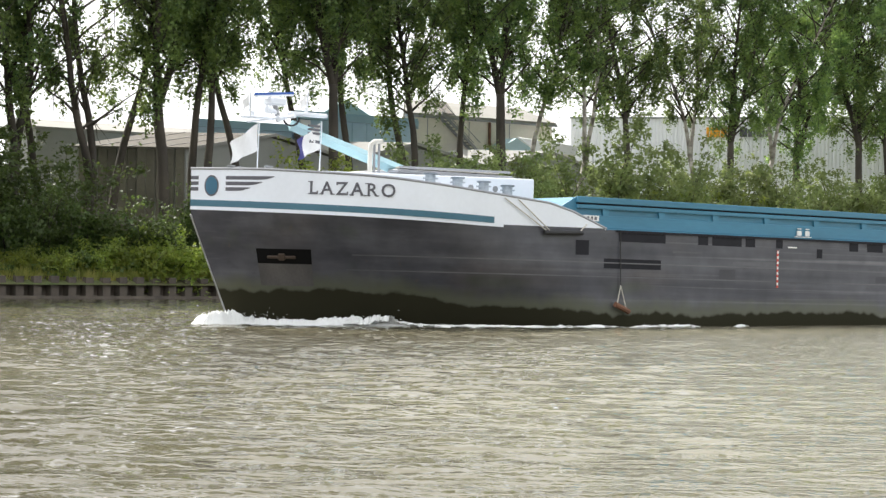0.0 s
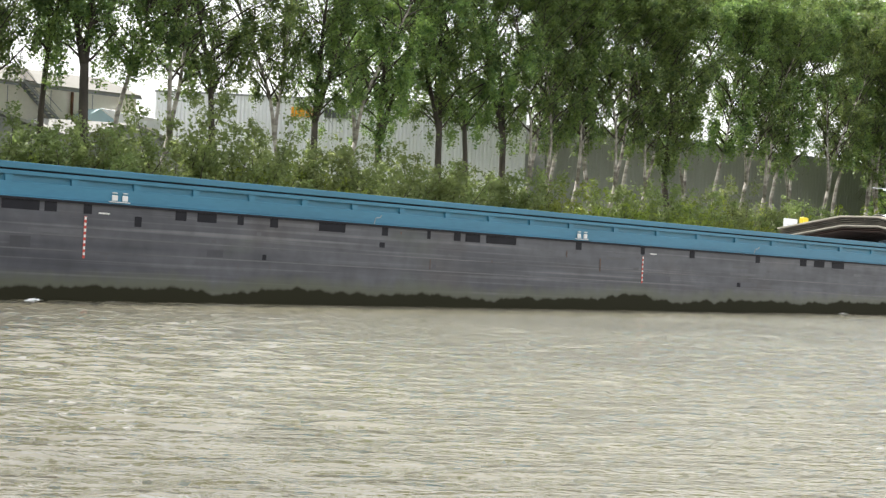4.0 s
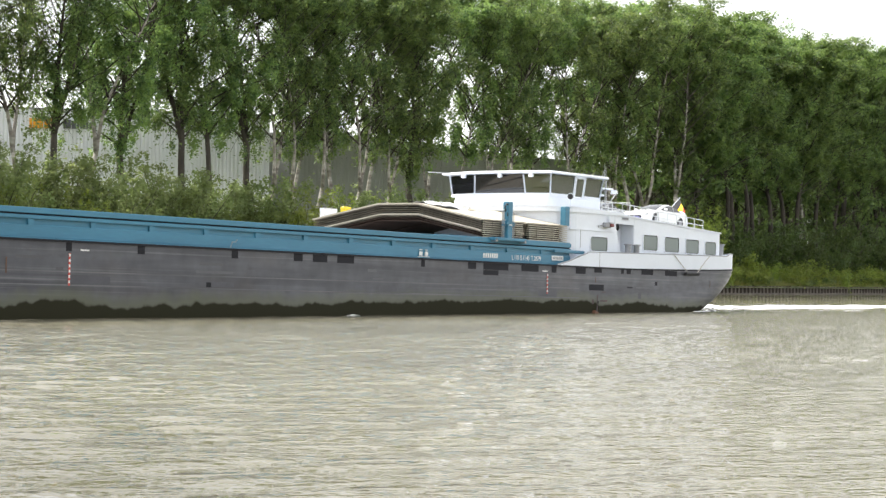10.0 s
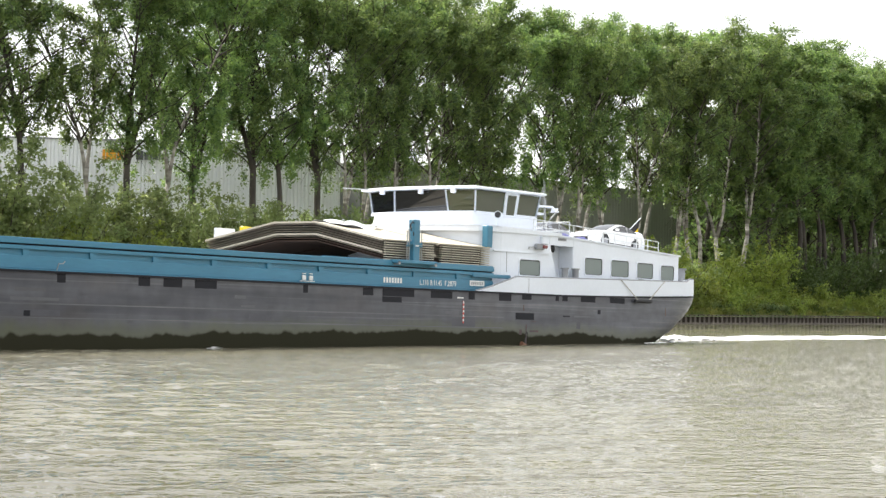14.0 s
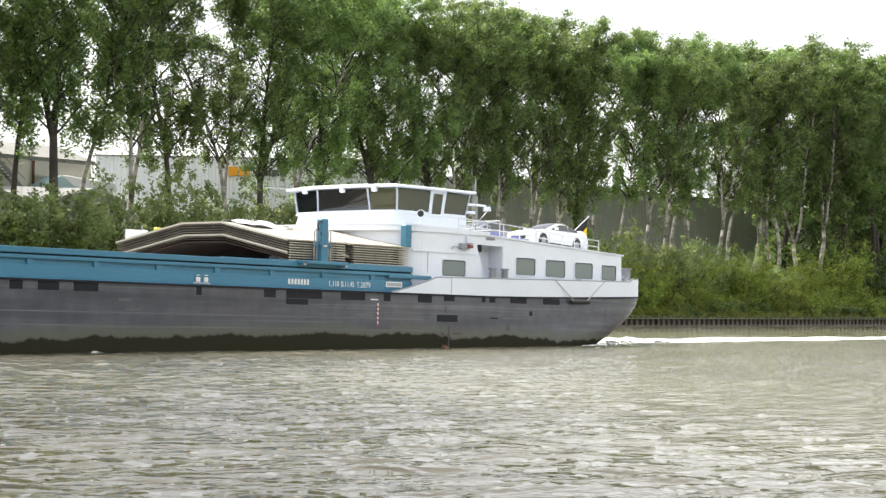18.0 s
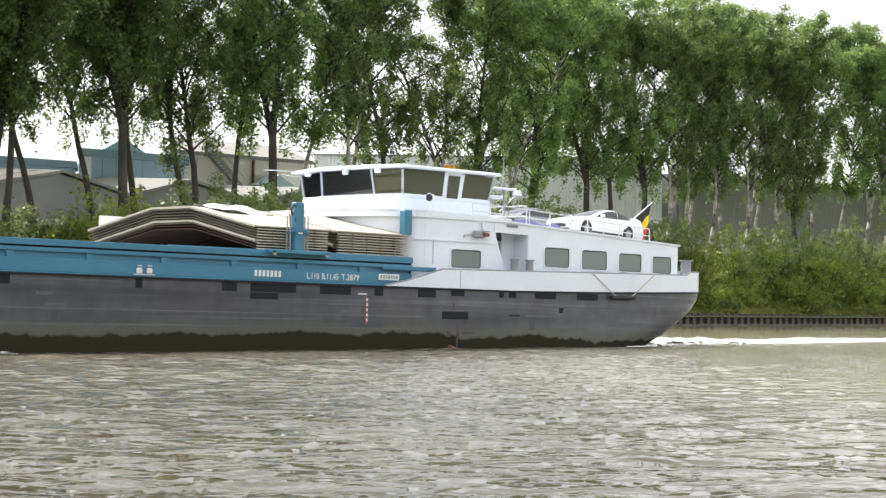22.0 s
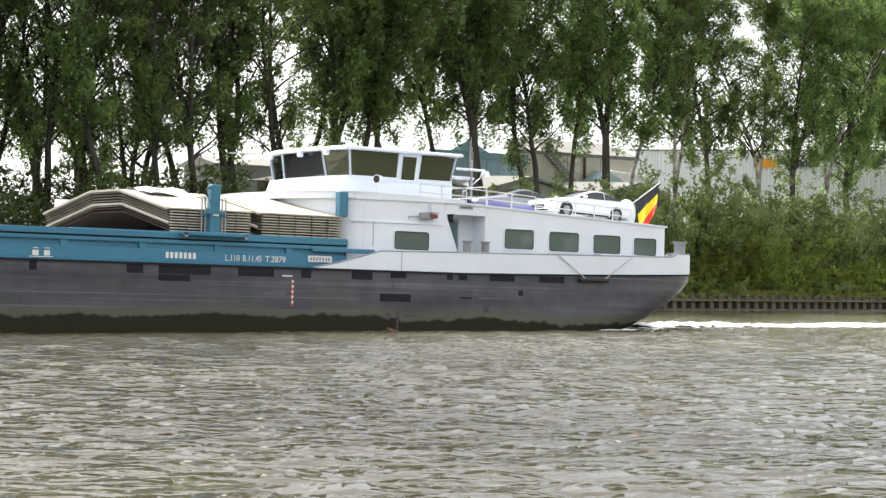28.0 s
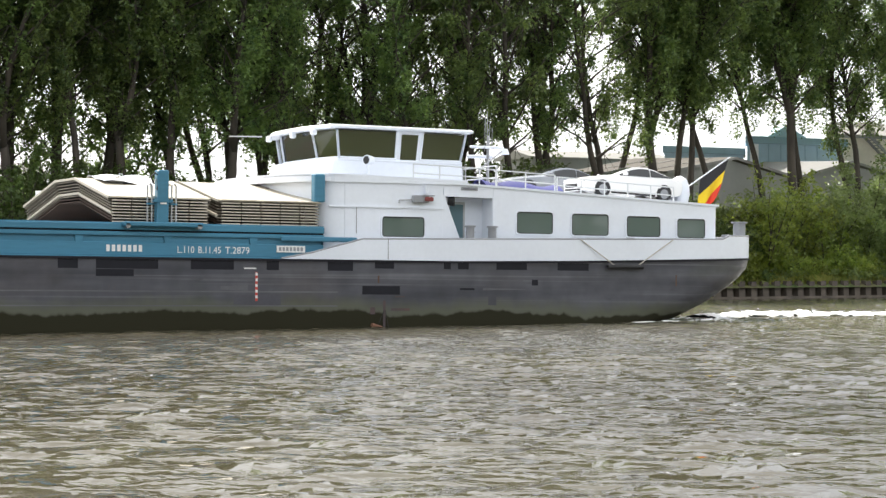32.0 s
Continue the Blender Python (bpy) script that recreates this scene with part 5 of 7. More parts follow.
    plate = part("name_plate", Mesh().box(12.6, 13.5, y - 0.03, y, 3.22, 3.42), WLETTER, barge, "small white plate with unreadable letters")
    for k in range(3):
        part("plate_bar", Mesh().box(12.95 + k * 0.17, 13.05 + k * 0.17, y - 0.036, y - 0.028, 3.26, 3.38), LETTER, plate)


def hatch_profile(drop, inset=0.0, lift=0.0):
    e0, e1 = 0.55 + inset, BEAM - 0.22 - inset
    return [(e0, 5.02 - drop), (4.5, 5.82 - drop + lift), (6.95, 5.82 - drop + lift), (e1, 5.02 - drop)]


def build_hatches():
    """Two stacks of cream hatch covers lying nested over the after end of the hold."""
    for x0, x1, layers, lift, lean in ((81.6, 85.30, 9, 0.0, 0.10), (85.60, 89.55, 9, -0.02, 0.0)):
        for k in range(layers):
            top = hatch_profile(k * 0.105 - lift)
            th = 0.03 if k else 0.06
            top = [(y + (0.12 if k and y < 2 else 0), z) for y, z in top]
            loop = top + [(y, z - th) for y, z in reversed(top)]
            dx = lean * k if k < 5 else lean * 5
            # lowest two covers: rusty brown, darkened in colour for the shade under the stack
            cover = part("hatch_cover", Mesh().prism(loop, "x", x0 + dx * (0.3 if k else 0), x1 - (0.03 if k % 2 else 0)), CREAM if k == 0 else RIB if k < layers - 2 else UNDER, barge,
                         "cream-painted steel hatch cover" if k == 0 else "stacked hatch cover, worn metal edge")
            edge = Mesh()
            n = 5
            for j in range(n):
                a = x0 + 0.12 + j * (x1 - x0 - 0.2) / n
                edge.box(a, a + (x1 - x0 - 0.2) / n - 0.06, 0.46, 0.60, 4.965 - k * 0.105, 5.005 - k * 0.105)
            part("cover_edge", edge, CREAM, cover, "pale worn edge")
            if k in (0, 5):
                lip = [(y, z + 0.012) for y, z in top] + [(y, z - 0.075) for y, z in reversed(top)]
                part("front_lip", Mesh().prism(lip, "x", x0 - 0.05 + (dx * 0.3 if k else 0), x0 + 0.02 + (dx * 0.3 if k else 0)), CREAM, cover, "pale cream front lip")
    # brown plate added so that the space under the stack looks dark
    part("end_bulkhead", Mesh().box(88.9, 89.0, 0.7, BEAM - 0.7, 3.0, 4.85), UNDER, barge, "dark brown plate added for the shade under the stacked covers")
    part("hatch_rail", Mesh().box(77.6, 89.6, COAM_Y - 0.05, COAM_Y + 0.18, 4.05, 4.12), BLUE, barge)
    # small fittings on top
    for x, y, z in ((83.2, 4.2, 5.80), (83.9, 5.6, 5.84), (84.6, 3.4, 5.55), (87.0, 7.0, 5.8)):
        f = part("lashing_block", Mesh().box(x - 0.22, x + 0.22, y - 0.15, y + 0.15, z - 0.05, z + 0.10, 0.03), CREAM, barge)
        part("ring", Mesh().tube([(x - 0.08, y, z + 0.1), (x - 0.05, y, z + 0.2), (x + 0.05, y, z + 0.2), (x + 0.08, y, z + 0.1)], 0.02, 6), STEEL, f)
    tarp = Mesh()
    tarp.loft([[(x, 3.2 + 2.8 * j / 6, 5.62 + 0.10 * math.sin(j * 1.9 + x * 2.3) + 0.16 * math.sin(j / 6 * math.pi) + (0.12 if 1 < j < 6 else 0.0)) for j in range(7)] for x in np.linspace(82.25, 84.2, 7)], False, False)
    part("folded_sheet", tarp, WHITE, barge, "folded white sheet on the covers", smooth=True)
    # yellow cable and white board at the front of the stack
    part("white_board", Mesh().box(82.0, 83.2, 10.9, 11.1, 5.0, 5.62), WHITE, barge, "white board beyond the hatch covers")
    part("yellow_cover", Mesh().box(83.7, 84.3, 10.8, 11.1, 5.35, 5.78, 0.04), material("yellow_plastic", (0.75, 0.58, 0.03), 0.5, vary=0.1), barge)
    # blue guide posts of the hatch wagon
    for x, wd, y, z1 in ((83.38, 0.42, 0.0, 5.95), (89.5, 0.42, 0.45, 6.02)):
        pst = part("wagon_post", Mesh().box(x - wd / 2, x + wd / 2, y + 0.05, y + 0.38, 4.05 if x < 85 else 5.0, z1, 0.03), BLUE, barge, "blue steel hatch-wagon post")
        if x < 85:
            part("post_foot", Mesh().box(x - 1.4, x + 1.5, 0.0, 0.5, 3.98, 4.14, 0.03), BLUE, pst)
            part("hand_loop", Mesh().tube([(x - 0.2, 0.2, 5.0), (x - 0.38, 0.2, 5.05), (x - 0.42, 0.2, 5.5), (x - 0.2, 0.2, 5.62)], 0.025, 6), STEEL, pst)
            for sx in (x - 0.52, x + 0.36):
                fr = [(sx, 0.2, 4.14), (sx, 0.2, 5.42), (sx + 0.12, 0.2, 5.46), (sx + 0.16, 0.2, 5.40), (sx + 0.16, 0.2, 4.14)]
                part("side_frame", Mesh().tube(fr, 0.03, 6), STEEL, pst, "grey tube frame")
            part("cross_bar", Mesh().box(x - 0.56, x + 0.56, 0.16, 0.22, 4.74, 4.80), BLUE, pst)
            part("hose", Mesh().tube([(x - 0.30, 0.15, 5.45), (x - 0.42, 0.12, 5.70), (x - 0.28, 0.1, 5.84), (x - 0.12, 0.1, 5.72), (x - 0.2, 0.1, 5.3), (x - 0.1, 0.1, 4.9)], 0.035, 7), DARK, pst, "black looped hose")
            part("bracket", Mesh().box(x - 0.35, x + 0.35, 0.02, 0.30, 4.82, 4.92), BLUE, pst)
            part("white_tag", Mesh().box(x - 0.1, x + 0.12, 0.03, 0.05, 4.76, 4.83), WLETTER, pst)
            part("wheel", Mesh().tube([(x - 1.25, 0.0, 4.0), (x - 1.25, 0.3, 4.0)], 0.09, 10), STEEL, pst)
            part("wheel", Mesh().tube([(x + 1.35, 0.0, 4.0), (x + 1.35, 0.3, 4.0)], 0.09, 10), STEEL, pst)


def window(parent, x0, x1, z0, z1, y, r=0.12, glass=None, curtain=True):
    w = Mesh()
    ring_frame(w, rounded(x0 - 0.06, x1 + 0.06, z0 - 0.06, z1 + 0.06, r + 0.05), rounded(x0, x1, z0, z1, r), y - 0.035, y + 0.02)
    f = part("window_frame", w, WHITE, parent, "white rounded window frame", smooth=True)
    gk = Mesh()
    ring_frame(gk, rounded(x0 - 0.004, x1 + 0.004, z0 - 0.004, z1 + 0.004, r), rounded(x0 + 0.045, x1 - 0.03, z0 + 0.03, z1 - 0.05, r * 0.6), y - 0.022, y - 0.010)
    part("gasket", gk, DARK, f, "dark inner window seal")
    pane = Mesh()
    o = rounded(x0, x1, z0, z1, r)
    pane.add([(x, y - 0.008, z) for x, z in o], [tuple(range(len(o)))])
    part("pane", pane, glass or GLASS_C, f, "window pane with pale curtains behind" if curtain else "")
    return f


HOUSE_Y = 0.62


def house_top(x):
    return float(np.interp(x, [89.7, 91.2, 96.5, 107.2], [5.98, 5.98, 5.78, 5.30]))


def build_house():
    y = HOUSE_Y
    yb = BEAM - HOUSE_Y
    # forward block with its rounded front, after block, recess for the door between
    for a, b, name in ((90.5, 94.62, "front_cabin"), (96.72, 107.0, "after_cabin")):
        outline = [(a, 3.0), (b, 3.0), (b, house_top(b)), (a, house_top(a))]
        part(name, Mesh().prism(outline, "y", y, yb), WHITE, barge, "white-painted steel cabin side", bevel=0.06)
    fr = Mesh()
    arc = [(90.52 - 1.9 * math.cos(radians(t)) ** 0.8, MID + (MID - HOUSE_Y) * math.sin(radians(t))) for t in np.linspace(-90, 90, 25)]
    fr.loft([[(px, py, 3.0) for px, py in arc], [(px, py, 5.98) for px, py in arc]], False, False)
    fr.add([(px, py, 5.98) for px, py in arc], [tuple(range(25))])
    part("cabin_front", fr, WHITE, barge, "rounded white cabin front", smooth=True)
    part("recess_wall", Mesh().box(94.62, 96.72, y + 0.85, yb, 3.0, house_top(96.6) - 0.02), WHITE, barge)
    part("recess_roof", Mesh().prism([(94.625, 5.36), (96.715, 5.34), (96.715, house_top(96.715) - 0.01), (94.625, house_top(94.625) - 0.01)], "y", y + 0.004, y + 0.845), WHITE, barge)
    part("slanted_cheek", Mesh().prism([(94.55, 5.40), (94.68, 5.40), (94.72, 5.2), (95.32, 3.75), (95.4, 3.3), (94.55, 3.3)], "y", y + 0.002, y + 0.84), WHITE, barge)
    door = part("cabin_door", Mesh().box(95.2, 95.95, y + 0.80, y + 0.86, 3.2, 5.2, 0.02), STEEL, barge, "grey-framed glazed cabin door")
    part("door_pane", Mesh().box(95.29, 95.85, y + 0.785, y + 0.80, 3.55, 5.1), GLASS_P, door)
    part("door_handle", Mesh().box(95.25, 95.28, y + 0.74, y + 0.80, 4.2, 4.35), STEEL, door)
    # shelf edge along the front cabin
    part("ledge", Mesh().box(89.9, 94.6, y - 0.04, y + 0.02, 4.86, 4.92), WHITE, barge)
    part("seam", Mesh().box(91.0, 91.03, y - 0.012, y + 0.002, 3.9, 4.86), GREYP, barge)
    for x0, x1, z0, z1 in ((92.05, 93.80, 3.80, 4.55), (97.75, 99.35, 4.02, 4.86), (100.2, 101.88, 4.00, 4.84), (102.72, 104.3, 3.99, 4.80), (105.1, 106.45, 3.98, 4.75)):
        window(barge, x0, x1, z0, z1, y)
    # roof edge
    pts = [(90.4, 6.0), (91.2, 6.0), (96.5, 5.80), (107.1, 5.32)]
    for yy in (y - 0.05, yb - 0.01):
        part("roof_edge", Mesh().loft([[(px, yy, pz - 0.05), (px, yy + 0.06, pz - 0.05), (px, yy + 0.06, pz + 0.03), (px, yy, pz + 0.03)] for px, pz in pts]), WHITE, barge)
    part("roof_deck", Mesh().prism([(89.5, 5.90), (91.2, 5.98), (96.5, 5.78), (107.0, 5.30), (107.0, 5.2), (89.5, 5.8)], "y", y + 0.02, yb - 0.02), WHITE, barge, "white roof deck")
    # stern bulwark
    xs = [87.8, 88.4, 89.0, 89.5, 90.0, 90.5, 91.0] + [float(v) for v in range(93, 107, 2)] + [106.9, 107.3] + [v for v in HULL_X if v > 107.35]
    for side in (-1, 1):
        sb = Mesh()
        plated(sb, xs, gunwale, stern_top, 2, 0.006, 0.07, side)
        part("stern_bulwark", sb, WHITE, barge, "white stern bulwark", smooth=True)
        cap = Mesh().tube([(x, MID + side * (half(x, 3.3) - 0.02), stern_top(x) + 0.01) for x in xs], 0.04, 6)
        part("stern_rail", cap, GREYP, barge, "grey capping rail")
    # life-saving box and lamp by the door
    bx = part("lamp_bracket", Mesh().box(93.25, 93.90, y - 0.22, y - 0.02, 5.08, 5.36, 0.03), GREYP, barge, "grey bracket with a red lamp")
    part("lamp_hood", Mesh().box(93.62, 94.1, y - 0.26, y - 0.05, 5.33, 5.37), GREYP, bx)
    part("red_lamp", Mesh().box(93.7, 94.05, y - 0.30, y - 0.2, 5.14, 5.30, 0.03), material("dull_red_lamp", (0.22, 0.045, 0.04), 0.5, vary=0.2), bx)
    part("arm", Mesh().tube([(92.7, y - 0.1, 5.05), (92.7, y - 0.1, 5.16), (93.3, y - 0.1, 5.2)], 0.025, 6), STEEL, bx)
    part("white_globe", Mesh().cyl(93.85, y - 0.1, 5.42, 5.72, 0.07, 10, 0.09), WHITE, bx)
    part("round_loudspeaker", Mesh().tube([(94.93, y + 0.25, 5.19), (95.12, y + 0.12, 5.19)], [0.14, 0.2], 16), DARK, barge, "black round loudspeaker by the door")
    pl = part("small_plate", Mesh().box(95.34, 96.05, y - 0.02, y - 0.004, 5.60, 5.73), GREYP, barge, "small grey plate with unreadable words")
    part("plate_bar", Mesh().box(95.44, 95.95, y - 0.026, y - 0.018, 5.64, 5.68), LETTER, pl)


def build_wheelhouse():
    """Low broad wheelhouse with sloping panes under an overhanging white roof."""
    wh = part("wheelhouse_base", Mesh().prism([(90.7, 5.9), (91.05, 6.82), (96.5, 6.82), (96.5, 5.7)], "y", 2.7, BEAM - 2.7), WHITE, barge, "white wheelhouse base", bevel=0.04)
    # panes as one sloping band of posts and glass: plan corners low and high
    lo = [(91.25, 2.72), (96.4, 2.72), (96.4, 9.45), (91.7, 9.45), (91.05, 7.5), (91.0, 4.15)]
    hi = [(91.10, 2.60), (96.6, 2.60), (96.6, 9.55), (91.55, 9.55), (90.80, 7.35), (90.75, 4.15)]
    z0, z1 = 6.80, 7.90

    def pt(i, j, f, h, inset=0.0):
        a = Vector((*lo[i], z0)).lerp(Vector((*lo[j], z0)), f)
        b = Vector((*hi[i], z1)).lerp(Vector((*hi[j], z1)), f)
        p = a.lerp(b, h)
        c = Vector((94, MID, p.z))
        return p + (c - p).normalized() * inset

    def pane(i, j, f0, f1, mat=GLASS):
        g = Mesh()
        q = [pt(i, j, f0, 0.04, 0.03), pt(i, j, f1, 0.04, 0.03), pt(i, j, f1, 0.96, 0.03), pt(i, j, f0, 0.96, 0.03)]
        g.add(q, [(0, 1, 2, 3)])
        part("pane", g, mat, wh, "dark tinted wheelhouse pane")
        post = Mesh()
        for f in (f0, f1):
            post.tube([pt(i, j, f, -0.02), pt(i, j, f, 1.02)], 0.05, 6)
        post.tube([pt(i, j, f0, 0.02), pt(i, j, f1, 0.02)], 0.05, 6)
        part("window_post", post, WHITE, wh)

    for i, j, cuts, *tint in ((0, 1, (0.0, 0.46)), (0, 1, (0.66, 1.0)), (1, 2, (0, 0.33)), (1, 2, (0.33, 0.66)), (1, 2, (0.66, 1)), (2, 3, (0, 0.5)), (2, 3, (0.5, 1)), (3, 4, (0, 1), GLASS_F),
                       (4, 5, (0, 1.0), GLASS_F), (5, 0, (0, 1))):
        pane(i, j, *cuts, *tint)
    # sliding door on the near side
    d = Mesh()
    d.add([pt(0, 1, 0.465, -0.7), pt(0, 1, 0.655, -0.7), pt(0, 1, 0.655, 1.0), pt(0, 1, 0.465, 1.0)], [(0, 1, 2, 3)])
    door = part("wheelhouse_door", d, WHITE, wh, "white wheelhouse door")
    g = Mesh()
    g.add([pt(0, 1, 0.495, 0.0, -0.02), pt(0, 1, 0.625, 0.0, -0.02), pt(0, 1, 0.625, 0.88, -0.02), pt(0, 1, 0.495, 0.88, -0.02)], [(0, 1, 2, 3)])
    part("door_pane", g, GLASS, door)
    roof = Mesh()
    plan = [(90.75, 2.35), (96.8, 2.35), (96.8, 9.9), (91.3, 9.9), (90.45, 7.4), (90.35, 4.4)]
    c = Vector((94, MID, 0))

    def grown(k, z):
        return [((Vector((x, yy, 0)) - c) * k + c + Vector((0, 0, z)))[:] for x, yy in plan]
    roof.loft([grown(0.985, 7.90), grown(1.0, 7.93), grown(1.0, 8.00), grown(0.985, 8.04), grown(0.5, 8.14)])
    part("wheelhouse_roof", roof, WHITE, wh, "overhanging white wheelhouse roof")
    for yy in (3.4, 5.4, 7.8):
        part("floodlight", Mesh().box(90.45, 90.65, yy, yy + 0.25, 7.68, 7.90, 0.03), WHITE, wh)
    part("roof_spar", Mesh().tube([(90.6, 8.8, 7.95), (89.5, 9.6, 7.97)], 0.03, 6), STEEL, wh)
    sill = Mesh()
    k = len(lo)
    sill.loft([[((Vector((x, yy, 0)) - c) * s + c + Vector((0, 0, z)))[:] for x, yy in lo] for s, z in ((1.0, 6.70), (1.018, 6.72), (1.018, 6.79), (1.0, 6.81))])
    part("window_sill", sill, WHITE, wh, "white ledge under the wheelhouse windows")
    # chairs and dash as dim shapes inside
    part("dashboard", Mesh().box(91.5, 92.0, 3.2, 8.2, 6.5, 7.0, 0.05), DARK, wh)
    for yy in (5.2,):
        part("helm_chair", Mesh().box(93.0, 93.5, yy, yy + 0.6, 6.4, 7.35, 0.08), DARK, wh)
    # air horn and lamp at the corner
    horn = part("search_light", Mesh().cyl(92.1, 1.95, 6.20, 6.55, 0.06, 10), WHITE, wh, "round white searchlight with a dark glass")
    part("lamp_head", Mesh().tube([(92.0, 1.9, 6.70), (92.28, 2.0, 6.70)], [0.19, 0.15], 14), WHITE, horn)
    part("lamp_glass", Mesh().tube([(91.985, 1.895, 6.70), (92.0, 1.9, 6.70)], 0.155, 14), DARK, horn)
    # stepped coaming round the wheelhouse walk
    front = [(90.52 - 2.3 * math.cos(radians(t)) ** 0.8, MID + (MID - 0.56) * math.sin(radians(t))) for t in np.linspace(-90, 90, 29)]
    line = [(95.6, 0.56, 5.97, 5.80)] + [(x, yy, 6.07, 5.77) for x, yy in front] + [(95.6, BEAM - 0.56, 5.97, 5.80)]
    lip = Mesh().loft([[(x, yy, lo_z), (x, yy, hi_z), (x + 0.10 * (1 if yy > 0.6 else 0), yy + (0.08 if yy < MID else -0.08), hi_z), (x + 0.10 * (1 if yy > 0.6 else 0), yy + (0.08 if yy < MID else -0.08), lo_z)] for x, yy, hi_z, lo_z in line])
    part("roof_lip", lip, WHITE, barge, "white overhanging roof edge round the cabin front")
    part("roof_front", Mesh().loft([[(x, yy, z) for x, yy in front] for z in (5.985, 6.02)]), WHITE, barge, "white roof over the rounded cabin front")
    part("blue_rim", Mesh().box(87.9, 90.9, 0.25, 0.36, 3.56, 3.74, 0.03), BLUE, barge)


def rail(mesh, pts, heights=(1.0, 0.5), post_gap=1.2, r=0.027):
    """Railing along a line: posts and two tubes."""
    pts = [Vector(p) for p in pts]
    for a, b in zip(pts, pts[1:]):
        n = max(1, round((b - a).length / post_gap))
        for k in range(n + 1):
            p = a.lerp(b, k / n)
            mesh.tube([p, p + Vector((0, 0, heights[0]))], r, 6)
    for h in heights:
        mesh.tube([p + Vector((0, 0, h)) for p in pts], r, 6)


def build_after_deck():
    for name, pts, hs in (("railing", [(93.4, 0.75, 5.86), (95.6, 0.75, 5.80), (99.5, 0.72, 5.62)], (0.68, 0.34)), ("railing", [(99.6, 0.72, 5.62), (105.0, 0.72, 5.37)], (0.62, 0.3)),
                          ("railing", [(97.2, 1.2, 5.72), (97.2, 4.0, 5.72)], (0.9, 0.45)), ("railing", [(96.5, BEAM - 0.75, 5.8), (106.5, BEAM - 0.75, 5.3)], (0.75, 0.38))):
        r = Mesh()
        rail(r, pts, hs)
        part(name, r, RAILW, barge, "thin pale tube railing", smooth=True)
    part("blue_tarpaulin", Mesh().loft([[(x, 2.0 + j * 0.35, 5.74 - (x - 97) * 0.046 + 0.46 * math.sin(j / 5 * math.pi) * (1 + 0.2 * math.sin(x * 3))) for j in range(6)] for x in np.linspace(97.3, 100.8, 9)], False, False),
         material("blue_tarpaulin", (0.045, 0.05, 0.21), 0.5, vary=0.3), barge, "dark blue tarpaulin", smooth=True)
    # radar, aerials and lights abaft the wheelhouse
    mast = part("aerial_mast", Mesh().tube([(97.9, 3.2, 5.7), (97.9, 3.2, 7.9)], 0.06, 8), STEEL, barge, "grey aerial mast with radar arms")
    part("radar_bar", Mesh().box(97.1, 98.6, 3.1, 3.3, 7.42, 7.52, 0.03), WHITE, mast)
    part("radar_bar", Mesh().box(97.2, 98.3, 3.5, 3.7, 7.05, 7.18, 0.03), WHITE, mast)
    part("satellite_dome", Mesh().cyl(98.5, 3.0, 7.2, 7.42, 0.22, 14, 0.16), WHITE, mast)
    part("strut", Mesh().tube([(97.0, 2.6, 6.4), (98.2, 2.6, 7.3)], 0.03, 6), STEEL, mast)
    for dx, h in ((0.1, 8.9), (0.32, 9.1), (0.55, 8.7), (0.8, 8.5)):
        part("whip_aerial", Mesh().tube([(97.6 + dx, 3.0 + dx, 7.3), (97.62 + dx, 3.0 + dx, h - 0.2)], 0.012, 5), STEEL, mast)
    # bollards and stern fittings
    for x, yy, z, h in ((108.85, 1.6, 4.2, 0.56), (107.7, 0.95, 4.0, 0.2), (95.6, 0.35, 3.85, 0.46), (96.55, 0.35, 3.85, 0.46), (102.7, 0.3, 3.86, 0.12)):
        b = Mesh()
        bollard(b, x, yy, z - 0.1, h, 0.25 if h > 0.5 else 0.16 if h > 0.3 else 0.12)
        part("bollard", b, GREYP, barge, "grey double-rimmed bollard", smooth=True)
    # hanging fender bars on ropes
    fd = part("fender_bar", Mesh().tube([(101.4, -0.12, 2.78), (103.0, -0.12, 2.80)], 0.09, 8), DARK, barge, "black fender bar slung on ropes")
    part("rope", Mesh().tube([(100.2, -0.02, 3.84), (101.7, -0.12, 2.85)], 0.022, 5), ROPE, fd)
    part("rope", Mesh().tube([(104.5, -0.02, 3.88), (102.8, -0.12, 2.85)], 0.022, 5), ROPE, fd)
    part("drain_line", Mesh().box(92.0, 92.03, -0.012, 0.0, 2.95, 3.68), GREYP, barge)
    ff = part("floating_fender", Mesh().tube([(91.3, -0.15, 0.55), (92.2, -0.15, 0.25)], 0.10, 8), RUST, barge, "rusty timber fender hanging at the waterline")
    part("rope", Mesh().tube([(91.9, -0.06, 1.1), (92.0, -0.15, 0.32)], 0.010, 5), DARK, ff)
    part("rope", Mesh().tube([(91.85, -0.06, 1.1), (91.5, -0.15, 0.45)], 0.010, 5), DARK, ff)


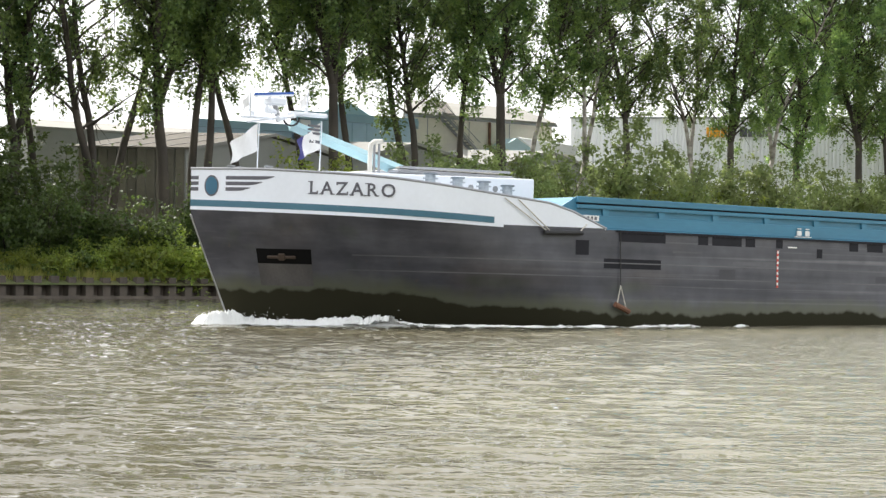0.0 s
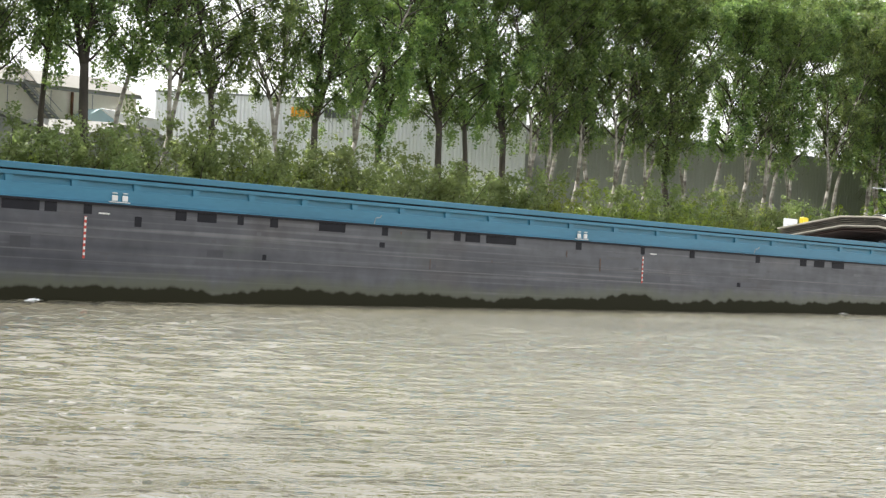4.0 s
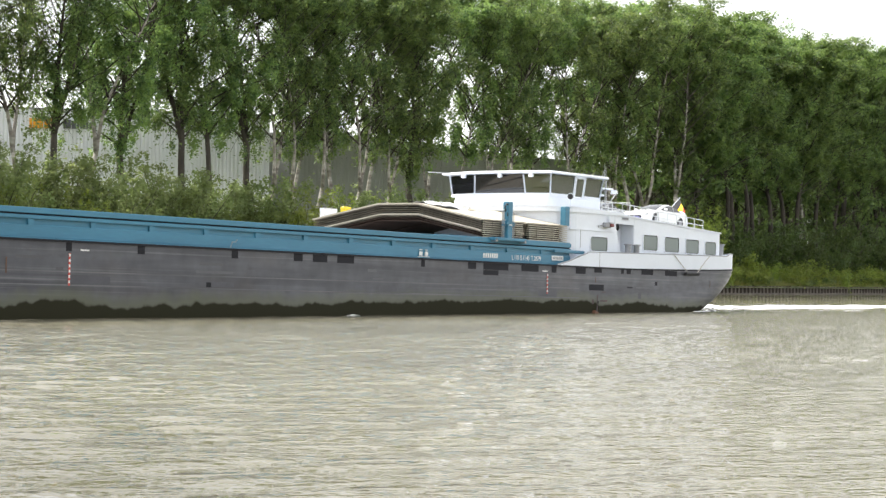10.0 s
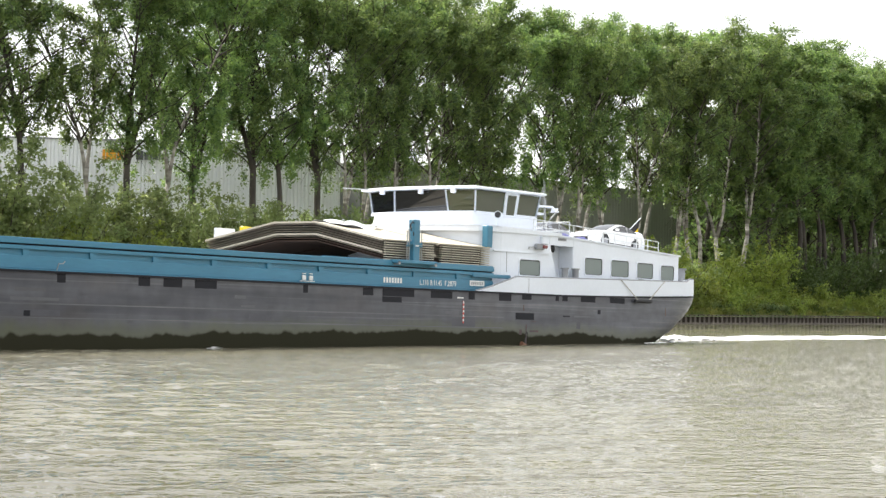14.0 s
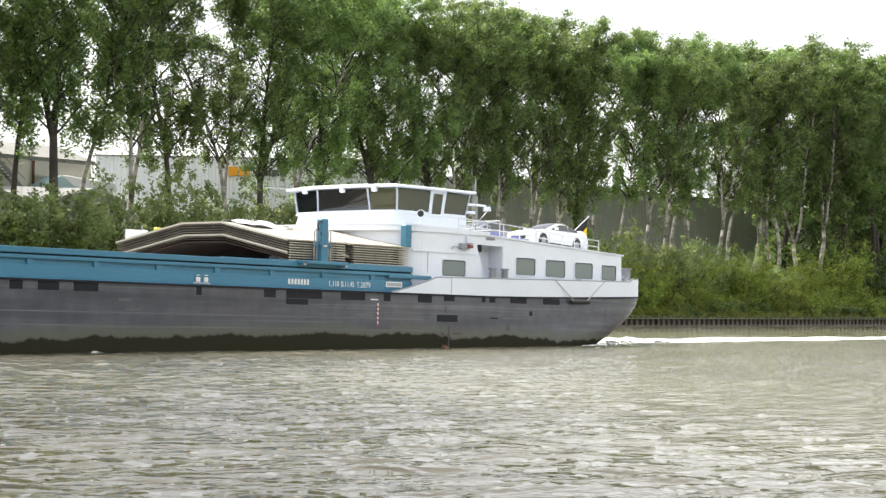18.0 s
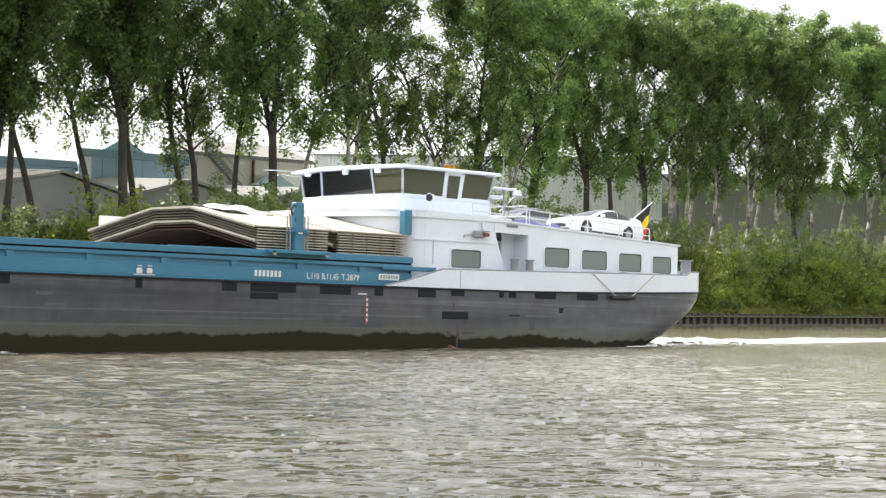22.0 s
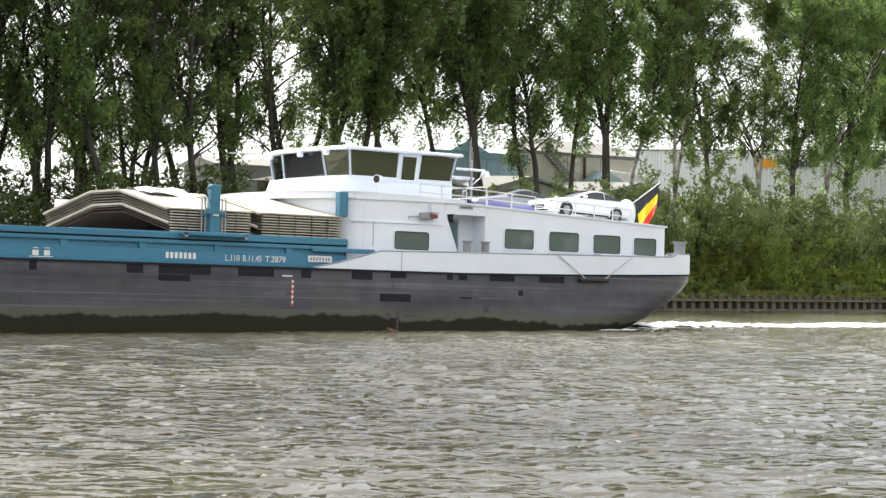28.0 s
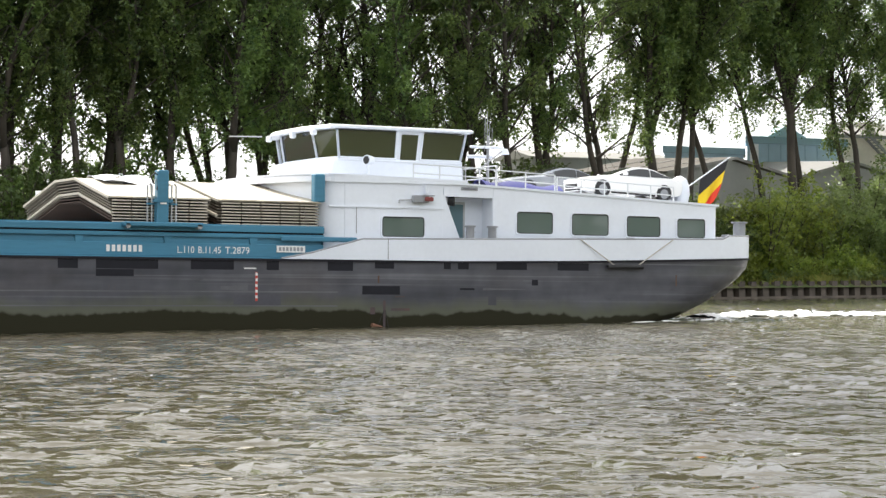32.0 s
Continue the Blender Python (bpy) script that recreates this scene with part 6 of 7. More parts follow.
def build_foredeck():
    for x, z in ((6.81, 4.62), (7.96, 4.54), (9.08, 4.46), (10.12, 4.37)):
        b = Mesh()
        b.cyl(x, 1.3, 3.3, z - 0.05, 0.18, 16)
        b.cyl(x, 1.3, z - 0.20, z - 0.16, 0.27, 16)
        bol = part("bollard", b, PALEG, barge, "pale grey mooring bollard", smooth=True)
        part("cap", Mesh().cyl(x, 1.3, z - 0.05, z, 0.25, 16), CAPG, bol, "darker grey rimmed cap")
    for x, y, z, h in ((0.9, 4.6, 4.35, 0.28), (1.6, 5.2, 4.35, 0.28), (1.7, 6.0, 4.35, 0.26), (2.6, 5.0, 4.35, 0.36)):
        b = Mesh()
        bollard(b, x, y, z, h, 0.11)
        part("bollard", b, GREYP, barge, smooth=True)
    tr = part("forecastle_trunk", Mesh().prism([(3.5, 3.9), (3.7, 4.62), (13.1, 4.80), (13.1, 2.9), (3.5, 2.9)], "y", 3.6, 8.0), WHITE, barge, "long white deck trunk forward of the hold", bevel=0.04)
    for x in (8.8, 10.2, 11.3):
        o = Mesh().tube([(x, 3.57, 4.35), (x, 3.62, 4.35)], 0.11, 16)
        part("porthole", o, GREYP, tr)
    gang = part("gangway_plank", Mesh().box(7.6, 12.0, 4.3, 4.8, 4.94, 5.0), ROPE, tr, "pale weathered gangway plank")
    for gx in (8.2, 9.6, 11.0):
        part("plank_chock", Mesh().box(gx, gx + 0.12, 4.3, 4.8, 4.89, 4.94), GREYP, gang)
    part("pipe", Mesh().tube([(7.4, 4.05, 4.96), (12.3, 4.05, 5.02)], 0.05, 6), GREYP, tr)
    part("trunk_lid", Mesh().box(7.4, 12.6, 4.2, 7.4, 4.76, 4.9, 0.03), GREYP, tr)
    vent = Mesh()
    vent.tube([(6.36, 4.4, 4.5), (6.36, 4.4, 5.55), (6.40, 4.4, 5.72), (6.52, 4.4, 5.82), (6.86, 4.4, 5.84)], 0.085, 12)
    part("gooseneck_vent", vent, material("chalky_pipe_paint", (0.62, 0.60, 0.55), 0.6, vary=0.15), barge, "white gooseneck ventilator pipe", smooth=True)
    for dx in (0.30, 0.50):
        part("vent_pipe", Mesh().tube([(6.3 + dx, 4.5, 4.5), (6.3 + dx, 4.5, 5.76)], 0.045, 8), GREYP, barge)
    # lowered mast: pale blue boom with the masthead gear resting forward
    bt = material("pale_blue_paint", (0.33, 0.52, 0.58), 0.5, vary=0.12)
    boom = part("lowered_mast", Mesh().tube([(8.0, 4.8, 4.85), (3.55, 5.2, 6.25)], [0.23, 0.19], 4), bt, barge, "pale blue lowered signal mast")
    part("crosstree", Mesh().box(1.75, 2.95, 5.4, 5.6, 6.40, 6.50, 0.03), WHITE, boom, "white crosstree")
    part("crosstree", Mesh().box(3.45, 4.95, 5.0, 5.3, 6.58, 6.72, 0.03), WHITE, boom, "white crosstree")
    part("crosstree", Mesh().tube([(3.0, 4.0, 6.45), (3.1, 7.4, 6.48)], 0.06, 8), WHITE, boom)
    part("radar_bar", Mesh().prism([(2.22, 7.20), (3.72, 7.34), (3.72, 7.42), (2.22, 7.28)], "y", 5.3, 5.45), material("radar_blue", (0.03, 0.11, 0.42), 0.4, vary=0.1), boom, "blue and white radar scanner")
    part("radar_rim", Mesh().prism([(2.25, 7.14), (3.70, 7.28), (3.70, 7.335), (2.25, 7.195)], "y", 5.28, 5.47), WHITE, boom)
    part("radar_box", Mesh().box(2.72, 3.35, 5.1, 5.7, 6.90, 7.18, 0.05), WHITE, boom)
    part("radar_post", Mesh().tube([(3.0, 5.4, 6.95), (3.2, 5.4, 6.35)], 0.09, 8), GREYP, boom)
    part("loudhailer", Mesh().tube([(2.45, 5.0, 6.72), (2.85, 5.0, 6.62)], [0.15, 0.06], 10), WHITE, boom)
    part("loudhailer", Mesh().tube([(2.75, 4.7, 6.38), (3.15, 4.7, 6.48)], [0.12, 0.05], 10), WHITE, boom)
    hoop = [(3.38 + 0.33 * math.cos(t), 4.9, 6.50 + 0.30 * math.sin(t)) for t in np.linspace(math.pi, 2 * math.pi, 9)]
    part("hoop", Mesh().tube(hoop, 0.035, 6), DARK, boom)
    for xx, yy in ((2.2, 5.5), (4.1, 5.1)):
        part("mast_lamp", Mesh().cyl(xx, yy, 6.50 if xx < 3 else 6.72, 6.66 if xx < 3 else 6.88, 0.07, 8), WHITE, boom)
    for xx, z0, z1 in ((2.0, 6.45, 7.30), (4.3, 6.70, 7.45)):
        part("signal_staff", Mesh().tube([(xx, 5.3, z0), (xx, 5.3, z1)], 0.015, 5), STEEL, boom)
    # fender on ropes, hanging board below
    fd = part("fender_bar", Mesh().tube([(10.7, -0.12, 2.72), (12.4, -0.12, 2.76)], 0.08, 8), DARK, barge, "black fender bar slung on ropes")
    part("rope", Mesh().tube([(9.0, -0.04, 3.85), (10.8, -0.1, 2.80)], 0.022, 5), ROPE, fd)
    part("rope", Mesh().tube([(9.6, -0.04, 3.82), (10.95, -0.1, 2.80)], 0.022, 5), ROPE, fd)
    part("rope", Mesh().tube([(13.0, 0.1, 3.30), (12.3, -0.1, 2.80)], 0.022, 5), ROPE, fd)
    ff = part("hanging_fender", Mesh().tube([(13.95, -0.15, 0.28), (14.6, -0.15, 0.02)], 0.10, 8), RUST, barge, "rusty timber fender hanging at the waterline")
    part("rope", Mesh().tube([(14.2, -0.05, 2.9), (14.25, -0.08, 0.95)], 0.02, 5), DARK, ff)
    part("rope", Mesh().tube([(14.25, -0.08, 0.95), (14.05, -0.14, 0.28)], 0.022, 5), ROPE, ff)
    part("rope", Mesh().tube([(14.25, -0.08, 0.95), (14.5, -0.14, 0.08)], 0.022, 5), ROPE, ff)


# ---------------------------------------------------------------- cars, flags, foam (they travel with the barge)
def car_body():
    """Lower body of a small coupe, nose towards -x, wheels on z = 0."""
    sections = []
    # x, half width low, half width shoulder, bottom, shoulder height, top height, top half width
    for x, wl, ws, zb, zs, zr, wr in ((-2.45, 0.58, 0.62, 0.36, 0.54, 0.58, 0.50), (-2.32, 0.78, 0.82, 0.22, 0.66, 0.72, 0.66), (-1.7, 0.86, 0.89, 0.20, 0.78, 0.86, 0.72), (-0.95, 0.87, 0.90, 0.20, 0.88, 0.97, 0.76),
                                      (-0.15, 0.88, 0.90, 0.20, 0.92, 0.99, 0.78), (0.6, 0.88, 0.90, 0.20, 0.93, 1.00, 0.78), (1.3, 0.88, 0.91, 0.20, 0.95, 1.02, 0.78), (1.8, 0.88, 0.90, 0.24, 0.96, 1.03, 0.74),
                                      (2.2, 0.84, 0.87, 0.30, 0.93, 0.99, 0.68), (2.42, 0.70, 0.76, 0.40, 0.82, 0.88, 0.58)):
        half_ring = [(wl, zb), (ws + 0.02, (zb + zs) / 2), (ws, zs), (wr, zr - 0.02), (wr * 0.6, zr)]
        sections.append([(x, y, z) for y, z in half_ring] + [(x, -y, z) for y, z in reversed(half_ring)])
    return Mesh().loft(sections)


def build_car(local, paint, label):
    car = thing("parked_car", label, "car", "cars parked on the barge")
    b = part("body", car_body(), paint, car, smooth=True)
    # cabin: an arched shell, the glass let into it a little proud
    arch = ((-1.12, 0.90, 0.74), (-0.70, 1.09, 0.71), (-0.25, 1.26, 0.67), (0.10, 1.36, 0.63), (0.45, 1.405, 0.61), (0.80, 1.40, 0.60), (1.15, 1.33, 0.62), (1.55, 1.20, 0.66), (1.95, 1.05, 0.70), (2.10, 0.97, 0.70))
    shell = [[(x, -0.80, 0.86), (x, -wd - 0.02, max(0.92, z - 0.14)), (x, -wd * 0.86, z - 0.03), (x, 0, z), (x, wd * 0.86, z - 0.03), (x, wd + 0.02, max(0.92, z - 0.14)), (x, 0.80, 0.86)] for x, z, wd in arch]
    part("roof", Mesh().loft(shell, True, True), paint, b, smooth=True)
    for name, i0, i1 in (("windscreen", 0, 3), ("rear_window", 6, 8)):
        rows = [[(x, f * wd * 0.80, z - 0.03 * abs(f) + 0.012) for f in (-1, -0.5, 0, 0.5, 1)] for x, z, wd in arch[i0:i1 + 1]]
        part(name, Mesh().add([q for r0 in rows for q in r0], [(r0 * 5 + c, r0 * 5 + 5 + c, r0 * 5 + 6 + c, r0 * 5 + 1 + c) for r0 in range(i1 - i0) for c in range(4)]), GLASS_K, b, "dark car window", smooth=True)
    for side in (-1, 1):
        top = [(x, z - 0.10) for x, z, wd in arch[1:9]]
        for name, k0, k1 in (("side_window", 0, 4), ("side_window", 4, 7)):
            g = Mesh()
            cols = []
            for k in range(k0, k1 + 1):
                f = 0.05 if k == 4 and k0 == 4 else 0.0
                x, z = top[k]
                zt = max(0.97, z)
                for zz in (0.95, zt):
                    yy = 0.80 + (0.66 - 0.80) * (zz - 0.86) / 0.45
                    cols.append((x + f, side * (yy + 0.022), zz))
            n = k1 - k0 + 1
            g.add(cols, [(2 * k, 2 * k + 2, 2 * k + 3, 2 * k + 1) for k in range(n - 1)])
            part(name, g, GLASS_K, b, "dark car window")
    for side in (-1, 1):
        part("headlight", Mesh().box(-2.36, -2.0, side * 0.72 - 0.09, side * 0.72 + 0.12, 0.56, 0.68, 0.02), STEEL, b)
        part("tail_light", Mesh().box(2.1, 2.36, side * 0.72 - 0.08, side * 0.72 + 0.10, 0.76, 0.88, 0.02), REDP, b)
        part("mirror", Mesh().box(-0.62, -0.44, side * 1.0 - 0.08, side * 1.0 + 0.08, 0.96, 1.08, 0.02), paint, b)
        part("side_sill", Mesh().box(-1.1, 1.0, side * 0.90 - 0.02, side * 0.90 + 0.02, 0.20, 0.27), DARK, b)
        for x in (-1.52, 1.44):
            part("wheel_arch", Mesh().tube([(x, side * 0.80, 0.36), (x, side * 0.925, 0.36)], 0.355, 20), DARK, b)
            wheel = part("wheel", Mesh().tube([(x, side * 0.70, 0.33), (x, side * 0.935, 0.33)], 0.315, 20), DARK, car, "black tyre")
            part("rim", Mesh().tube([(x, side * 0.93, 0.33), (x, side * 0.942, 0.33)], 0.20, 14), GREYP, wheel, "grey alloy rim")
    part("grille", Mesh().box(-2.47, -2.38, -0.45, 0.45, 0.34, 0.50), DARK, b)
    part("bumper_opening", Mesh().box(-2.40, -2.30, -0.62, 0.62, 0.24, 0.33), DARK, b)
    return car, local


def cloth(mesh, rows):
    """A bent sheet with thickness from a grid of points."""
    n = len(rows[0])
    f = [(i * n + j, (i + 1) * n + j, (i + 1) * n + j + 1, i * n + j + 1) for i in range(len(rows) - 1) for j in range(n - 1)]
    mesh.add([p for r in rows for p in r], f)
    mesh.add([(p[0], p[1] + 0.012, p[2]) for r in rows for p in r], [q[::-1] for q in f])


ENSIGN = []          # bands of the stern flag: object, base pose, axis of the staff
MOVING = []          # parts that swing: object, base pose, axis, degrees, seconds for one swing, phase


def build_flags():
    black = material("black_cloth", (0.03, 0.03, 0.035), 0.85, vary=0.2)
    yellow = material("yellow_cloth", (0.85, 0.60, 0.02), 0.8, vary=0.1)
    red = material("red_cloth", (0.75, 0.06, 0.03), 0.8, vary=0.1)
    white = material("white_cloth", (0.80, 0.80, 0.80), 0.85, vary=0.08)
    navy = material("navy_cloth", (0.06, 0.06, 0.22), 0.85, vary=0.15)
    # stern: hoist on a slanted staff, the three bands hanging one below another
    a, b = Vector((107.6, 5.725, 5.4)), Vector((111.35, 5.725, 7.72))
    staff = part("flag_staff", Mesh().tube([a, b], [0.035, 0.025], 8), WHITE, barge, "white slanted flagstaff")
    d = (b - a).normalized()
    p0, p1 = a + d * 2.55, b - d * 0.08
    for k, (mat, f0, f1) in enumerate(((black, 0, 0.36), (yellow, 0.36, 0.70), (red, 0.70, 1.0))):
        rows = []
        for i in range(5):
            f = f0 + (f1 - f0) * i / 4
            row = []
            for j in range(9):
                g = j / 8
                q = p0.lerp(p1, g)
                fall = Vector((-0.28 * f, 0, -2.1 * f)) + Vector((0, 0.11 * f * math.sin(g * 8 + f * 4), 0)) + Vector((-0.40 * f * g, 0, 0.50 * f * g))
                row.append((q + fall) - p0)
            rows.append(row)
        m = Mesh()
        cloth(m, rows)
        name = ("black_band", "yellow_band", "red_band")[k]
        fl = part(name, m, mat, staff, ("black", "yellow", "red")[k] + " band of the ensign", smooth=True, at=Matrix.Translation(p0))
        ENSIGN.append((fl, Matrix.Translation(p0), d.copy()))
    # bow: white house flags on short staffs
    for x, y, z0, z1, w, h, mats, ph in ((2.42, 5.5, 4.4, 6.3, -1.15, 0.95, (white, white), 0.4), (4.40, 4.6, 4.6, 6.4, -1.2, 0.9, (white, navy), 1.3),
                                          (2.0, 5.4, 6.6, 7.32, -0.32, 0.42, (white, white), 2.2), (4.3, 5.4, 6.8, 7.46, -0.34, 0.40, (white, white), 0.9)):
        st = part("flag_staff", Mesh().tube([(x, y, z0), (x + 0.05, y, z1)], 0.02, 6), WHITE, barge)
        for k, mat in enumerate(mats):
            rows = []
            for i in range(6):
                g = (k + i / 5) / 2 if mats[1] is white else 0.72 * i / 5 if k == 0 else 0.72 + 0.28 * i / 5
                rows.append([(w * g, 0.10 * min(1, h) * math.sin(g * 9 + j * 0.7) * (0.3 + g), z1 - 0.05 - z0 - 0.8 * h * g - h * j / 5 * (1 - 0.25 * g)) for j in range(6)])
            m = Mesh()
            cloth(m, rows)
            base = Matrix.Translation((x, y, z0))
            fl = part("flag_cloth", m, mat, st, "white flag cloth" if mat is white else "navy and white flag cloth", smooth=True, at=base)
            if k == 0 and mats[1] is navy:
                for q in range(3):
                    s = Mesh().box(-0.62, -0.05, -0.04, 0.06, z1 - z0 - 0.22 - q * 0.13, z1 - z0 - 0.15 - q * 0.13)
                    part("flag_stripe", s, LETTER, fl)
                part("flag_bars", Mesh().box(-0.60, -0.06, -0.04, 0.06, z1 - z0 - 0.78, z1 - z0 - 0.68), LETTER, fl)
            MOVING.append((fl, base, Vector((0, 0, 1)), 14.0, 1.4, ph))


def foam_ridge(seed, line, width, height, steps, across=7, broken=-9.0, solid=0.0):
    """A lumpy ridge of broken white water along a line of (x, y)."""
    r = random.Random(seed)
    pts = []
    for i in range(steps + 1):
        f = i / steps * (len(line) - 1)
        k = min(int(f), len(line) - 2)
        pts.append(Vector(line[k]).lerp(Vector(line[k + 1]), f - k))
    m = Mesh()
    rows = []
    for i, p in enumerate(pts):
        d = (pts[min(i + 1, steps)] - pts[max(i - 1, 0)]).normalized()
        side = Vector((-d.y, d.x))
        f = i / steps
        w, h = width(f), height(f)
        row = []
        for j in range(across):
            s = j / (across - 1) * 2 - 1
            lump = 0.55 + 0.75 * noise.noise((p.x * 1.7 + seed, s * 1.5, f * 9)) + 0.35 * r.random()
            z = h * (1 - s * s) * max(0.05, lump) - 0.06 * abs(s) ** 3
            q = p + side * (s * w * (0.75 + 0.5 * noise.noise((p.x * 0.9, s, seed))))
            row.append((q.x, q.y, z))
        rows.append(row)
    n = across
    m.add([p for row in rows for p in row], [(i * n + j, (i + 1) * n + j, (i + 1) * n + j + 1, i * n + j + 1) for i in range(steps) for j in range(n - 1)
                                                if noise.noise((pts[i].x * 0.55, pts[i].y * 0.6 + j * 0.35, seed)) + 0.6 * noise.noise((pts[i].x * 2.3, j * 0.8, seed)) > (broken if i > solid * steps else -2.2) + 0.75 * abs(j / (n - 1) * 2 - 1) ** 2])
    return m, pts


def spray(mesh, pts, count, spread, up, seed):
    r = random.Random(seed)
    for _ in range(count):
        p = r.choice(pts)
        c = Vector((p.x + r.gauss(0, spread), p.y + r.gauss(0, spread), abs(r.gauss(0, up)) + 0.02))
        s = r.uniform(0.008, 0.026)
        o = len(mesh.v)
        mesh.v += [(c.x - s, c.y, c.z), (c.x + s, c.y, c.z), (c.x, c.y - s, c.z + s), (c.x, c.y + s, c.z + s * 1.3)]
        mesh.f += [(o, o + 1, o + 2), (o + 1, o + 3, o + 2), (o, o + 2, o + 3), (o, o + 3, o + 1)]


FOAMS = []


def build_foam():
    def wl(x, out):
        return (x, MID - half(x, -0.4) - out)
    line = [(0.55, 5.9), (1.0, 5.3)] + [wl(x, 0.22 + 0.03 * x) for x in (1.9, 2.6, 3.5, 4.5, 5.5, 7, 8.5, 10, 11.5, 13)]
    m, pts = foam_ridge(3, line, lambda f: 0.50 - 0.56 * f + 0.42 * math.exp(-(f / 0.08) ** 2) if f < 0.6 else 0.148 - 0.25 * (f - 0.6), lambda f: min(1, 0.25 + f / 0.07) * (0.36 * (1 - f) ** 1.6 + 0.36 * math.exp(-(f / 0.12) ** 2)) + 0.05 + 0.10 * math.exp(-((f - 0.45) / 0.06) ** 2), 300, 11, -0.5, 0.62)
    spray(m, pts[:90], 380, 0.20, 0.17, 5)
    bow = part("bow_wave", m, FOAM, smooth=True)
    tagged(bow, "white broken water curling off the barge's stem", "foam", kind="stuff")
    FOAMS.append((bow, Matrix()))
    crest = [wl(x, o) for x, o in ((4.0, 0.50), (4.8, 0.55), (5.6, 0.66), (6.4, 0.82), (7.2, 1.0), (8.0, 1.2))]
    m, pts = foam_ridge(5, crest, lambda f: 0.12 + 0.24 * math.sin(math.pi * min(1, f * 1.1)), lambda f: 0.10 + 0.34 * math.exp(-((f - 0.28) / 0.22) ** 2), 150, 11, -0.42)
    spray(m, pts[20:70], 260, 0.14, 0.16, 6)
    curl = part("shoulder_wave", m, FOAM, smooth=True)
    tagged(curl, "broken white crest curling off the barge's shoulder", "foam", kind="stuff")
    FOAMS.append((curl, Matrix()))
    far = [(x, BEAM - (y - 0.0)) for x, y in line[2:]]
    m, pts = foam_ridge(7, far, lambda f: 0.5, lambda f: 0.3 * (1 - f) + 0.05, 60)
    bow2 = part("bow_wave", m, FOAM, smooth=True)
    tagged(bow2, "white broken water along the far bow", "foam", kind="stuff")
    FOAMS.append((bow2, Matrix()))
    line = [(109.4 + 2.5 * k, 5.2 + 0.6 * math.sin(k * 1.1)) for k in range(36)]
    m, pts = foam_ridge(9, line, lambda f: 1.7 + 1.4 * min(1, f * 4) - 1.4 * f, lambda f: (0.14 + 0.12 * max(0.0, noise.noise((f * 46, 3.3, 0))) * math.exp(-f * 3) + 0.07 * math.exp(-((f - 0.05) / 0.03) ** 2)) * (1 - f) ** 0.8 + 0.03, 900, 15, -0.80)
    spray(m, pts[:220], 700, 0.7, 0.11, 11)
    wake = part("stern_wake", m, FOAM, smooth=True)
    tagged(wake, "white churned wake behind the barge's stern", "foam", kind="stuff")
    FOAMS.append((wake, Matrix()))
    line = [(102.5, -0.12), (105.0, 0.05), (106.8, 0.75), (108.4, 2.0), (109.6, 3.2)]
    m, pts = foam_ridge(15, line, lambda f: 0.10 + 0.16 * f, lambda f: 0.04 + 0.10 * f, 70, 7, -0.45)
    quarter = part("quarter_wave", m, FOAM, smooth=True)
    tagged(quarter, "thin white curl of water along the stern quarter", "foam", kind="stuff")
    FOAMS.append((quarter, Matrix()))
    # small broken crests along the side
    m = Mesh()
    r = random.Random(21)
    for k in range(10):
        x = r.uniform(9, 21) if k < 9 else 70.0
        o = r.uniform(0.1, 0.55)
        mm, pp = foam_ridge(40 + k, [wl(x, o), wl(min(109, x + r.uniform(0.8, 2.6)), o + r.uniform(-0.1, 0.25))], lambda f: 0.10 * math.sin(f * math.pi) + 0.02, lambda f: 0.09 * math.sin(f * math.pi), 40, 7, -0.5)
        m.add(mm.v, mm.f)
    side = part("side_foam", m, FOAM, smooth=True)
    tagged(side, "small white crests along the hull side", "foam", kind="stuff")
    FOAMS.append((side, Matrix()))


CARS = []


def build_cars():
    white = material("white_car_paint", (0.80, 0.80, 0.80), 0.18, vary=0.03, spec=0.6)
    silver = material("silver_grey_car_paint", (0.30, 0.32, 0.35), 0.22, 0.4, vary=0.05)
    CARS.append(build_car(pose(104.45, 3.65, 5.56, 0, 2.6, 0), white, "white two-door coupe parked on the barge's roof deck"))
    CARS.append(build_car(pose(102.9, 6.9, 5.65, 0, 2.6, 0), silver, "grey saloon car parked on the barge's roof deck"))
    part("car_deck", Mesh().prism([(99.0, 5.66), (106.8, 5.31), (106.8, 5.46), (99.0, 5.81)], "y", 1.7, BEAM - 1.7), WHITE, barge, "raised white car deck on the roof")
    dome = Mesh()
    rings = [[(107.1 + 0.42 * math.cos(t) * rr, 3.4 + 0.5 * math.sin(t) * rr, 5.5 + zz) for t in np.linspace(0, 2 * math.pi, 15)[:-1]] for rr, zz in ((0.8, 0.0), (1.0, 0.35), (0.95, 0.7), (0.7, 1.0), (0.2, 1.13))]
    dome.loft(rings)
    part("white_cover", dome, WHITE, barge, "rounded white cover at the after edge of the roof", smooth=True)


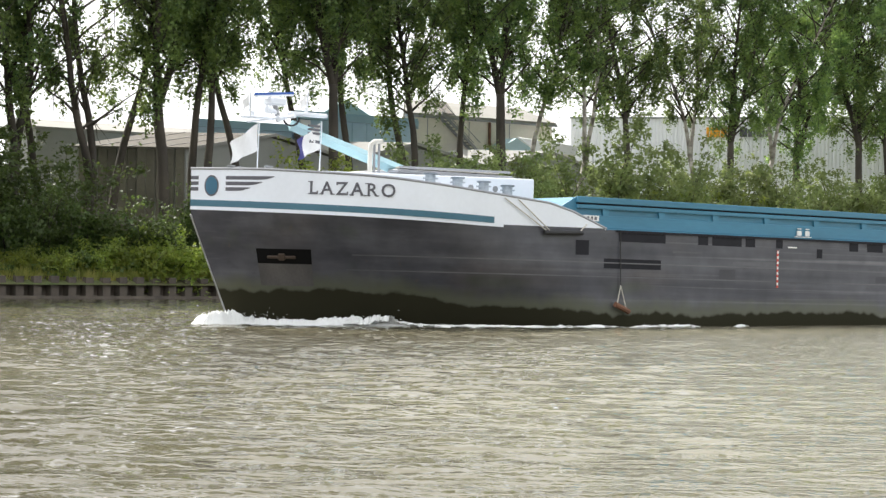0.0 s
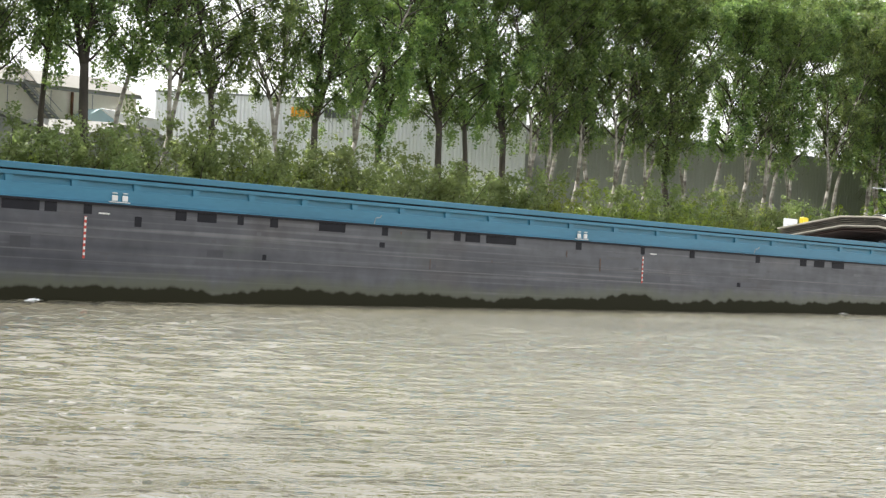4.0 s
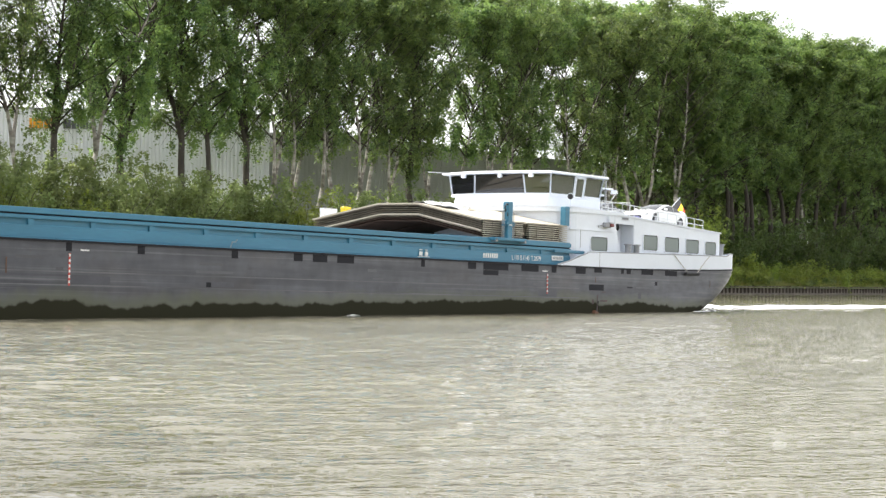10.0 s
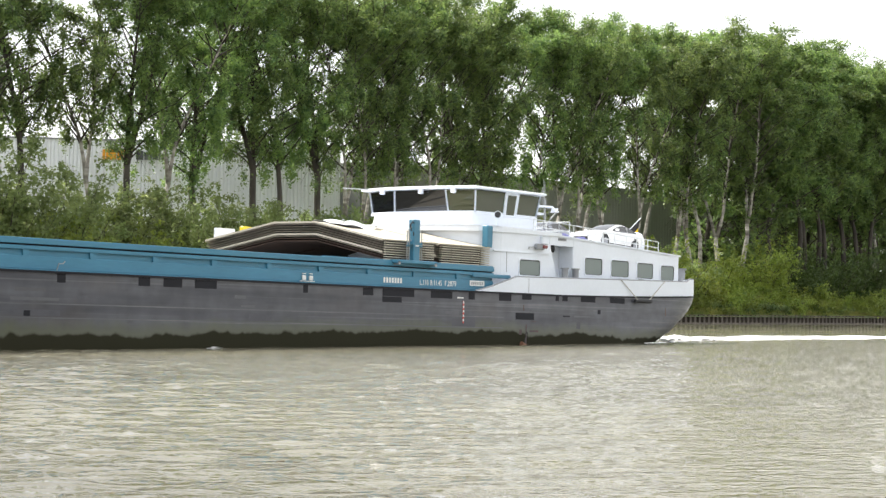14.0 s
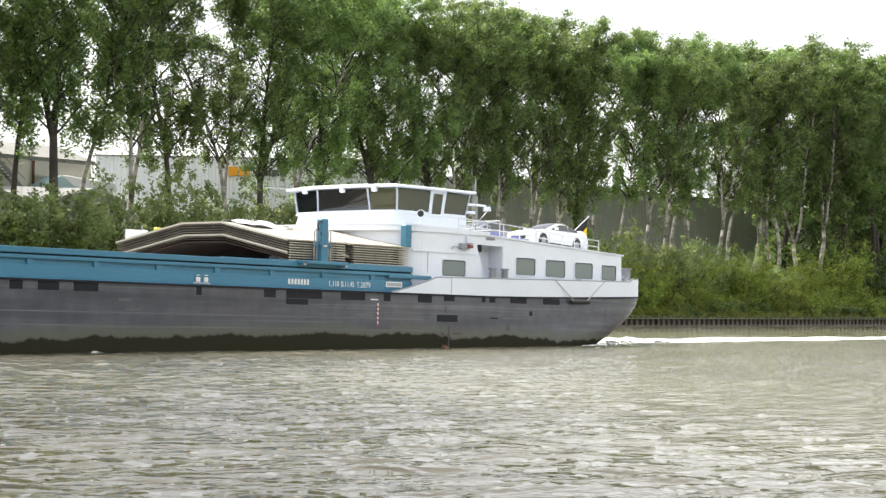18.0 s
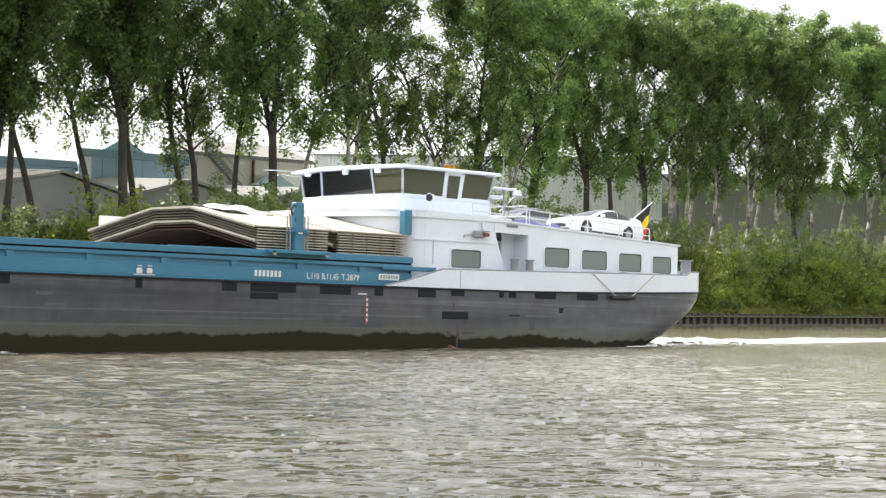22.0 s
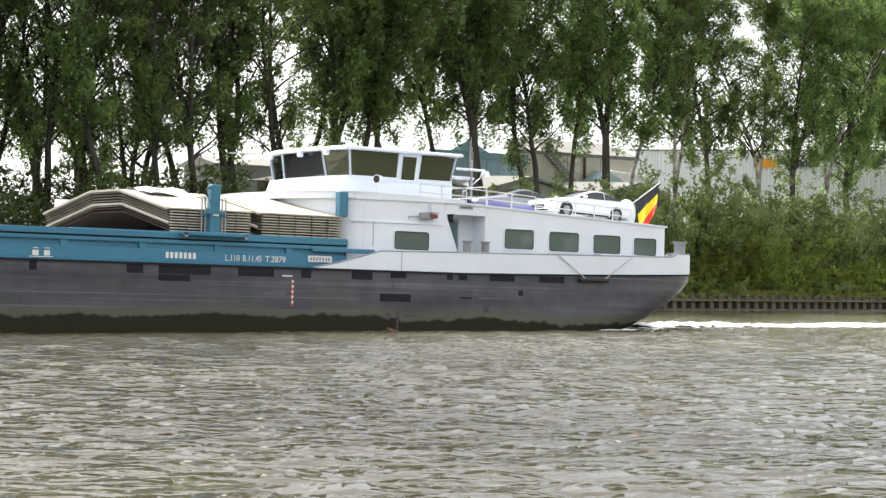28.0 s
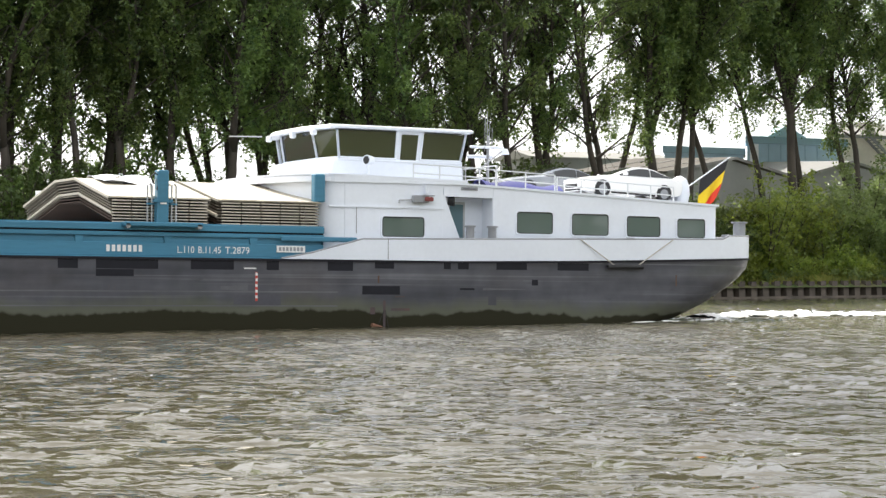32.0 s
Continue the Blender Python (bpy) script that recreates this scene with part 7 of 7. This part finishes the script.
# ---------------------------------------------------------------- what moves
SHIP_PATH= [
    (0, 45.28, 58.01),
    (1, 42.12, 58.01),
    (2, 38.86, 58.01),
    (3, 35.64, 58.01),
    (4, 32.31, 58.01),
    (4.5, 30.60, 58.01),
    (6.5, 23.74, 58.01),
    (7.5, 20.49, 58.01),
    (8.5, 17.26, 58.01),
    (9.5, 14.02, 58.01),
    (10.5, 10.73, 58.01),
    (11.5, 7.43, 58.01),
    (12.5, 4.06, 58.00),
    (13.5, 0.64, 57.89),
    (14.5, -3.08, 57.69),
    (16.5, -13.48, 57.20),
    (17, -16.30, 57.07),
    (17.5, -18.76, 56.96),
    (18, -20.70, 56.85),
    (19, -24.20, 56.69),
    (20, -27.62, 56.64),
    (21, -30.99, 56.64),
    (22, -34.40, 56.64),
    (23, -37.77, 56.65),
    (24, -41.19, 56.68),
    (25, -44.65, 56.72),
    (25.5, -46.57, 56.74),
    (27.5, -55.51, 56.82),
    (28.5, -59.29, 56.84),
    (29.5, -62.88, 56.84),
    (30.5, -66.53, 56.84),
    (31.5, -70.26, 56.84),
    (32, -72.20, 56.84),
]
TRIM = pose(0, 0, 0.72, 0, 0.75, 0)


def ship_rows(local=None):
    return [(t, Matrix.Translation((x, y, 0)) @ TRIM @ (local or Matrix())) for t, x, y in SHIP_PATH]


build_land()
water = build_water()
build_piles()
build_sheds()
build_hull()
build_side_marks()
build_coaming()
build_hatches()
build_house()
build_wheelhouse()
build_after_deck()
build_foredeck()
build_cars()
build_flags()
build_foam()
build_trees()
build_near_trees()
build_shrubs()
build_brambles()
build_grass()


def motions():
    walk(barge, ship_rows())
    for car, local in CARS:
        walk(car, ship_rows(local))
    for foam, local in FOAMS:
        walk(foam, [(t, pose(x, y, 0)) for t, x, y in SHIP_PATH])
    for cloth_ob, base, axis, deg, period, phase in MOVING:
        walk(cloth_ob, [(k * 0.4, base @ Matrix.Rotation(radians(deg * math.sin(k * 0.4 * 6.283 / period + phase) + 0.4 * deg * math.sin(k * 1.7 + phase)), 4, axis)) for k in range(81)])
    gusts = ((0, 15), (6.5, 8), (7.5, 6), (8.5, 60), (9, 68), (11, 70), (12.5, 45), (14, 2), (17, 12), (19.5, 10), (22.5, 14), (24, 12), (24.8, 74), (25.4, 74), (27, 40), (28, 48), (29, 68), (30, 54), (30.8, 16), (32, 8))
    for band, base, axis in ENSIGN:
        rows = []
        for k in range(161):
            t = k * 0.2
            lift = float(np.interp(t, [g[0] for g in gusts], [g[1] for g in gusts])) + 4 * math.sin(t * 3.3) + 2.5 * math.sin(t * 7.1)
            rows.append((t, base @ Matrix.Rotation(radians(-lift), 4, axis)))
        walk(band, rows)
    walk(water, [(0, pose(0, 0, 0)), (16, pose(5, 1, 0)), (32.0, pose(10, 2, 0))])


motions()
